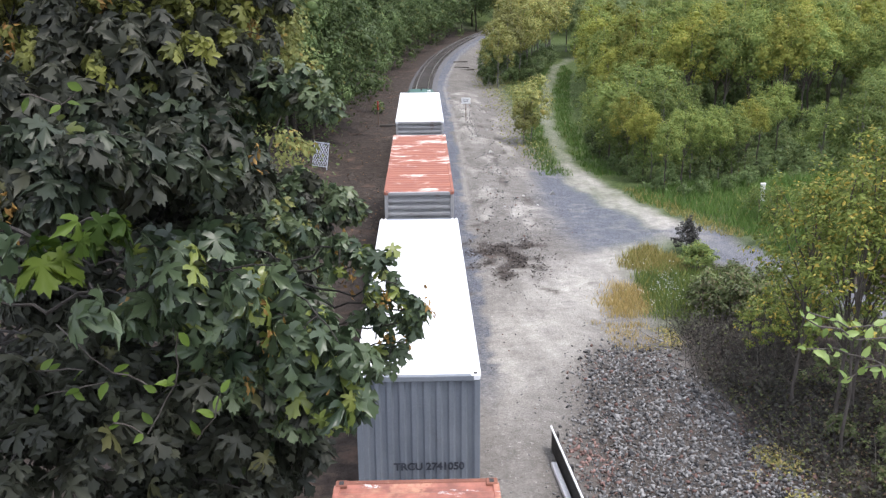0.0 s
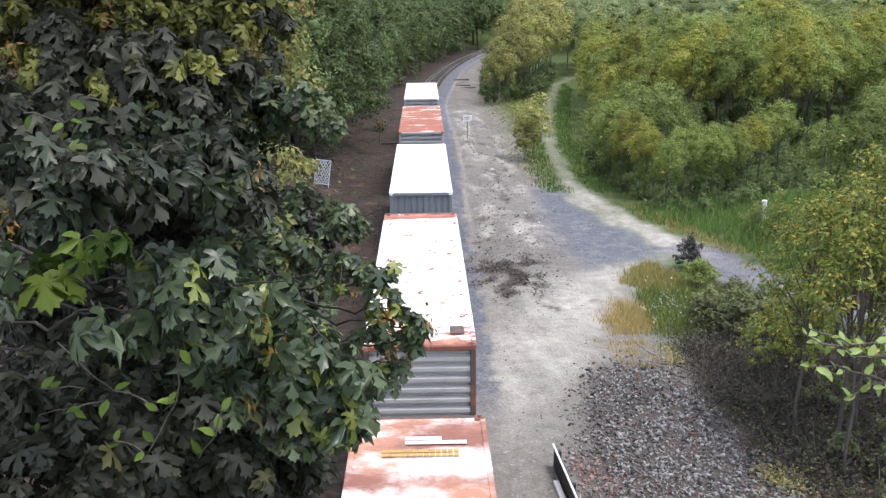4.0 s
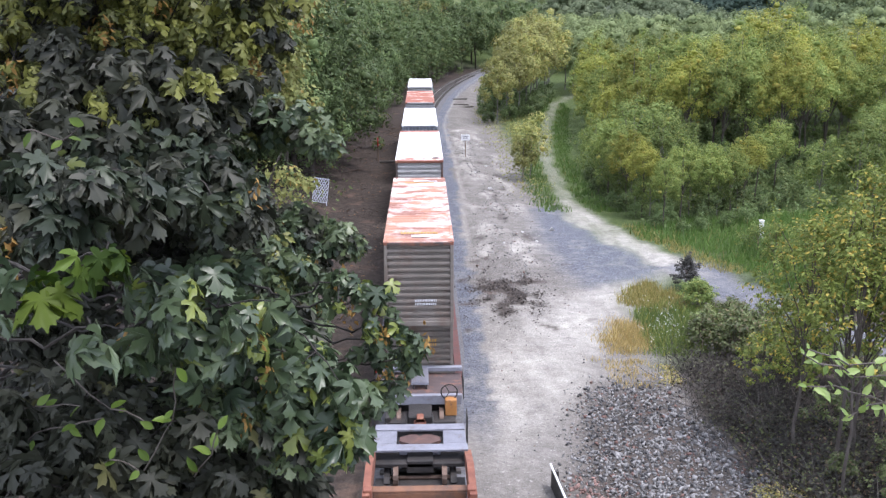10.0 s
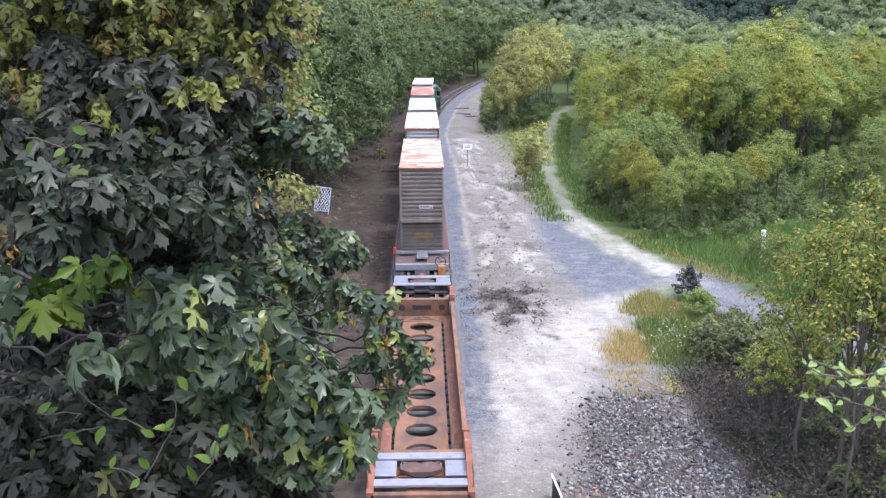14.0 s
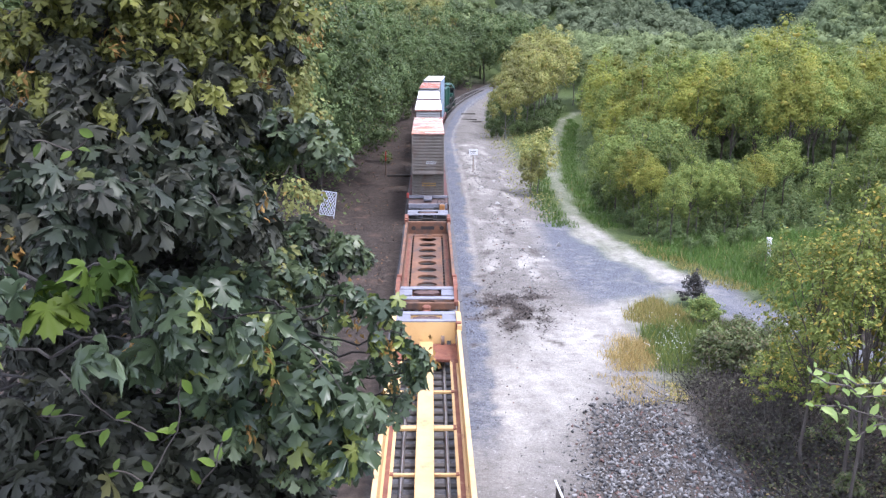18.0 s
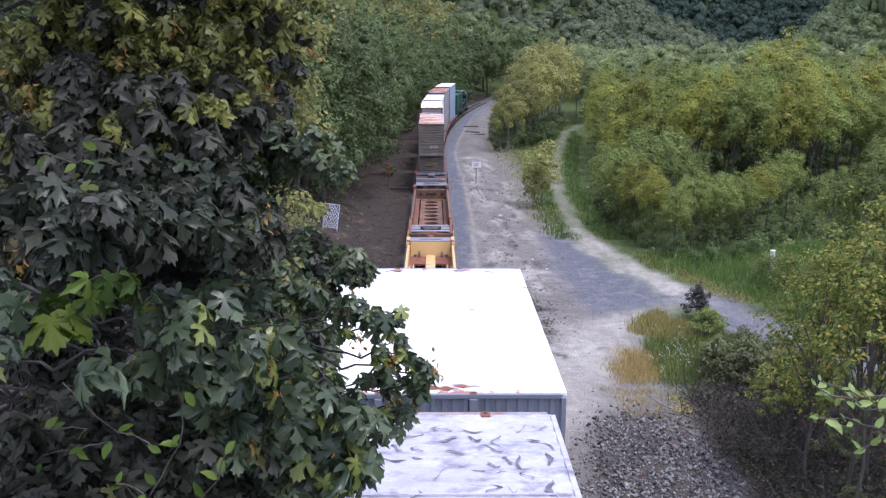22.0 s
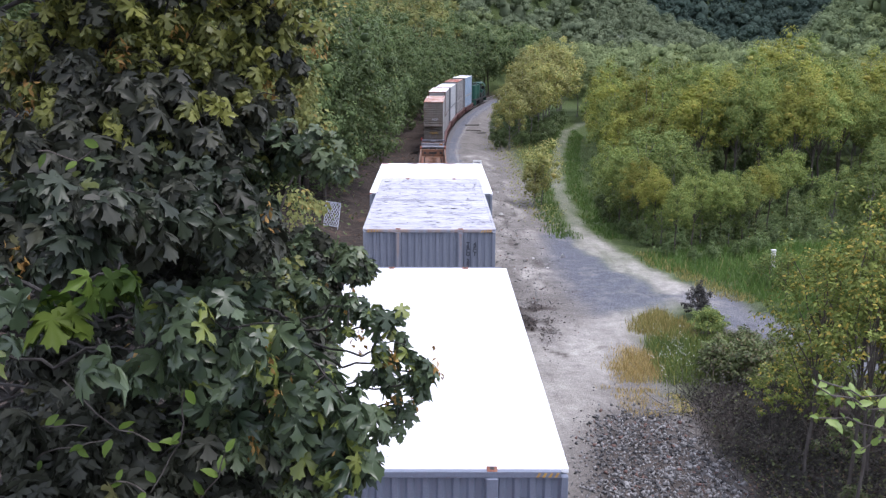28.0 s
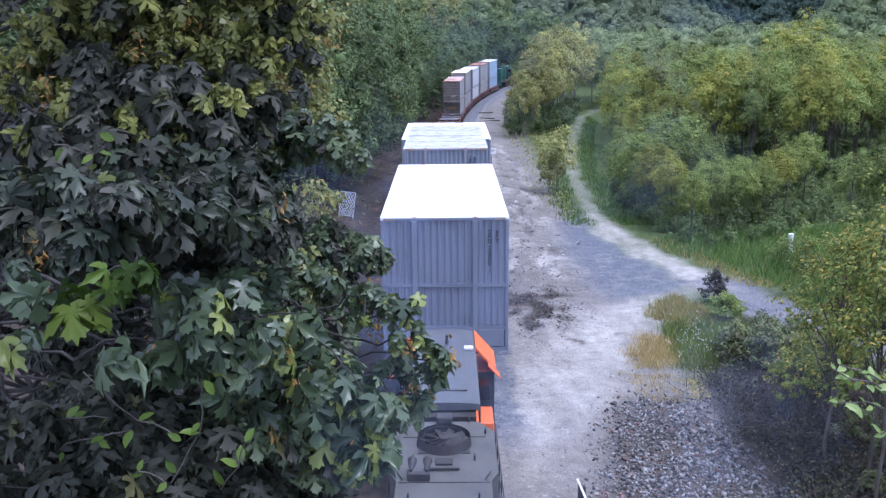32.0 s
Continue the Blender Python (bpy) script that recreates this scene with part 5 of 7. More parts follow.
SIMPLE = np.array([(0, 0, 0), (0.3, 0.45, 0.09), (0, 1, -0.05), (-0.3, 0.45, 0.09)], float)
SIMPLE_F = np.array([(0, 1, 2), (0, 2, 3)])
OVAL = np.array([(0, 0, 0), (0.2, 0.22, 0.05), (0.25, 0.5, 0.06), (0.14, 0.8, 0.03), (0, 1, -0.08), (-0.14, 0.8, 0.03), (-0.25, 0.5, 0.06), (-0.2, 0.22, 0.05), (0, 0.5, 0)], float)
OVAL_F = np.array([(8, i, (i + 1) % 8) for i in range(8)])


def maple_shape(droop):
    half = [(0.0, 0.0), (0.10, -0.12), (0.30, -0.16), (0.42, -0.08), (0.30, 0.03), (0.20, 0.13), (0.40, 0.17), (0.52, 0.15), (0.56, 0.28), (0.70, 0.46), (0.52, 0.46), (0.44, 0.56), (0.30, 0.46), (0.14, 0.32), (0.18, 0.56), (0.32, 0.68), (0.22, 0.74), (0.20, 0.86), (0.08, 0.84)]
    pts = half + [(0.0, 1.0)] + [(-x, y) for x, y in half[:0:-1]]
    pts = [(x, y, -droop * (x * x * 1.3 + 0.45 * (y - 0.2) ** 2) + 0.10 * abs(x)) for x, y in pts] + [(0, 0.22, 0.0)]
    k = len(pts) - 1
    return np.array(pts), np.array([(k, i, (i + 1) % k) for i in range(k)])


def limb(bm, a, b, r0, r1, bend, segs=4, n=7, wander=0.05):
    """A tapering, slightly crooked bough, in one piece."""
    a, b = Vector(a), Vector(b)
    pts = [a]
    for i in range(1, segs + 1):
        q = i / segs
        pts.append(a.lerp(b, q) + Vector((0, 0, bend * math.sin(math.pi * q))) + Vector([rnd.uniform(-1, 1) for _ in range(3)]) * (wander * (b - a).length * (q < 1)))
    side = (b - a).normalized().orthogonal().normalized()
    last = None
    for i, p in enumerate(pts):
        way = (pts[min(i + 1, segs)] - pts[max(i - 1, 0)]).normalized()
        u = (side - way * side.dot(way)).normalized()
        w = way.cross(u)
        r = r0 + (r1 - r0) * i / segs
        ring = [bm.verts.new(p + u * (r * math.cos(k * math.tau / n)) + w * (r * math.sin(k * math.tau / n))) for k in range(n)]
        if last:
            for k in range(n):
                bm.faces.new((last[k], last[(k + 1) % n], ring[(k + 1) % n], ring[k]))
        last = ring
    return pts[-1]


_g = (1 + 5 ** 0.5) / 2
ICO = unit(np.array([(-1, _g, 0), (1, _g, 0), (-1, -_g, 0), (1, -_g, 0), (0, -1, _g), (0, 1, _g), (0, -1, -_g), (0, 1, -_g), (_g, 0, -1), (_g, 0, 1), (-_g, 0, -1), (-_g, 0, 1)], float))
ICO_F = np.array([(0, 11, 5), (0, 5, 1), (0, 1, 7), (0, 7, 10), (0, 10, 11), (1, 5, 9), (5, 11, 4), (11, 10, 2), (10, 7, 6), (7, 1, 8), (3, 9, 4), (3, 4, 2), (3, 2, 6), (3, 6, 8), (3, 8, 9), (4, 9, 5), (2, 4, 11), (6, 2, 10), (8, 6, 7), (9, 8, 1)])


def with_cores(v, f, centres, sizes, squash, g):
    """Adds a close, uneven heart of foliage to every spray, so that little shows through it."""
    k = len(centres)
    w = centres[:, None] + ICO[None] * (sizes[:, None, None] * g.uniform(0.5, 1.15, (k, 12, 1))) * np.array([1, 1, squash])
    h = ICO_F[None] + (np.arange(k) * 12)[:, None, None] + len(v)
    return np.concatenate([v, w.reshape(-1, 3)]), np.concatenate([f, h.reshape(-1, 3)])


def crown_cloud(seed, radius, low, high, puffs, per, leaf, spray=0.24, taper=0.45):
    """Leaf places for a crown: small sprays of leaves on an uneven egg shape that narrows upwards, with gaps between them."""
    g = np.random.default_rng(seed)
    d = unit(g.normal(size=(puffs, 3)))
    d[:, 2] = np.where(d[:, 2] < -0.8, -d[:, 2], d[:, 2])
    lump = np.array([1 + 0.6 * noise.noise(Vector(q) * 2.0 + Vector((seed * 3.1, 0, 0))) for q in d])
    r = g.uniform(0.45, 0.95, puffs) * lump
    mid, half = (low + high) / 2, (high - low) / 2
    c = d * r[:, None] * np.array([radius, radius, half])
    c[:, :2] *= (1 - taper * np.clip(c[:, 2:] / half, 0, 1))
    c[:, 2] += mid
    size = radius * spray * g.uniform(0.5, 1.3, puffs)
    e = unit(g.normal(size=(puffs, per, 3)))
    e[:, :, 2] = np.where(e[:, :, 2] < -0.3, -e[:, :, 2], e[:, :, 2])
    # sprays reach outwards and up along their boughs
    reach = unit(c - np.array([0, 0, mid - half * 0.6]))
    stretch = g.uniform(-0.7, 1.0, (puffs, per, 1)) * reach[:, None] * 0.9
    p = (c[:, None] + (e * g.uniform(0.3, 1.05, (puffs, per, 1)) * np.array([0.8, 0.8, 0.6]) + stretch) * size[:, None, None]).reshape(-1, 3)
    out = np.repeat(unit(c - np.array([0, 0, mid - half * 0.3])), per, 0)
    e = e.reshape(-1, 3)
    nrm = e * 0.85 + out * 0.4 + np.array([0, 0, 0.35]) + g.normal(size=p.shape) * 0.32
    tip = e * 0.5 + out * 0.3 + np.array([0, 0, -0.55]) + g.normal(size=p.shape) * 0.5
    return p, nrm, tip, leaf * g.uniform(0.6, 1.3, len(p)), c, size


def lobed_crown(seed, radius, low, high, lobes, per, leaf, lobe):
    """Leaf places for a dense crown: overlapping domes of foliage on an egg shape, each dome leafy on its outer side."""
    g = np.random.default_rng(seed)
    k = np.arange(lobes) + 0.5
    up = 1 - 1.75 * k / lobes
    turn = k * 2.39996 + g.normal(size=lobes) * 0.5
    flat = np.sqrt(np.clip(1 - up * up, 0, 1))
    d = np.stack([flat * np.cos(turn), flat * np.sin(turn), up], 1)
    mid, half = low + (high - low) * 0.5, (high - low) * 0.5
    c = d * (g.uniform(0.4, 1.0, lobes) * np.array([1 + 0.5 * noise.noise(Vector(q) * 1.8 + Vector((seed * 3.1, 0, 0))) for q in d]))[:, None] * np.array([radius, radius, half * 0.9])
    c[:, :2] *= (1 - 0.42 * np.clip(c[:, 2:] / half, 0, 1))
    c[:, 2] += mid
    size = radius * lobe * g.uniform(0.6, 1.35, lobes)
    e = unit(g.normal(size=(lobes, per, 3)) + 0.55 * d[:, None] + np.array([0, 0, 0.35]))
    p = (c[:, None] + e * size[:, None, None] * g.uniform(0.62, 1.12, (lobes, per, 1)) * np.array([1, 1, 1.15])).reshape(-1, 3)
    out = np.repeat(d, per, 0)
    e = e.reshape(-1, 3)
    nrm = e * 0.8 + out * 0.25 + np.array([0, 0, 0.35]) + g.normal(size=p.shape) * 0.3
    tip = e * 0.4 + np.array([0, 0, -0.5]) + g.normal(size=p.shape) * 0.6
    return p, nrm, tip, leaf * g.uniform(0.6, 1.3, len(p)), c, size


def make_tree(name, label, category, seed, height, radius, low, material, clusters, per, leaf, trunk_r=0.16, bark="bark", lean=0.0, group="", shape=None, core=0.0, apart=False, spread=0.24, lobe=0.0):
    t = thing(name, label, category, group)
    if lobe:
        p, nrm, tip, size, c, spray = lobed_crown(seed, radius, low, height, clusters, per, leaf, lobe)
    else:
        p, nrm, tip, size, c, spray = crown_cloud(seed, radius, low, height, clusters, per, leaf, spread)
    sv, sf = shape or (SIMPLE, SIMPLE_F)
    v, f = lay_leaves(p, nrm, tip, size, sv, sf)
    if core:
        v, f = with_cores(v, f, c, spray * core, 0.75, np.random.default_rng(seed))
    raw_mesh("crown", v, f, material, t, smooth=bool(core))
    bm = bmesh.new()
    limb(bm, (0, 0, -0.6), (lean, 0, height * 0.86), trunk_r, trunk_r * 0.25, 0.0, 6, 8, 0.012)
    if apart:
        part("trunk", bm, bark, t)
    g = random.Random(seed)
    for k in g.sample(range(len(c)), min(12, len(c))):
        z = max(0.5, c[k][2] * g.uniform(0.45, 0.75))
        if apart:
            bm = bmesh.new()
        limb(bm, (lean * z / height, 0, z), c[k], trunk_r * 0.4, 0.012, 0.15, 3, 5)
        if apart:
            part("branch", bm, bark, t)
    if not apart:
        part("trunk", bm, bark, t)
    return t


def put_base(base, x, y, scale=1.0, turn=0.0):
    base.matrix_basis = Matrix.LocRotScale((x, y, ground_z(x, y)), Euler((0, 0, radians(turn))), (scale,) * 3)


def grove(bases, spots):
    """Sets trees on spots (x, y, scale); the first of each kind stands on its own first spot."""
    used = set()
    for i, (x, y, s) in enumerate(spots):
        b = bases[i % len(bases)]
        if b.name in used:
            m = Matrix.LocRotScale((x, y, ground_z(x, y)), Euler((0, 0, rnd.uniform(0, 6.28))), None)
            o = copy_thing(b, m)
            o.scale = (s * rnd.uniform(0.9, 1.12), s * rnd.uniform(0.9, 1.12), s)
        else:
            used.add(b.name)
            put_base(b, x, y, s, rnd.uniform(0, 360))


def scatter(x0, x1, y0, y1, gap, test=None, seed=1):
    g = random.Random(seed)
    out = []
    y = y0
    while y < y1:
        x = x0 + g.uniform(0, gap)
        while x < x1:
            px, py = x + g.uniform(-0.35, 0.35) * gap, y + g.uniform(-0.35, 0.35) * gap
            if test is None or test(px, py):
                out.append((px, py))
            x += gap
        y += gap
    return out


# woods on the slope beside the line
dark_trees = [make_tree("broadleaf_tree", "tall dark green maple on the wooded bank", "tree", 20 + k, 18 + 2 * k, 4.6, -0.5, "woods_dark", 70, 90, 0.40, 0.25, group="woods on the bank", core=0.6, lobe=0.22) for k in range(4)]
spots = []
for x, y in scatter(-34, -6.0, 40, 240, 6.4, seed=3):
    dx = x - track_x(y)
    if (-14.5 if y < 74 else -9.2) > dx > -30:
        spots.append((x, y, rnd.uniform(0.75, 1.1)))
grove(dark_trees, spots)
# the trees at the wood's edge lean out over the cleared strip, leafy to the ground
edge_trees = [make_tree("broadleaf_tree", "dark green maple at the wood's edge, leafy to the ground", "tree", 34 + k, 19, 5.4, -2.5, "woods_dark", 92, 100, 0.33, 0.25, group="woods on the bank", core=0.55, lobe=0.19) for k in range(3)]
grove(edge_trees, [(track_x(y) + dx, y, s) for y, dx, s in ((66, -12.6, 0.86), (74, -10.6, 0.86), (80, -9.4, 0.92), (87, -9.0, 0.98), (95, -9.2, 0.95), (103, -8.8, 0.98), (112, -8.6, 0.95), (121, -8.4, 1.0), (131, -8.0, 0.95), (141, -7.8, 1.0), (151, -7.6, 0.95), (161, -7.4, 1.0),
                                                              (172, -7.2, 1.0), (183, -7.0, 1.05), (194, -7.0, 1.0), (205, -6.8, 1.05), (216, -6.8, 1.05), (227, -6.6, 1.1))])
# lighter trees higher on the bank
grove([make_tree("broadleaf_tree", "olive green maple higher on the wooded bank", "tree", 24 + k, 20, 4.4, 3.0, "woods_olive", 54, 90, 0.42, 0.22, group="woods on the bank", core=0.62, lobe=0.26) for k in range(2)],
      [(-14.5, 128, 1.05), (-12, 141, 1.0), (-9, 154, 1.1), (-13, 166, 1.2), (-6.5, 178, 1.1), (-10, 190, 1.25), (-3, 204, 1.1), (-8, 216, 1.3), (2, 226, 1.15), (-2, 238, 1.3)])
# a maple between the big one and the woods
second = make_tree("broadleaf_tree", "yellow-green maple standing before the dark woods", "tree", 29, 20, 2.5, 9.2, "woods_olive", 150, 150, 0.13, 0.14)
put_base(second, -4.3, 22)
third = make_tree("broadleaf_tree", "olive green maple at the edge of the woods", "tree", 28, 20, 3.6, 5.0, "woods_dark", 120, 90, 0.3, 0.22)
put_base(third, -7.8, 34)
# where the line bends out of sight
grove([make_tree("broadleaf_tree", "dark green tree overhanging the bend of the line", "tree", 31 + k, 17, 5.0, 0.5, "woods_dark", 56, 80, 0.45, 0.22, group="trees at the bend", core=0.62, lobe=0.26) for k in range(2)],
      [(track_x(y) + dx, y, s) for y, dx, s in ((232, -7, 1.0), (240, -5.5, 1.1), (250, -4, 1.0), (256, 2, 1.1), (264, 8, 1.1), (254, 12, 1.0), (246, -12, 1.2), (264, -8, 1.2), (272, 0, 1.2), (240, 13, 0.9), (230, 12, 0.9))])
# yellowish trees between the line and the trail
yellow = [make_tree("alder_tree", "yellowing young alder with a thin pale trunk", "tree", 40 + k, 11.5, 3.2, 2.6, "woods_yellow", 70, 70, 0.26, 0.11, "bark_grey", group="alders by the bend", core=0.45, lobe=0.19) for k in range(3)]
grove(yellow, [(10.6, 130, 0.8), (12.4, 135, 0.95), (14.6, 139, 1.0), (13.6, 145, 1.1), (16.6, 147, 1.15), (15.6, 153, 1.25), (18.4, 154, 1.25), (20.0, 162, 1.3), (18.0, 165, 1.3), (22.4, 170, 1.35), (20.4, 175, 1.35), (24.5, 182, 1.3), (22.0, 188, 1.35)])
# the stand of alders beyond the trail: taller behind, dense down to the ground at its edges
mid_trees = [make_tree("alder_tree", "leafy yellow-green alder in a dense stand", "tree", 50 + k, 12.5, 3.6, 1.0, "woods_mid" if k % 3 else "woods_gold", 84, 100, 0.2, 0.13, "bark_grey", group="alder stand", core=0.5, lobe=0.2) for k in range(5)]
tall_trees = [make_tree("alder_tree", "tall alder with a bare dark stem and high crown", "tree", 155 + k, 12.8, 3.4, 4.4, "woods_mid" if k else "woods_gold", 80, 100, 0.2, 0.13, "bark", group="alder stand", core=0.5, lobe=0.2) for k in range(3)]
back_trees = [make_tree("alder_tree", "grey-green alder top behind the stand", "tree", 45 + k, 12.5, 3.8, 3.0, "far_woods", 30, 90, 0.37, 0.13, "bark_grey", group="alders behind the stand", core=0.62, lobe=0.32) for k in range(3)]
bright_trees = [make_tree("willow_tree", "light green bushy willow beside the trail", "tree", 60 + k, 9.4, 3.0, 0.6, "woods_bright", 84, 86, 0.18, 0.11, "bark_grey", group="willows by the trail", core=0.45, lobe=0.19) for k in range(4)]
# its rounded outer edge along the trail
mid = [(20.2, 101, 0.66), (20.8, 107, 0.74), (21.8, 113, 0.84), (22.6, 119, 0.94), (23.6, 126, 0.98), (24.8, 133, 1.0), (26.4, 140, 1.0), (28.0, 147, 1.0), (22.4, 97, 0.78), (24.4, 100, 0.92), (24.0, 106, 1.0), (26.2, 112, 1.02), (27.6, 119, 1.03)]
tall = [(25.6, 89, 0.94), (28.4, 87, 0.96), (31.0, 88, 0.94), (33.8, 87, 0.96), (36.6, 89, 0.94), (27.0, 94, 1.01), (30.0, 95, 0.98), (33.2, 94, 0.96), (36.2, 96, 0.98), (39.6, 95, 0.98), (42.6, 97, 0.98), (29.0, 102, 1.02), (32.0, 103, 0.96), (35.2, 104, 0.98), (38.4, 103, 1.05), (41.6, 104, 1.05), (45.0, 103, 1.02)]
for x, y in scatter(28, 74, 108, 140, 6.0, seed=8):
    if x > 25 + 0.16 * (y - 90):
        s = 1.06 + 0.22 * math.exp(-((x / y - 0.375) / 0.045) ** 2) - 0.2 * math.exp(-((x / y - 0.295) / 0.025) ** 2) + 0.1 * math.exp(-((x / y - 0.23) / 0.03) ** 2)
        mid.append((x, y, s * rnd.uniform(0.88, 1.08)))
for x, y in scatter(45, 72, 88, 108, 6.0, seed=18):
    mid.append((x, y, rnd.uniform(0.82, 0.95)))
back = [(29.5, 176, 1.0), (33, 182, 1.05), (36, 188, 1.1), (29, 190, 1.1), (32, 198, 1.15), (28, 206, 1.15), (36, 203, 1.2)]
for x, y in scatter(30, 135, 140, 232, 8.0, seed=9):
    if x > 29 + 0.16 * (y - 138):
        back.append((x, y, rnd.uniform(0.7, 0.95)))
bright = [(17.0, 67.5, 0.46), (19.8, 67.0, 0.5), (22.2, 68.0, 0.44), (16.0, 73.5, 0.56), (24.4, 73, 0.5), (26.4, 80, 0.46), (28.6, 83, 0.4), (16.2, 82, 0.5), (16.6, 88, 0.55), (17.6, 93, 0.6), (16.6, 76, 0.66), (18.2, 79, 0.84), (16.8, 71.5, 0.5), (19.4, 74, 0.76), (20.2, 81, 0.86), (22.0, 77, 0.7), (18.6, 69, 0.42), (21.4, 71.5, 0.5), (19.6, 88, 0.8), (22.6, 85, 0.76), (24.0, 81, 0.5),
          (31.6, 72, 0.62), (33.6, 70, 0.76), (36.4, 73, 0.8), (35.4, 66, 0.66), (39.0, 76, 0.8), (39.4, 69, 0.74), (40.6, 82, 0.8), (43.2, 86, 0.86), (46.4, 88, 0.86), (42.6, 75, 0.8), (49.6, 86, 0.86), (46.0, 78, 0.8), (53, 84, 0.87), (50, 76, 0.8), (56, 80, 0.9), (58, 72, 0.9), (62, 64, 0.9)]
# small trees on dark stems where the stand comes down to the trail and the meadow
tall += [(17.0, 63.4, 0.40), (16.4, 67.4, 0.46), (18.8, 65.6, 0.48), (21.0, 66.4, 0.44), (16.0, 71.2, 0.5), (23.0, 67.6, 0.42), (15.8, 77.0, 0.52), (25.2, 71.0, 0.46), (27.6, 75.0, 0.48), (30.2, 78.0, 0.5)]
grove(mid_trees, mid)
grove(tall_trees, tall)
grove(back_trees, back)
grove(bright_trees, bright)
# low willow scrub at the meadow's far edge
scrub = [make_tree("willow_bush", "low light green willow scrub at the meadow edge", "bush", 170 + k, 2.6, 1.5, -0.2, "woods_scrub", 18, 90, 0.17, 0.04, "bark_grey", group="willow scrub", core=0.5, lobe=0.36) for k in range(2)]
grove(scrub, [(x, y, rnd.uniform(0.4, 0.9)) for x, y in scatter(16.5, 46, 64, 86, 3.6, seed=71) if trail_gap(x, y) > 3.2 and y > 66 + 0.25 * (x - 15) and rnd.random() < 0.6])
# dark-toned brush under the alders by the bend
grove([make_tree("hazel_bush", "dark green brush under the alders", "bush", 180 + k, 3.2, 1.8, -0.2, "woods_dark", 18, 90, 0.26, 0.05, "bark", group="brush by the bend", core=0.55, lobe=0.36) for k in range(2)],
      [(track_x(y) + 7.5 + dx, y, sc) for y, dx, sc in ((132, 1.6, 0.6), (140, 1.4, 0.8), (148, 2.2, 0.9), (156, 1.2, 0.9), (164, 2.5, 1.0), (172, 1.5, 1.1), (180, 2.0, 1.2), (190, 1.5, 1.3), (200, 2.5, 1.3), (210, 1.5, 1.3), (150, 4.5, 1.1), (160, 5.5, 1.2), (170, 5.0, 1.2), (182, 6.0, 1.3), (134, 4.6, 0.8), (138, 6.2, 0.7), (142, 5.4, 0.9), (146, 6.6, 0.8), (154, 6.8, 1.0), (164, 6.6, 1.1), (176, 6.6, 1.2))] + [(16.8, 141, 0.8), (17.6, 146, 0.9), (18.4, 150, 0.9), (19.2, 154, 1.0), (20.2, 158, 1.0), (21.5, 163, 1.1), (15.8, 137, 0.7)])
# dark leaf tone stands in for the shade inside the stand
grove([make_tree("hazel_bush", "dark green brush in the shade of the alder stand", "bush", 184 + k, 3.6, 1.9, -0.2, "woods_dark", 18, 90, 0.26, 0.05, "bark", group="brush in the stand", core=0.55, lobe=0.36) for k in range(2)],
      [(16.4, 63.0, 0.3), (17.8, 61.4, 0.28), (19.4, 62.4, 0.34), (21.2, 62.8, 0.32), (15.9, 67.2, 0.34), (15.4, 73.0, 0.36), (15.2, 78.4, 0.4), (15.6, 84.0, 0.45), (23.2, 64.4, 0.36), (25.4, 67.6, 0.4), (28.0, 71.0, 0.45), (30.6, 75.0, 0.5), (17.6, 65.4, 0.46), (20.6, 65.6, 0.5), (23.2, 70.4, 0.46), (15.8, 70.0, 0.4), (25.8, 76, 0.5), (27.6, 80, 0.5), (30.2, 83, 0.5), (33, 84, 0.5), (25.4, 86, 0.8), (28.4, 88, 0.9), (31.2, 87, 0.8), (34.0, 88, 0.9), (37.0, 87, 0.8), (25.4, 90, 0.7), (28.4, 92, 0.6), (31.2, 91, 0.5), (34.0, 92, 0.6), (37.0, 91, 0.6), (27.4, 99, 1.1), (30, 100, 1.2), (33.6, 100, 1.2), (36.8, 101, 1.2), (40.2, 100, 1.2), (29, 107, 1.5), (33.8, 108, 1.5), (38.6, 108, 1.5), (43, 106, 1.4)])
# slim alders by the trail's start
lone = make_tree("alder_tree", "slim young yellow-green alder beside the trail", "tree", 71, 5.4, 1.7, 1.0, "woods_yellow", 22, 130, 0.17, 0.06, "bark_grey", core=0.55, lobe=0.36)
put_base(lone, 10.4, 87, 1.1)
lone_2 = make_tree("alder_tree", "slim young yellow-green alder beside the trail", "tree", 72, 4.2, 1.2, 0.3, "woods_yellow", 16, 110, 0.17, 0.05, "bark_grey", core=0.55, lobe=0.36)
put_base(lone_2, 9.5, 85.5)


def build_far_woods(name, label, pts, material, seed, leaf, tall, lumps=7, k=40, wide=1.0):
    """Rounded crowns of several domes of leaf sprays, one crown a spot."""
    g = np.random.default_rng(seed)
    base = np.array([(x, y, ground_z(x, y)) for x, y in pts])
    d = unit(g.normal(size=(len(base), lumps, 3)))
    d[:, :, 2] = np.abs(d[:, :, 2]) * 1.3 - 0.5
    rad = g.uniform(2.6, 4.6, (len(base), 1, 1)) * wide
    high = g.uniform(0.6, 1.05, (len(base), 1)) * tall
    c = base[:, None] + d * rad * np.array([0.75, 0.75, 1.1])
    c[:, :, 2] += high
    size = rad[:, :, 0] * g.uniform(0.4, 0.66, (len(base), lumps))
    e = unit(g.normal(size=(len(base), lumps, k, 3)))
    e[..., 2] = np.abs(e[..., 2]) - 0.25
    p = (c[:, :, None] + e * size[:, :, None, None] * g.uniform(0.85, 1.08, (len(base), lumps, k, 1))).reshape(-1, 3)
    e = e.reshape(-1, 3)
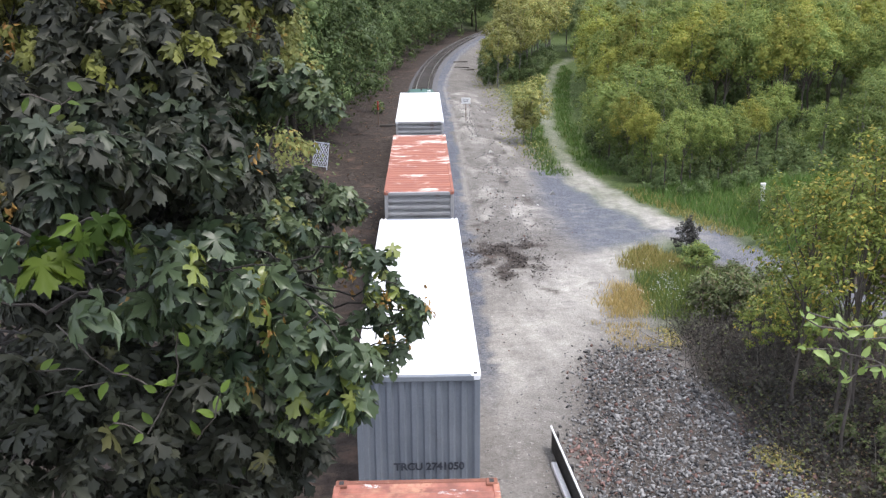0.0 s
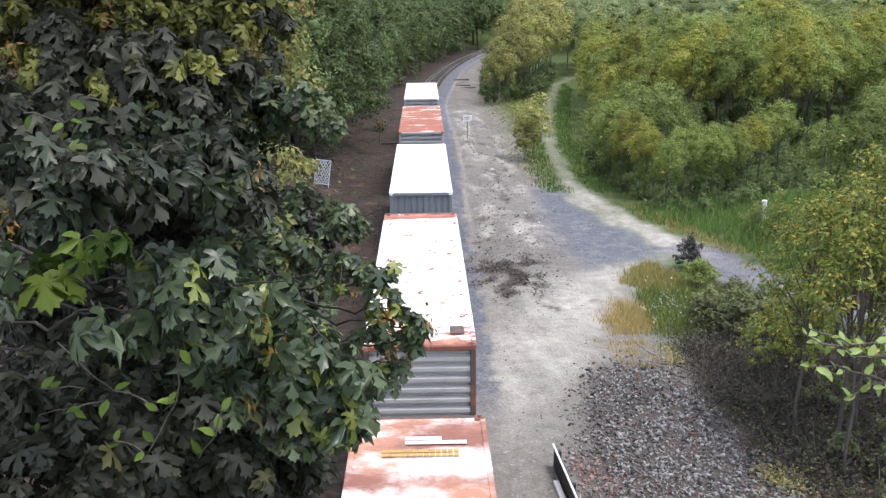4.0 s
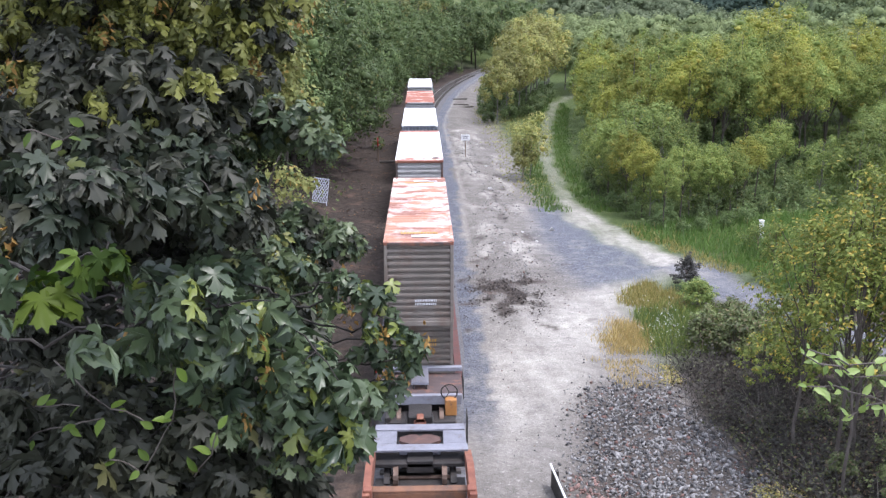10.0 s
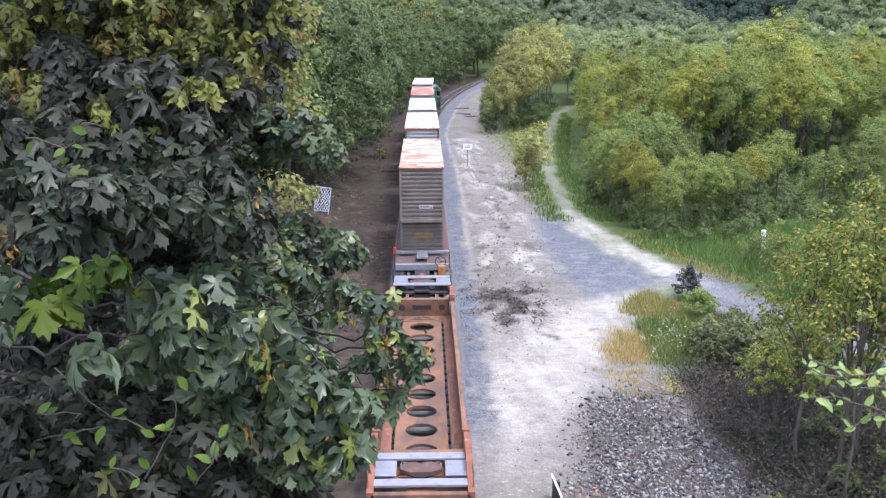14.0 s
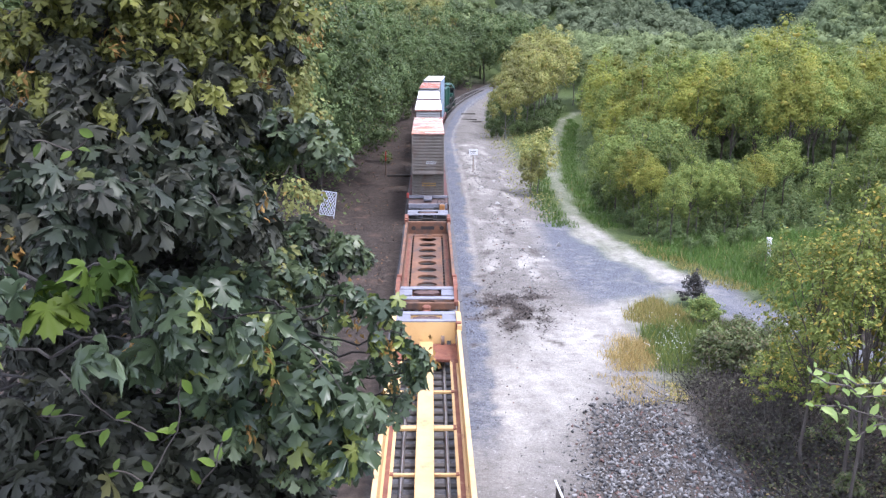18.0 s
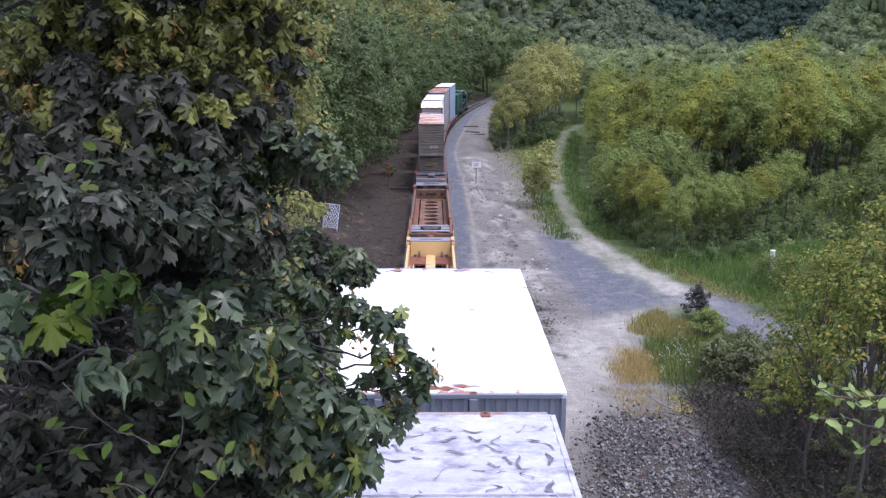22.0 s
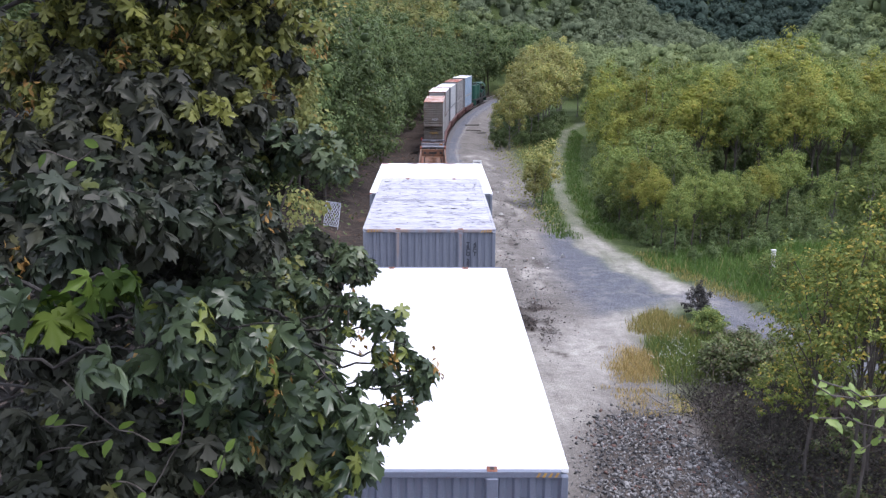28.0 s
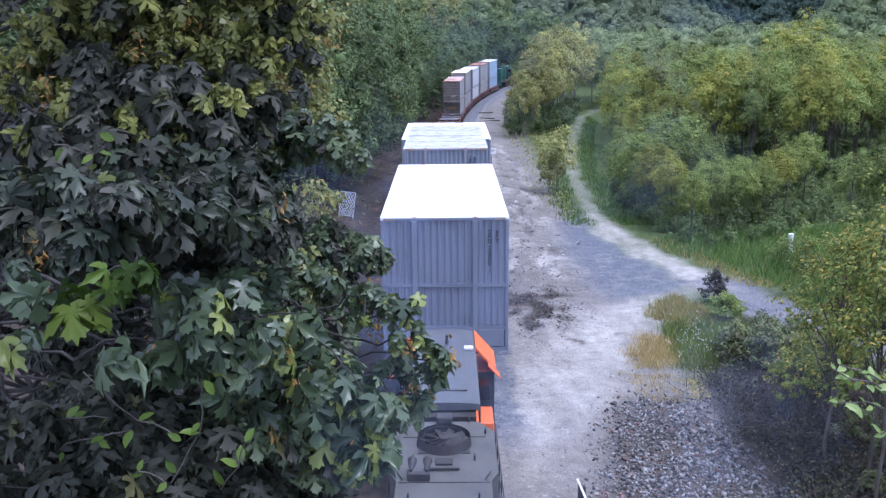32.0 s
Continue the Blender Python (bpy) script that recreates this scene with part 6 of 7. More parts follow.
    v, f = lay_leaves(p, e * 0.8 + np.array([0, 0, 0.4]) + g.normal(size=p.shape) * 0.3, g.normal(size=p.shape), leaf * g.uniform(0.7, 1.3, len(p)), SIMPLE * np.array([1.6, 1, 1]), SIMPLE_F)
    v, f = with_cores(v, f, c.reshape(-1, 3), size.ravel() * 0.66, 0.95, g)
    v, f = with_cores(v, f, base + np.concatenate([np.zeros((len(base), 2)), high * 0.7], 1), rad.ravel() * 0.7, 1.5, g)
    tagged(raw_mesh(name, v, f, material, smooth=True), label, "woods", kind="stuff")


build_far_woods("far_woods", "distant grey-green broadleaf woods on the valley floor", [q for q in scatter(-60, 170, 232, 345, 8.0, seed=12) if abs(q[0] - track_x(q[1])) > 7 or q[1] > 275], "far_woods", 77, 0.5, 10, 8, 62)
build_far_woods("far_woods", "distant hillside of rounded grey-green trees", scatter(-60, 190, 345, 520, 8.4, seed=14) + scatter(-60, 120, 520, 640, 9.5, seed=17), "hill_woods_haze", 78, 0.7, 11, 7, 46, 1.12)
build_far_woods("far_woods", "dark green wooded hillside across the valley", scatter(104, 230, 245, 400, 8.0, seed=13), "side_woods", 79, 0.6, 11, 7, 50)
build_far_woods("far_woods", "far forested ridge, its blue-green tinted with painted haze", scatter(130, 500, 660, 1010, 13, seed=15), "ridge_woods_haze", 80, 1.5, 14, 5, 36, 2.1)


def build_undergrowth(name, label, spots, material, leaf, per, spread, tall, seed, category="shrubs"):
    g = np.random.default_rng(seed)
    c = np.array([(x, y, ground_z(x, y)) for x, y in spots])
    p = np.repeat(c, per, 0) + g.normal(size=(len(c) * per, 3)) * np.array([spread, spread, 0])
    p[:, 2] += np.abs(g.normal(size=len(p))) * tall
    v, f = lay_leaves(p, g.normal(size=p.shape) * 0.5 + np.array([0, 0, 0.8]), g.normal(size=p.shape) + np.array([0, 0, -0.2]), leaf * g.uniform(0.6, 1.4, len(p)), SIMPLE, SIMPLE_F)
    return tagged(raw_mesh(name, v, f, material), label, category, kind="stuff")


build_undergrowth("undergrowth", "dark low undergrowth beneath the trees on the bank", [q for q in scatter(-30, -5.5, 36, 210, 2.4, seed=21) if q[0] - track_x(q[1]) < -7.4], "woods_dark", 0.3, 26, 0.9, 0.55, 22)
# dark leaves here paint the shaded foot of the stand
build_undergrowth("undergrowth", "brush under the alders, dark-toned for the stand's shaded foot", [q for q in scatter(13.5, 60, 61, 120, 1.9, seed=23) if trail_gap(*q) > 3.0 and q[1] > 62 + 0.35 * (q[0] - 16) and q[0] > 14], "woods_dark", 0.25, 30, 0.8, 0.5, 24)
build_undergrowth("undergrowth", "low weeds on the bank between line and trail", [q for q in scatter(8.5, 20, 74, 150, 1.7, seed=25) if trail_gap(*q) > 1.6 and 6.2 + 0.6 * math.sin(q[1] * 0.3) < q[0] - track_x(q[1]) and q[0] < 9 + (q[1] - 60) * 0.1], "woods_yellow", 0.2, 26, 0.6, 0.35, 26)


def build_grass(name, label, spots, material, per, spread, tall, seed, wide=0.03):
    """Upright blades in tufts."""
    g = np.random.default_rng(seed)
    c = np.array([(x, y, ground_z(x, y) - 0.02) for x, y in spots])
    p = np.repeat(c, per, 0) + g.normal(size=(len(c) * per, 3)) * np.array([spread, spread, 0])
    a = g.uniform(0, 6.283, len(p))
    h = tall * g.uniform(0.4, 1.2, len(p))
    side = np.stack([np.cos(a), np.sin(a), np.zeros(len(p))], 1) * wide
    lean = np.stack([g.normal(size=len(p)) * 0.3, g.normal(size=len(p)) * 0.3, np.ones(len(p))], 1) * h[:, None]
    v = np.stack([p - side, p + side, p + lean * 0.6 + side * 0.6, p + lean], 1).reshape(-1, 3)
    k = np.arange(len(p))[:, None] * 4
    f = np.concatenate([k + np.array([[0, 1, 2]]), k + np.array([[0, 2, 3]])], 0)
    return tagged(raw_mesh(name, v, f, material), label, "grass", kind="stuff")


M["grass_olive"] = leafy("grass_olive", (0.20, 0.19, 0.06), (0.36, 0.33, 0.11), (0.42, 0.33, 0.14), 0.2, 0.55, 0.25)
build_grass("grass", "tall fresh green grass beyond the trail", [q for q in scatter(12.5, 46, 45, 100, 0.75, seed=31) if trail_gap(*q) > (1.5 if q[1] > 57 else 2.6) and q[0] > 14.2 - (q[1] - 60) * 0.03 and (q[1] > 56 or q[0] > 17.5 + 0.45 * (50 - q[1])) and q[1] < 64 + 0.35 * (q[0] - 16)], "grass_green", 22, 0.42, 0.6, 32, 0.035)
build_grass("grass", "green grass verge along the trail", [q for q in scatter(8.8, 24, 70, 165, 0.8, seed=33) if 1.05 < trail_gap(*q) < 2.8], "grass_green", 18, 0.3, 0.45, 34, 0.035)
build_grass("grass", "olive grass fringing the gravel fork", [q for q in scatter(12.4, 19, 51, 64, 0.5, seed=43) if 1.2 < trail_gap(*q) < 2.6 and q[0] > 14.2 - (q[1] - 60) * 0.03], "grass_olive", 16, 0.3, 0.3, 44, 0.03)
build_grass("dry_grass", "dry straw-yellow grass at the roadside", [q for q in scatter(8.0, 11.0, 37.6, 42.8, 0.3, seed=35) if ((q[0] - 9.35 - 0.16 * (q[1] - 40)) / 1.15) ** 2 + ((q[1] - 40.2) / 2.5) ** 2 + 0.9 * noise.noise((q[0] * 1.2, q[1] * 0.9, 2)) < 0.85], "grass_dry", 40, 0.32, 0.3, 36, 0.016)
build_grass("dry_grass", "sparse dry grass among the stones", [q for q in scatter(7.4, 9.6, 34.4, 37.6, 0.36, seed=37) if rnd.random() < 0.55 and q[0] > 7.4 + 0.2 * (37 - q[1])], "grass_dry", 22, 0.16, 0.22, 38, 0.018)
build_grass("grass", "olive-yellow grass tuft beside the road corner", [q for q in scatter(10.4, 13.6, 43.4, 48.6, 0.34, seed=45) if ((q[0] - 12.0) / 1.45) ** 2 + ((q[1] - 46.0) / 2.4) ** 2 + 0.9 * noise.noise((q[0] * 1.2, q[1] * 0.9, 5)) < 0.9], "grass_olive", 34, 0.22, 0.42, 46, 0.022)
build_grass("grass", "rough green weeds beside the brush", [q for q in scatter(10.3, 15.2, 38.2, 44.5, 0.42, seed=39) if q[0] > 10.2 + 0.1 * (q[1] - 38)], "woods_bright", 26, 0.25, 0.55, 40, 0.03)
build_undergrowth("flowers", "small white wild flowers in the weeds", [(rnd.gauss(11.4, 0.55), rnd.gauss(41.6, 1.5)) for _ in range(60)], "flower_white", 0.075, 6, 0.22, 0.35, 41, "flowers")
build_undergrowth("undergrowth", "sparse olive weeds on the brushy bank", [q for q in scatter(10.8, 17, 20, 31, 0.8, seed=57)], "weeds", 0.13, 30, 0.35, 0.16, 58)
build_undergrowth("undergrowth", "low yellow-green weeds at the edge of the loose rock", [(rnd.gauss(11.0, 0.4), rnd.gauss(25.4, 0.6)) for _ in range(22)] + [(rnd.gauss(10.6, 0.3), rnd.gauss(22.6, 0.5)) for _ in range(14)] + [(rnd.gauss(9.9, 0.3), rnd.gauss(35.4, 0.7)) for _ in range(14)], "grass_olive", 0.1, 30, 0.2, 0.1, 59)


# bushes and saplings on the near side of the road
def make_bush(label, x, y, r, h, material, seed, leaf=0.12, clusters=60, per=40, spread=0.2):
    b = make_tree("bush", label, "bush", seed, h, r, 0.05, material, clusters, per, leaf, 0.03, "twig", spread=spread, apart=True)
    put_base(b, x, y)
    return b


M["bush_dark"] = leafy("bush_dark", (0.03, 0.03, 0.028), (0.07, 0.07, 0.06), None, 0, 0.6, 0.15)
M["bramble"] = leafy("bramble", (0.06, 0.085, 0.03), (0.19, 0.235, 0.085), (0.2, 0.17, 0.09), 0.15, 0.45, 0.25, patch=1.2)
make_bush("small dark brown-leaved bush at the road corner", 14.2, 47.7, 0.8, 1.7, "bush_dark", 81, 0.1, 90, 40)
make_bush("round bright green bush beside the road", 14.0, 44.6, 1.05, 1.5, "woods_bright", 82, 0.12, 90, 40)
for k, (x, y, r, h) in enumerate(((12.4, 38.6, 1.0, 1.5), (13.6, 38.4, 1.2, 2.0), (14.8, 38.0, 1.3, 2.2), (13.3, 37.2, 0.9, 1.7), (14.6, 36.6, 1.1, 2.1), (15.6, 36.2, 1.3, 2.3), (15.4, 34.4, 1.0, 2.0), (16.0, 34.0, 1.3, 2.4), (13.2, 40.6, 0.9, 1.3), (14.6, 40.4, 1.1, 1.6), (15.8, 39.6, 1.0, 1.7), (15.0, 42.2, 0.8, 1.2), (16.8, 31.8, 1.3, 2.2), (17.4, 33.6, 1.3, 2.2))):
    make_bush("dense dark green bramble bush on the road bank" if y < 38 else "leafy mid-green bramble bush beside the road", x, y, r, h, "bramble", 90 + k, 0.13, 70, 26)


def bare_twigs(name, label, x, y, n, h, seed, leaf=0):
    g = random.Random(seed)
    bm = bmesh.new()
    for _ in range(n):
        a = (g.gauss(0, 0.5), g.gauss(0, 0.5), -0.1)
        b = (a[0] + g.gauss(0, 0.9), a[1] + g.gauss(0, 0.9), h * g.uniform(0.2, 1.15))
        limb(bm, a, b, 0.016, 0.005, 0.0, 3, 4)
    o = part(name, bm, "twig_grey" if seed % 3 else "twig_pale")
    tagged(o, label, "twigs", kind="stuff")
    o.location = (x, y, ground_z(x, y))


M["twig_grey"] = surface("twig_grey", (0.036, 0.032, 0.029), (0.07, 0.063, 0.057), 8, 0.9)
M["twig_pale"] = surface("twig_pale", (0.10, 0.09, 0.078), (0.16, 0.145, 0.125), 8, 0.9)
# near-black leaf tone also covers the shade inside the brush
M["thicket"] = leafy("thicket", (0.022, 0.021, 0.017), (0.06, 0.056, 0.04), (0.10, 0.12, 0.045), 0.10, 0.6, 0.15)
for k, (x, y) in enumerate([q for q in scatter(10, 15, 29, 38, 1.15, seed=61) if inside(*q, THICKET)]):
    bare_twigs("dead_brush", "grey leafless brush on the bank", x, y, 26, 1.25, 140 + k)
for k, (x, y) in enumerate(((11.2, 29.0), (11.6, 27.4), (12.2, 26.0), (12.6, 24.4), (12.9, 27.8), (13.2, 23.6), (12.0, 28.6), (14.0, 26.2), (14.6, 29.6))):
    bare_twigs("dead_brush", "sparse grey leafless brush under the saplings", x, y, 18, 1.1, 190 + k)
build_undergrowth("undergrowth", "dark withered leaves in the dead brush, inner shade in their tone", [q for q in scatter(10, 15, 29, 38, 0.5, seed=62) if inside(*q, THICKET)], "thicket", 0.12, 34, 0.35, 0.5, 63)

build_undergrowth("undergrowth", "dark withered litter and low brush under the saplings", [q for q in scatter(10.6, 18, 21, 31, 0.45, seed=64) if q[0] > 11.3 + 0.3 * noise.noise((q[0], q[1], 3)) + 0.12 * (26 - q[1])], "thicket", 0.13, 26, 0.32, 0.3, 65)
for k, (x, y, r, h) in enumerate(((13.6, 23.4, 0.7, 1.1), (14.4, 25.2, 0.9, 1.5), (13.4, 26.8, 0.6, 0.9), (15.6, 27.4, 1.0, 1.6), (14.6, 30.4, 0.9, 1.5))):
    make_bush("low dark green bramble under the saplings", x, y, r, h, "bramble", 200 + k, 0.12, 46, 24)

M["alder_leaf"] = leafy("alder_leaf", (0.058, 0.085, 0.022), (0.195, 0.235, 0.056), (0.36, 0.29, 0.065), 0.12, 0.5, 0.34, patch=1.5, specular=0.12)
alders = [make_tree("alder_sapling", "slender alder with dark stem and small olive-green leaves", "tree", 110 + k, 10.2, 2.5, 3.4, "alder_leaf", 110, 22, 0.165, 0.075, "bark", group="saplings on the bank", shape=(OVAL, OVAL_F), apart=True, spread=0.15) for k in range(3)]
grove(alders, [(13.4, 27.2, 0.96), (12.7, 28.8, 0.9), (13.0, 25.7, 0.84), (14.7, 28.6, 1.0), (15.4, 26.6, 1.02), (16.2, 30.0, 0.98), (17.4, 28.2, 1.0), (15.2, 24.6, 0.9), (17.8, 32.4, 0.9)])
small_alders = [make_tree("alder_sapling", "young olive-green alder sapling beyond the road", "tree", 120 + k, 5.6, 1.7, 0.8, "alder_leaf", 60, 30, 0.17, 0.04, "bark", group="saplings by the road", shape=(OVAL, OVAL_F), spread=0.2, apart=True) for k in range(2)]
grove(small_alders, [(19.4, 49.0, 0.6), (21.0, 47.4, 0.75), (22.6, 45.0, 0.85), (23.4, 48.6, 0.85), (24.6, 44.0, 1.0), (16.6, 37.4, 0.7), (17.4, 39.0, 0.55), (12.9, 32.6, 0.6), (14.4, 33.4, 0.7), (15.4, 34.8, 0.85), (25.0, 51.0, 1.1), (24.0, 40.6, 1.0)])
# brush behind them, across the far side of the road
make_bush("pale green brush at the meadow edge", 20.5, 54.5, 1.6, 2.0, "woods_bright", 131)
make_bush("pale green brush at the meadow edge", 24.0, 54.0, 1.9, 2.4, "woods_bright", 132)


# ---- the big maple beside the bridge ----
# the unseen crown above z 16 is added to shade the boughs below
BOUGHS = [  # middle and size of each leafy bough, its kind, the length of its leaves
    (-0.82, 2.9, 13.27, 0.04, 5, 0.1), (-1.04, 2.9, 13.13, 0.06, 5, 0.12), (-0.95, 3, 12.98, 0.05, 6, 0.12), (-1.25, 3, 13.2, 0.05, 6, 0.11), (-1.3, 3.1, 12.97, 0.05, 6, 0.11), (-1.1, 4.5, 12.66, 0.24, 0, 0.15), (-0.85, 4.4, 12.6, 0.24, 0, 0.15), (-1.28, 4.6, 12.46, 0.2, 0, 0.15),
    (-1, 4.5, 12.36, 0.2, 0, 0.15), (-0.79, 4.6, 12.44, 0.18, 0, 0.15), (-0.69, 4.8, 12.24, 0.22, 0, 0.15), (-0.41, 4.7, 12.25, 0.22, 0, 0.15),
    (-0.29, 4.8, 12.04, 0.17, 0, 0.15), (-0.32, 4.7, 11.79, 0.13, 0, 0.15), (-0.62, 4.9, 11.94, 0.2, 0, 0.15), (-0.42, 4.8, 11.91, 0.15, 0, 0.15),
    (-0.33, 5.3, 12.45, 0.14, 0, 0.1), (-0.16, 5.3, 12.36, 0.15, 0, 0.1), (0.01, 5.2, 12.25, 0.12, 0, 0.1), (0.12, 5.2, 12.14, 0.07, 0, 0.1),
    (-0.15, 5.5, 11.93, 0.16, 0, 0.1), (-0.02, 5.4, 11.78, 0.12, 0, 0.1), (-0.23, 5.6, 11.62, 0.14, 0, 0.1), (0.04, 5.3, 11.98, 0.09, 0, 0.1),
    (-0.89, 7.5, 12.38, 0.2, 1, 0.11), (-0.53, 7.4, 12.26, 0.15, 1, 0.11), (-1, 7.6, 12.24, 0.3, 1, 0.11), (-0.41, 7.4, 12.19, 0.1, 1, 0.11),
    (-0.82, 7.6, 12.12, 0.24, 1, 0.11), (-1, 7, 13.29, 0.26, 1, 0.11), (-0.72, 6.8, 13.23, 0.2, 1, 0.11), (-0.55, 6.7, 13.13, 0.1, 1, 0.11),
    (-1.17, 7, 13.12, 0.26, 1, 0.11), (-1.35, 7.1, 13.26, 0.25, 1, 0.11), (-1.38, 3.6, 13.24, 0.18, 4, 0.125), (-1.16, 3.8, 13.36, 0.2, 4, 0.125),
    (-1.29, 3.7, 13.36, 0.18, 4, 0.125), (-1.08, 4.2, 13.24, 0.24, 4, 0.125), (-0.97, 4.6, 13.23, 0.26, 4, 0.125),
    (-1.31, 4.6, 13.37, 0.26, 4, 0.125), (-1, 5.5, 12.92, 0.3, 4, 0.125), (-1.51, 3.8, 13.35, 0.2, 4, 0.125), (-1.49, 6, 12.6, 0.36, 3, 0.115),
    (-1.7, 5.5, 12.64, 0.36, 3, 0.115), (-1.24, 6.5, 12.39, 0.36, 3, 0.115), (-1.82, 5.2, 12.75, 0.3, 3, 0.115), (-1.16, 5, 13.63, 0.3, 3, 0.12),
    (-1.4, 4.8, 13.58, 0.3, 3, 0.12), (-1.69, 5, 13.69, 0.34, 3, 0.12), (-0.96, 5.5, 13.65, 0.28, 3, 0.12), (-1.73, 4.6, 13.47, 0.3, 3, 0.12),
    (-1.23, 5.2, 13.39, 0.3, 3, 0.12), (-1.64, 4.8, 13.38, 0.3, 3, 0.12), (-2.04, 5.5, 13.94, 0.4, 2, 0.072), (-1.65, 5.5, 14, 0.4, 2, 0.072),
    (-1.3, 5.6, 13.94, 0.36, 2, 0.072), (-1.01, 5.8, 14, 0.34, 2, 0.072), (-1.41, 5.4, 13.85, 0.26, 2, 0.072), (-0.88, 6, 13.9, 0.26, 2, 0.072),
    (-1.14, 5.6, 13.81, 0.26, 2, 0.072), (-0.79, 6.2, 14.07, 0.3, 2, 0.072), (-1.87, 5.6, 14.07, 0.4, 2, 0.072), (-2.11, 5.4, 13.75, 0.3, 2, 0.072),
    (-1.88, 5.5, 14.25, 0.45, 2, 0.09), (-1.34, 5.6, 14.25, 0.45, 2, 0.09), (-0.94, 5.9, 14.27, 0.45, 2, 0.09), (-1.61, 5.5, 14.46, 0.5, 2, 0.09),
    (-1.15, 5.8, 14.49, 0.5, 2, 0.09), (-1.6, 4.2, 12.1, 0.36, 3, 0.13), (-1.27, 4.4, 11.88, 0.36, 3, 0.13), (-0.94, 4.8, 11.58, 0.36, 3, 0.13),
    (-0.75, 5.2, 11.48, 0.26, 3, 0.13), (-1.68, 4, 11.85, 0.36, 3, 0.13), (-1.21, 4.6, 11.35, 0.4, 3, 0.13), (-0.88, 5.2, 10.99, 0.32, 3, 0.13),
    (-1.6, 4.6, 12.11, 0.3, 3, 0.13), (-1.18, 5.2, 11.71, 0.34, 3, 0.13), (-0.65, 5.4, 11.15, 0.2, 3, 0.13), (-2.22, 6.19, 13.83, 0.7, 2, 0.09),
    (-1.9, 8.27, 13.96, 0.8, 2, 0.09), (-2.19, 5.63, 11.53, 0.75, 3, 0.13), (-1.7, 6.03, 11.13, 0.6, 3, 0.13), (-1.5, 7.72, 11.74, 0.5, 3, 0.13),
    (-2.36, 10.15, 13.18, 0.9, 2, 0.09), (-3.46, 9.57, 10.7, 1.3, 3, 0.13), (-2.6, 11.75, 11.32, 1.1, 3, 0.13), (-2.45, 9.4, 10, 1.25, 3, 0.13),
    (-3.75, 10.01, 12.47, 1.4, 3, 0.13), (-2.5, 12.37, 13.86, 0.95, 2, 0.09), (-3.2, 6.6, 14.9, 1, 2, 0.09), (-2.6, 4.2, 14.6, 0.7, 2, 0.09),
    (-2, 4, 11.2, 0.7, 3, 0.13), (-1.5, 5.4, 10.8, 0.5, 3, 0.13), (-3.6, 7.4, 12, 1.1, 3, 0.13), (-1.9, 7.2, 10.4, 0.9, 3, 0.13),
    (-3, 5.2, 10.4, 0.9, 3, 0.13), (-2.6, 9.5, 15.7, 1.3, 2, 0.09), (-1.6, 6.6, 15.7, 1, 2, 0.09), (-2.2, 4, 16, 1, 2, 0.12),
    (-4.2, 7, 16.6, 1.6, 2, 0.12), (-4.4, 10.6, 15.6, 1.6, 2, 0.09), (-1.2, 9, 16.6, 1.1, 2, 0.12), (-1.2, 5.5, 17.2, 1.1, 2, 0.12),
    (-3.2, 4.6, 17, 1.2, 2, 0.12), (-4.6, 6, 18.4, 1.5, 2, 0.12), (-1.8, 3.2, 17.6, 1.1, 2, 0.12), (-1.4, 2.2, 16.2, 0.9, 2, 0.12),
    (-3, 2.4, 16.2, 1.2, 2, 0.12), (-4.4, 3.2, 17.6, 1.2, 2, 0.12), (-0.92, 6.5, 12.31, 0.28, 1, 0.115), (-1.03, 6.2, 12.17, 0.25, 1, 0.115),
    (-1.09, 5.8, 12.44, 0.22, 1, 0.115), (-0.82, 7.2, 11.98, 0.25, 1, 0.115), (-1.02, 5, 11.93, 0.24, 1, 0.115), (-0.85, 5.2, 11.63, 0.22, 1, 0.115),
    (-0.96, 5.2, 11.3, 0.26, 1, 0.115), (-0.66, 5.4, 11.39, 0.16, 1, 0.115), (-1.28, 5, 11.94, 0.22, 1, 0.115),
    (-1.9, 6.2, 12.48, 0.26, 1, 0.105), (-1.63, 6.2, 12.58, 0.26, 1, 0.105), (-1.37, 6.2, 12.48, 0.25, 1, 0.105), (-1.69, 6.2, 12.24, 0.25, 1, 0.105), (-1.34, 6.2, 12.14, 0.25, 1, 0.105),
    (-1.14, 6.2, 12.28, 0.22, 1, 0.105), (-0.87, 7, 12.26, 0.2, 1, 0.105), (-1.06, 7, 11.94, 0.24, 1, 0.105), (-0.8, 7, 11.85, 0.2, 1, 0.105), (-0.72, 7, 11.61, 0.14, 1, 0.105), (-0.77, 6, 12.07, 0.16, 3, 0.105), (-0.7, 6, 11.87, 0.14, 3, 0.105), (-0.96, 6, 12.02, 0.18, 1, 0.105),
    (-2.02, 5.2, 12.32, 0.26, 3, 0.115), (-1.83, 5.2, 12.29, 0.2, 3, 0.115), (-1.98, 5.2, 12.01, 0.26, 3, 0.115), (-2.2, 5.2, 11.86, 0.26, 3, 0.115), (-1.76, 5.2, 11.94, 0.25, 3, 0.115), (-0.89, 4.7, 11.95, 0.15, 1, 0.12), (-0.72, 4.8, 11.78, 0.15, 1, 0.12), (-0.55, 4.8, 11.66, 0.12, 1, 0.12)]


def build_maple():
    tree = thing("maple_tree", "large bigleaf maple with broad lobed leaves and hanging seed keys", "tree")
    g = np.random.default_rng(5)
    bm = bmesh.new()
    fork = Vector((-5.2, 8.5, 9.0))
    limb(bm, (-6.2, 8.8, ground_z(-6.2, 8.8) - 0.5), fork, 0.34, 0.24, 0, 6, 12)
    limb(bm, fork, (-4.6, 8.2, 15.5), 0.22, 0.06, 0, 5, 9)
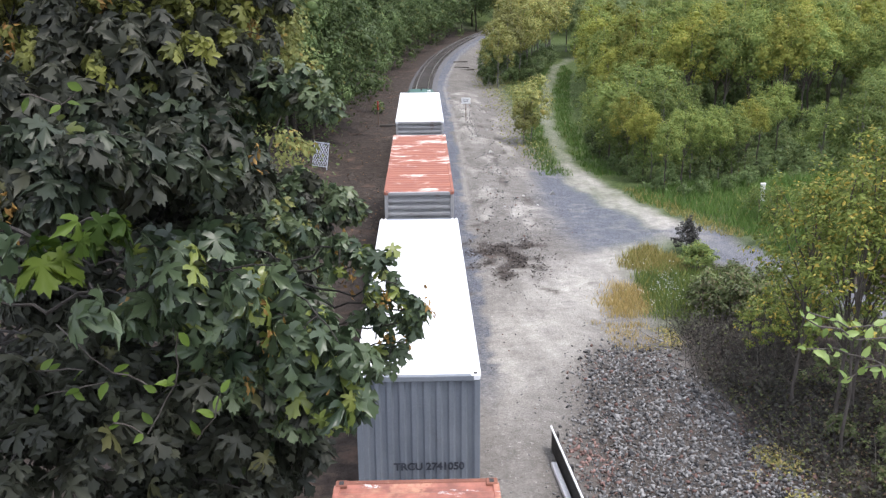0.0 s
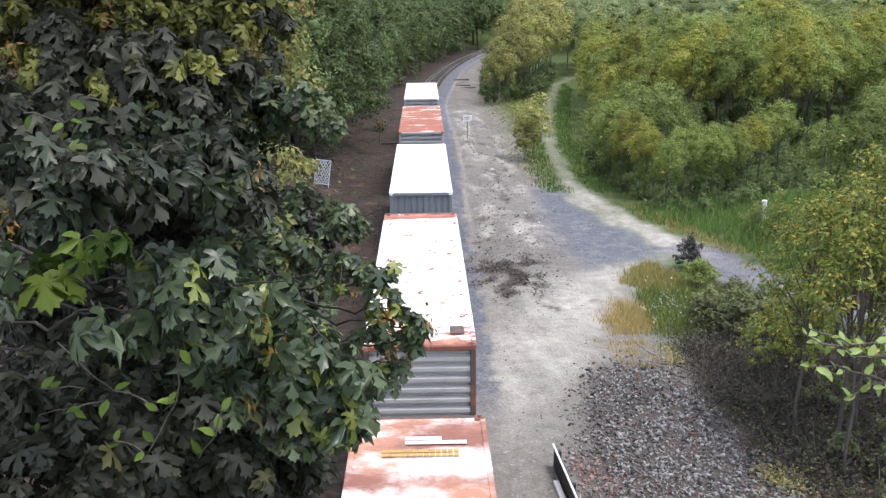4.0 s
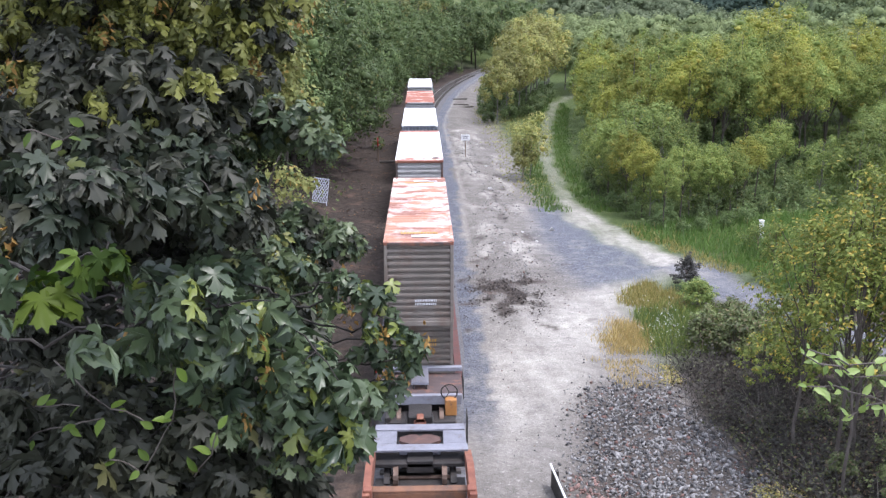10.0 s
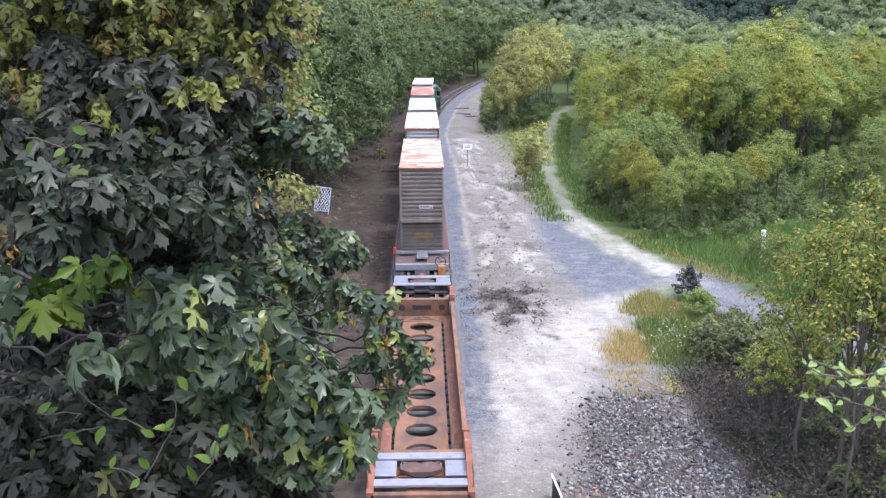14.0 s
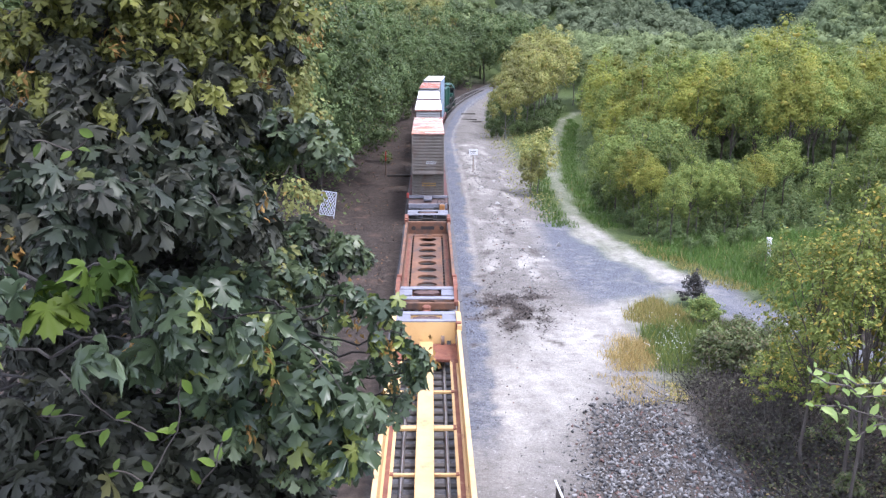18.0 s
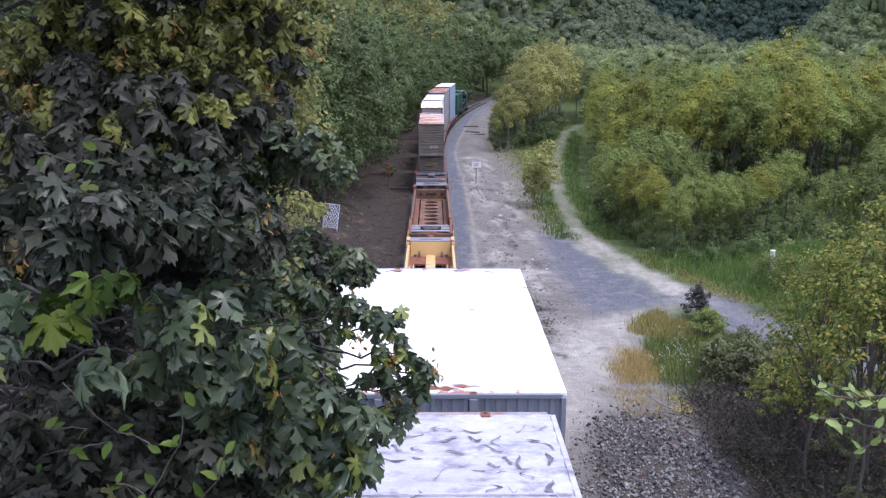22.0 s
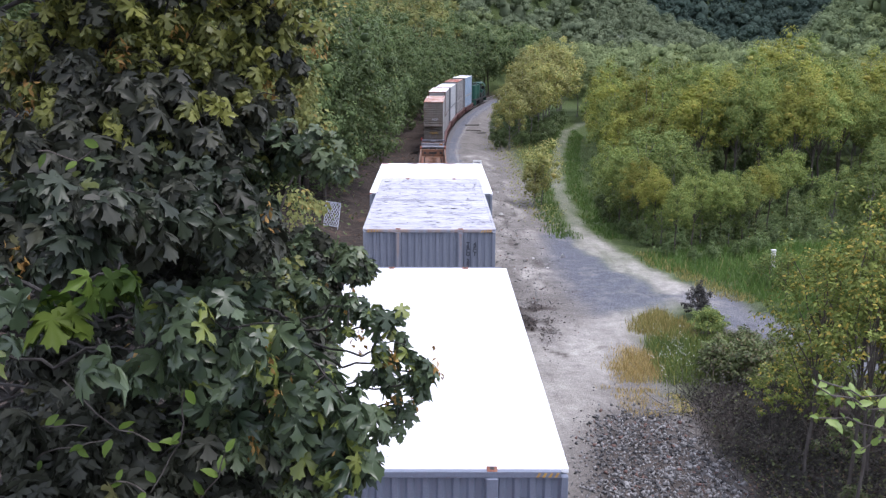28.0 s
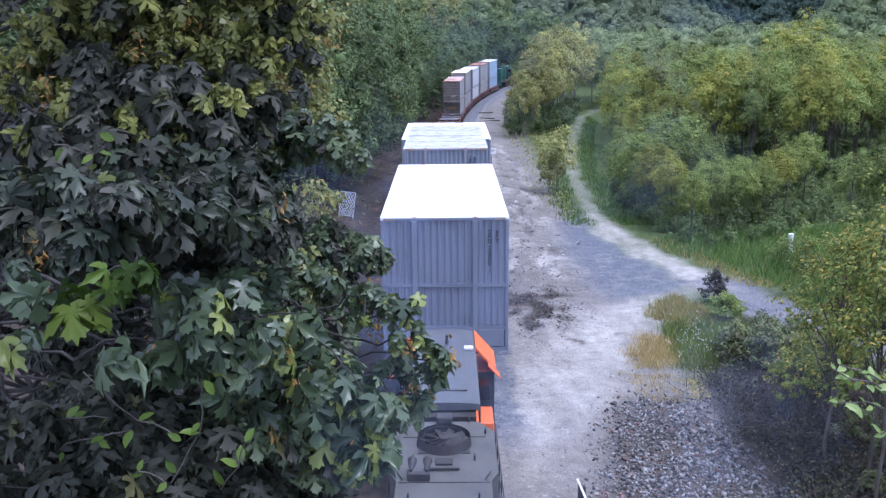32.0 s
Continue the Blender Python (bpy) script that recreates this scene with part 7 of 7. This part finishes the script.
    part("trunk", bm, "maple_bark", tree, "dark grey-brown trunk")
    # lit and shaded leaf tones are set bough by bough
    mats = {1: "maple_lit", 2: "maple_yellow", 3: "maple_shaded", 4: "maple"}
    says = {1: "green lobed leaves in the lit tone", 2: "yellowing upper leaves", 3: "inner leaves painted in a darker shade tone", 4: "dull green lobed leaves in the lit tone"}
    shapes = [maple_shape(q) for q in (0.55, 0.95, 1.4)]
    leaf_meshes, fresh_meshes = [], []
    for sv, sf in shapes:
        me = bpy.data.meshes.new("leaf")
        me.from_pydata([tuple(p) for p in sv], [], [tuple(int(a) for a in f) for f in sf])
        me.polygons.foreach_set("use_smooth", [True] * len(me.polygons))
        me.materials.append(M["maple_leaf"])
        leaf_meshes.append(me)
        fresh = me.copy()
        fresh.materials[0] = M["maple_fresh"]
        fresh_meshes.append(fresh)
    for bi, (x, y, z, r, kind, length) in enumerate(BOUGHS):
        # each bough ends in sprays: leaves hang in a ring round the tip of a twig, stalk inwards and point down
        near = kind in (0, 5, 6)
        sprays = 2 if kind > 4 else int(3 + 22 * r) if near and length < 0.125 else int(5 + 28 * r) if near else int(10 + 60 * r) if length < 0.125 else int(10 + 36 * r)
        each = 5 if kind == 5 else 3 if kind == 6 else 6 if near else 9
        tips = unit(g.normal(size=(sprays, 3))) * (r * g.uniform(0.3, 1.35 if near else 1.0, sprays))[:, None] * np.array([1, 1, 0.75]) + np.array([x, y, z])
        bm = bmesh.new()
        middle = Vector((x, y, z))
        start = fork.lerp(Vector((-4.6, 8.2, 15.5)), min(0.9, max(0.0, (z - 9.6) / 6)))
        if near:
            start = middle + Vector((-0.6, 0.35, -0.1))
        limb(bm, start, middle, 0.008 if near else 0.03, 0.005, -0.05 if near else -0.2, 6, 6)
        for q in tips[::2]:
            limb(bm, middle, Vector(q), 0.006, 0.003, 0.03, 2, 4)
        part("branch", bm, "maple_bark", tree)
        count = sprays * each
        turn = np.tile(np.arange(each) * (math.tau / each), sprays) + g.normal(size=count) * 0.5 + np.repeat(g.uniform(0, 6.28, sprays), each)
        ring = np.stack([np.cos(turn), np.sin(turn), np.zeros(count)], 1)
        drop = g.uniform(0.5 if near else 0.2, 3.4, (count, 1))
        tip = ring - np.array([0, 0, 1.0]) * drop + g.normal(size=(count, 3)) * 0.25
        nrm = ring * drop + np.array([0, -0.1, 1.0]) + g.normal(size=(count, 3)) * 0.45
        size = length * g.uniform(0.5, 1.25, count)
        p = np.repeat(tips, each, 0) + ring * (size * 0.35)[:, None] + np.array([0, 0, 1.0]) * g.uniform(-0.5, 0.25, (count, 1)) * length
        if near:
            for k in range(count):
                n = Vector(nrm[k]).normalized()
                t = (Vector(tip[k]) - n * Vector(tip[k]).dot(n)).normalized()
                m = Matrix((t.cross(n), t, n)).transposed().to_4x4()
                m.translation = p[k]
                o = new("leaf", (fresh_meshes if kind == 5 else leaf_meshes)[int(g.integers(3))])
                o.parent, o.matrix_basis = tree, m @ Matrix.Diagonal((*(size[k],) * 3, 1))
        else:
            other, share = {1: ("maple_shaded", 0.2), 2: ("maple_shaded", 0.32), 3: ("maple_yellow", 0.24 if z > 12.9 else 0.0), 4: ("maple_shaded", 0.4)}[kind]
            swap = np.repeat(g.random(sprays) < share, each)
            for mat, pick, say in ((mats[kind], ~swap, says[kind]), (other, swap, "leaves painted in the shade tone" if kind != 3 else "yellow-green leaves")):
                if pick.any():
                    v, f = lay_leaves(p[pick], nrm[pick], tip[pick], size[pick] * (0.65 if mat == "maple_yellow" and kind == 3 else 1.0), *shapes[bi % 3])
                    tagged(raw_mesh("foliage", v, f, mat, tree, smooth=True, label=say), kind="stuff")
        # hanging bunches of winged seeds
        if kind in (0, 1, 2, 4) and (near or bi % 2 == 0):
            k = 1 if near else 2
            c = np.array([x, y, z]) + unit(g.normal(size=(k, 3)) * np.array([1, 1, 0.3])) * r * 0.8 - np.array([0, 0, r * 0.4])
            for q in c:
                w = q + g.normal(size=(14, 3)) * np.array([0.022, 0.022, 0.05])
                v, f = lay_leaves(w, g.normal(size=w.shape), np.array([0, 0, -1.0]) + g.normal(size=w.shape) * 0.4, g.uniform(0.035, 0.06, len(w)), SIMPLE * np.array([0.7, 1, 1]), SIMPLE_F)
                tagged(raw_mesh("samara", v, f, "seed_keys", tree, "hanging orange-brown winged seeds"), kind="stuff")
    # fresh bright leaves by the near cluster, and turning ones at a drooping tip
    for name, label, mat, at, spread, count, sizes in YOUNG:
        q = np.array(at) + g.normal(size=(count, 3)) * np.array(spread)
        v, f = lay_leaves(q, np.array([0.2, -0.8, 0.4]) + g.normal(size=q.shape) * 0.3, np.array([0.15, 0, -1.0]) + g.normal(size=q.shape) * 0.35, g.uniform(*sizes, count), *shapes[2])
        tagged(raw_mesh(name, v, f, mat, tree, label, True), kind="stuff")


YOUNG = (("young_leaves", "fresh bright yellow-green leaves", "maple_young", (-0.92, 2.9, 13.23), (0.03, 0.03, 0.03), 3, (0.07, 0.1)),
         ("turning_leaves", "yellow-green turning leaves", "maple_turning", (-0.31, 4.6, 11.8), (0.06, 0.05, 0.06), 3, (0.1, 0.14)))
build_maple()


def lime_twig(label, points, seed, leaf, count):
    """A thin shoot with a few pale young leaves."""
    t = thing("young_shoot", label, "shoot", "young shoots")
    g = np.random.default_rng(seed)
    bm = bmesh.new()
    p = []
    for a, b in zip(points, points[1:]):
        limb(bm, a, b, 0.0045, 0.003, 0.01, 3, 5, 0.06)
        for q in np.linspace(0.2, 1, count):
            p.append(np.array(a) + (np.array(b) - np.array(a)) * q)
    part("stem", bm, "bark", t)
    p = np.array(p)
    v, f = lay_leaves(p, np.array([0.1, -0.6, 0.6]) + g.normal(size=p.shape) * 0.35, g.normal(size=p.shape) * 0.7 + np.array([0, 0, 0.1]), leaf * g.uniform(0.6, 1.2, len(p)), OVAL, OVAL_F)
    raw_mesh("leaves", v, f, "shoot_leaf" if seed < 5 else "maple_young", t, "pale lime-green young leaves")


SHOOTS = [
    [(2.57, 4.1, 12.27), (2.14, 3.95, 12.37), (1.86, 3.9, 12.51)],
    [(2.55, 4.1, 12.39), (2.13, 4.0, 12.41), (1.91, 3.95, 12.51)],
    [(2.59, 4.1, 12.1), (2.12, 3.95, 12.3), (1.9, 3.9, 12.35)],
    [(2.66, 4.2, 11.99), (2.31, 4.0, 12.22), (2.13, 3.95, 12.17)],
    [(-1.18, 4.1, 11.88), (-1.01, 4.05, 12.16), (-0.96, 4.0, 12.44)],
    [(-1.59, 4.2, 12.41), (-1.31, 4.1, 12.2), (-1.1, 4.05, 12.12)],
    [(-1.73, 4.1, 12.03), (-1.47, 4.0, 12.16), (-1.31, 4.0, 12.2)],
    [(-1.54, 4.1, 11.79), (-1.3, 4.0, 11.99), (-1.17, 4.0, 11.93)],
    [(-0.97, 4.2, 11.79), (-0.85, 4.1, 11.96), (-0.8, 4.05, 12.11)],
    [(-1.61, 4.2, 13.5), (-1.42, 4.15, 13.46), (-1.3, 4.1, 13.53)],
    [(-1.88, 4.1, 12.12), (-1.63, 4.05, 12.24), (-1.41, 4.0, 12.26)]
]
for k, pts in enumerate(SHOOTS):
    lime_twig("thin shoot with lime-green leaves", pts, 1 + k, 0.065 if k < 4 else 0.085, 6 if k < 4 else 2)


# ---- stones and small things by the line ----
def stone_mesh(seed):
    bm = bmesh.new()
    g = random.Random(seed)
    for _ in range(7):
        v = Vector((g.gauss(0, 1), g.gauss(0, 1), g.gauss(0, 1))).normalized()
        bm.verts.new((v.x * g.uniform(0.6, 1.4), v.y * g.uniform(0.45, 1.0), v.z * g.uniform(0.35, 0.8)))
    h = bmesh.ops.convex_hull(bm, input=bm.verts)
    bmesh.ops.delete(bm, geom=[e for e in h["geom_interior"] if isinstance(e, bmesh.types.BMVert)], context="VERTS")
    bmesh.ops.triangulate(bm, faces=bm.faces)
    me = bpy.data.meshes.new("stone")
    bm.to_mesh(me)
    bm.free()
    return me


def build_stones():
    heap = thing("stone_heap", "spread of loose grey and reddish broken rock", "rocks", kind="structure")
    kinds = [stone_mesh(k) for k in range(9)]
    for me in kinds:
        me.materials.append(M["rock_grey"])
    g = random.Random(4)
    near, rest = 0, []
    while near < 300 or len(rest) < 9400:
        x, y = g.uniform(3.4, 13), g.uniform(20, 37)
        if not inside(x + g.gauss(0, 0.45), y + g.gauss(0, 0.7), RIPRAP):
            continue
        if noise.noise((x * 0.9, y * 0.6, 4)) + g.gauss(0, 0.25) < -0.45:
            continue
        size = g.choice((0.025, 0.035, 0.05, 0.06, 0.07, 0.085, 0.1, 0.13))
        m = Matrix.LocRotScale((x, y, ground_z(x, y) + size * 0.3), Euler((g.uniform(0, 6), g.uniform(0, 0.6), g.uniform(0, 6))), (size,) * 3)
        if near < 300 and size > 0.065 and 24 < y < 33:
            o = new("stone", g.choice(kinds))
            o.parent, o.matrix_basis = heap, m
            near += 1
        elif len(rest) < 9400:
            rest.append(m)
    arrays = [(np.array([q.co for q in me.vertices]), np.array([tuple(p.vertices) for p in me.polygons])) for me in kinds]
    # one load of rock at the near corner is reddish
    red = [math.hypot((m.translation.x - 5.1) / 0.9, (m.translation.y - 25.9) / 1.5) + g.gauss(0, 0.35) < 0.95 for m in rest]
    for mat, say, want in (("rock_loose", "", False), ("rock_red", "reddish broken rock", True)):
        v, f, base = [], [], 0
        for i, m in enumerate(rest):
            if red[i] == want:
                a, b = arrays[i % 9]
                mm = np.array(m)
                v.append(a @ mm[:3, :3].T + mm[:3, 3])
                f.append(b + base)
                base += len(a)
        tagged(raw_mesh("small_stones", np.concatenate(v), np.concatenate(f), mat, heap, say), kind="stuff")
    # scattered stones on the bank and the yard
    v, f, base = [], [], 0
    for i in range(6600):
        if i < 2600:
            y = g.uniform(50, 112)
            x = track_x(y) + g.gauss(5.6, 1.3)
            if x - track_x(y) < 3.3 or noise.noise((x * 0.55, y * 0.22, 7)) + g.gauss(0, 0.2) < -0.1:
                continue
        elif i < 3000:
            x, y = g.gauss(4.6, 1.2), g.gauss(47.4, 2.2)
        else:
            x, y = g.uniform(1.8, 10), g.uniform(18, 62)
        if inside(x, y, DUST) and i % 3:
            continue
        size = g.choice((0.03, 0.04, 0.05, 0.07, 0.1)) * (1.0 if i < 2600 else 0.55)
        a, b = arrays[i % 9]
        mm = np.array(Matrix.LocRotScale((x, y, ground_z(x, y) + size * 0.25), Euler((g.uniform(0, 6), 0.2, g.uniform(0, 6))), (size,) * 3))
        v.append(a @ mm[:3, :3].T + mm[:3, 3])
        f.append(b + base)
        base += len(a)
    tagged(raw_mesh("loose_stones", np.concatenate(v), np.concatenate(f), "rock_loose"), "loose stones scattered on bare earth", "stones", kind="stuff")
    for x, y, s in ((9.1, 62.7, 0.28), (7.9, 60.5, 0.16), (6.9, 61.5, 0.14), (7.6, 58.9, 0.15), (6.2, 66.5, 0.2), (5.2, 63.5, 0.16), (6.6, 72.0, 0.2), (5.9, 78.4, 0.22), (7.2, 69.0, 0.14), (5.4, 58.0, 0.13), (6.8, 56.0, 0.16), (5.0, 86.0, 0.2), (6.4, 91.0, 0.24)):
        o = tagged(new("boulder", stone_mesh(int(x * 9))), "pale rounded boulder on the bank", "rock", "boulders")
        o.data.materials.append(M["rock_pale"])
        o.matrix_basis = Matrix.LocRotScale((x, y, ground_z(x, y) + s * 0.35), None, (s,) * 3)


M["rock_red"] = leafy("rock_red", (0.12, 0.085, 0.078), (0.31, 0.20, 0.175), (0.2, 0.195, 0.19), 0.35, 0.95, 0.0, specular=0.1)
M["rock_loose"] = leafy("rock_loose", (0.035, 0.035, 0.037), (0.31, 0.306, 0.30), (0.17, 0.11, 0.095), 0.06, 0.95, 0.0, specular=0.1)
build_stones()


def dark_debris():
    g = np.random.default_rng(8)
    c = np.stack([g.normal(4.5, 1.1, 2600), g.normal(47.4, 2.1, 2600)], 1)
    c = c[[noise.noise((x * 1.1, y * 0.8, 6)) > -0.02 for x, y in c]]
    p = np.array([(x, y, ground_z(x, y) + 0.03) for x, y in c])
    v, f = lay_leaves(p, np.array([0, 0, 1.0]) + g.normal(size=p.shape) * 0.4, g.normal(size=p.shape), g.uniform(0.06, 0.2, len(p)), SIMPLE, SIMPLE_F)
    tagged(raw_mesh("leaf_litter", v, f, "litter"), "dark heap of broken ties and rotten litter", "litter", kind="stuff")


M["litter"] = leafy("litter", (0.035, 0.03, 0.028), (0.11, 0.095, 0.085), None, 0, 0.9, 0.0)
dark_debris()


def lineside_sign():
    z = ground_z(4.6, 95.6)
    t = thing("lineside_sign", "small white lineside sign on a thin dark post", "sign", at=Matrix.Translation((4.6, 95.6, z)))
    part("post", boxes((-0.04, 0.04, -0.03, 0.03, -0.4, 2.35), bevel=0.01), "weathered_wood", t)
    part("board", boxes((-0.46, 0.46, -0.05, -0.03, 1.75, 2.35), bevel=0.01), "sign_white", t, "white sign board")
    part("marking", boxes((-0.3, 0.3, -0.056, -0.052, 2.1, 2.16), (-0.25, 0.2, -0.056, -0.052, 1.95, 2.0)), "rock_grey", t, "faint grey line")


def red_post():
    z = ground_z(-4.3, 93.4)
    t = thing("marker_post", "thin dark marker post with a red top", "post", at=Matrix.Translation((-4.3, 93.4, z)))
    b = bmesh.new()
    tube(b, (0, 0, -0.3), (0, 0, 1.5), 0.05, n=8)
    part("post", b, "weathered_wood", t)
    b = bmesh.new()
    tube(b, (0, 0, 1.5), (0, 0, 2.4), 0.06, n=8)
    part("top", b, "signal_red", t, "red painted top")
    s = boxes((-0.2, 2.2, -0.12, 0.12, 0, 0.2), bevel=0.02)
    o = tagged(part("old_tie", s, "tie_wood"), "old timber tie lying beside the line", "timber")
    o.matrix_basis = pose(-3.9, 92.0, ground_z(-3, 92) + 0.02, 0, 0, 8)


def old_ties():
    for x, y, turn in ((6.7, 161.5, 12), (6.5, 152.0, -14), (7.2, 149.0, 20)):
        o = tagged(part("old_tie", boxes((-1.25, 1.25, -0.12, 0.12, 0, 0.2), bevel=0.02), "tie_wood"), "dark discarded timber tie lying on the bank", "timber", "discarded ties")
        o.matrix_basis = pose(x, y, ground_z(x, y) - 0.03, 0, 0, turn)


def pale_post():
    x, y = 22.3, 59.0
    t = thing("meadow_post", "short pale post standing in the grass", "post", at=Matrix.Translation((x, y, ground_z(x, y))))
    part("post", boxes((-0.14, 0.14, -0.1, 0.1, -0.3, 1.3), bevel=0.03), "sign_white", t)
    part("cap", boxes((-0.16, 0.16, -0.12, 0.12, 1.3, 1.36), bevel=0.015), "sign_white", t)


M["lattice_paint"] = surface("lattice_paint", (0.50, 0.54, 0.66), (0.58, 0.62, 0.72), 3, 0.6)


def lattice():
    """Sheet of crossed slats in a thin frame, leaning back under the trees."""
    x, y, w, h = -7.72, 70, 1.05, 1.75
    t = thing("lattice_panel", "pale blue-white lattice panel leaning under the trees", "lattice", at=pose(x, y, ground_z(x, y) + 0.15, -14, 9, 10))
    for way in (1, -1):
        for i in range(-5, 4):
            # each slat climbs at 60 degrees from side to side, cut off at the frame
            z0, z1 = i * 0.34, i * 0.34 + w * 1.73
            q0, q1 = max(0.0, -z0 / (z1 - z0)), min(1.0, (h - z0) / (z1 - z0))
            if q1 - q0 < 0.08:
                continue
            a, c = [(way * w * (q - 0.5), 0.012 * way, z0 + (z1 - z0) * q) for q in (q0, q1)]
            part("slat", prism([(a[0] - 0.025, a[2]), (a[0] + 0.025, a[2]), (c[0] + 0.025, c[2]), (c[0] - 0.025, c[2])], "y", a[1] - 0.01, a[1] + 0.01), "lattice_paint", t)
    for x0, x1, z0, z1 in ((-w / 2 - 0.05, -w / 2, -0.3, h + 0.05), (w / 2, w / 2 + 0.05, -0.3, h + 0.05), (-w / 2, w / 2, h, h + 0.05), (-w / 2, w / 2, -0.05, 0.0)):
        part("frame_bar", boxes((x0, x1, -0.03, 0.03, z0, z1)), "lattice_paint", t)


def barrier():
    """Grey steel plate on edge with a white top strip, by the near edge of the yard."""
    x, y = 4.25, 24.6
    t = thing("steel_barrier", "dark steel guard rail with a white edge beside the dirt yard", "guard rail", at=pose(x, y, ground_z(x, y), 0, 0, 4))
    part("plate", prism([(0.0, 0.0), (0.05, 0.0), (0.1, 0.35), (0.05, 0.75), (0.0, 0.78)], "y", -3.0, 2.0), "black_steel", t)
    part("edge", boxes((-0.06, 0.0, -3.0, 2.0, 0.76, 0.82), bevel=0.01), "sign_white", t, "white painted edge")
    part("kerb_strip", boxes((-0.24, -0.07, -3.0, 0.9, 0.0, 0.16), bevel=0.02), "sign_white", t, "pale concrete strip at the foot")
    for yy in (-2.6, -0.3, 1.7):
        part("post", boxes((0.05, 0.17, yy - 0.06, yy + 0.06, -0.3, 0.7), bevel=0.01), "black_steel", t)


def fallen_leaves():
    g = np.random.default_rng(12)
    y = g.uniform(38, 125, 5200)
    x = np.array([track_x(q) for q in y]) - 2.2 - np.abs(g.normal(0, 3.0, 5200))
    keep = np.array([noise.noise((a * 0.5, b * 0.3, 8)) > -0.05 for a, b in zip(x, y)])
    p = np.array([(a, b, ground_z(a, b) + 0.03) for a, b in zip(x[keep], y[keep])])
    v, f = lay_leaves(p, np.array([0, 0, 1.0]) + g.normal(size=p.shape) * 0.3, g.normal(size=p.shape), g.uniform(0.08, 0.24, len(p)), SIMPLE, SIMPLE_F)
    tagged(raw_mesh("leaf_litter", v, f, "fallen"), "brown fallen leaves on the dark strip beside the line", "litter", kind="stuff")


M["fallen"] = leafy("fallen", (0.035, 0.03, 0.026), (0.12, 0.10, 0.085), (0.21, 0.12, 0.06), 0.12, 0.8, 0.0)
fallen_leaves()
lineside_sign()
red_post()
old_ties()
pale_post()
lattice()
barrier()


# ---- exhaust of the rear locomotive ----
PUFFS = []
scene.cycles.transparent_max_bounces = 48


def build_smoke():
    m = bpy.data.materials.new("exhaust_haze")
    M["exhaust_haze"] = m
    n, l = nodes_of(m)
    d, t, x = n.new("ShaderNodeBsdfDiffuse"), n.new("ShaderNodeBsdfTransparent"), n.new("ShaderNodeMixShader")
    d.inputs["Color"].default_value = (0.4, 0.55, 0.9, 1)
    x.inputs[0].default_value = 0.0068
    l.new(t.outputs[0], x.inputs[1])
    l.new(d.outputs[0], x.inputs[2])
    l.new(x.outputs[0], n["Material Output"].inputs["Surface"])
    smoke = thing("exhaust_smoke", "thin blue-grey diesel smoke drifting above the locomotive", "smoke")
    g = np.random.default_rng(3)
    for k in range(66):
        big = k % 2
        p = g.normal(size=(26, 3)) * np.array([0.3, 0.42, 0.42]) * (1 + 0.5 * big)
        v, f = lay_leaves(p, g.normal(size=p.shape), g.normal(size=p.shape), g.uniform(0.35, 0.75, 26) * (1 + 0.6 * big), OVAL * np.array([1.6, 1, 1]), OVAL_F)
        o = raw_mesh("puff", v, f, "exhaust_haze", smoke)
        PUFFS.append((o, 28.1 + 2.7 * k / 65, g.uniform(-0.3, 2.0) if k < 26 else g.uniform(-2.4, 0.6), g.uniform(-0.9, 1.9) if k < 26 else g.uniform(0.5, 4.0), g.uniform(0.9, 2.3) if big else g.uniform(0.7, 1.5)))


def puff_place(t, out, side, ahead, lift):
    """Inside the engine house until it leaves the stack, then rising and spreading as it slows."""
    stack = -117.3
    if t <= out:
        return (0.0, train_s(t) + stack - 2.0, 2.5)
    q = t - out
    return (side * 2.6 * (1 - math.exp(-q / 1.1)), train_s(out) + stack + 3.0 * (1 - math.exp(-q / 0.9)) + ahead * q, 3.0 + lift * 3.4 * (1 - math.exp(-q / 1.6)) * 1.6)


build_smoke()


# ---- what moves ----
def motions():
    times = [0.0] + [float(t) for t in range(1, 33)]
    for ob, u, z in RIDERS:
        rows = []
        for t in times:
            s = train_s(t) + u
            x, y, _ = along(0, s, 0)
            rows.append((t, pose(x, y, z, 0, 0, -math.degrees(track_turn(s)))))
        walk(ob, rows)
    for ob, out, side, ahead, lift in PUFFS:
        stops = [0.0, 10.0, 20.0, 26.0] + [27.0 + 0.25 * k for k in range(21)]
        walk(ob, [(t, pose(*puff_place(t, out, side, ahead, lift), 0, 0, 12 * max(0, t - out))) for t in stops])


motions()
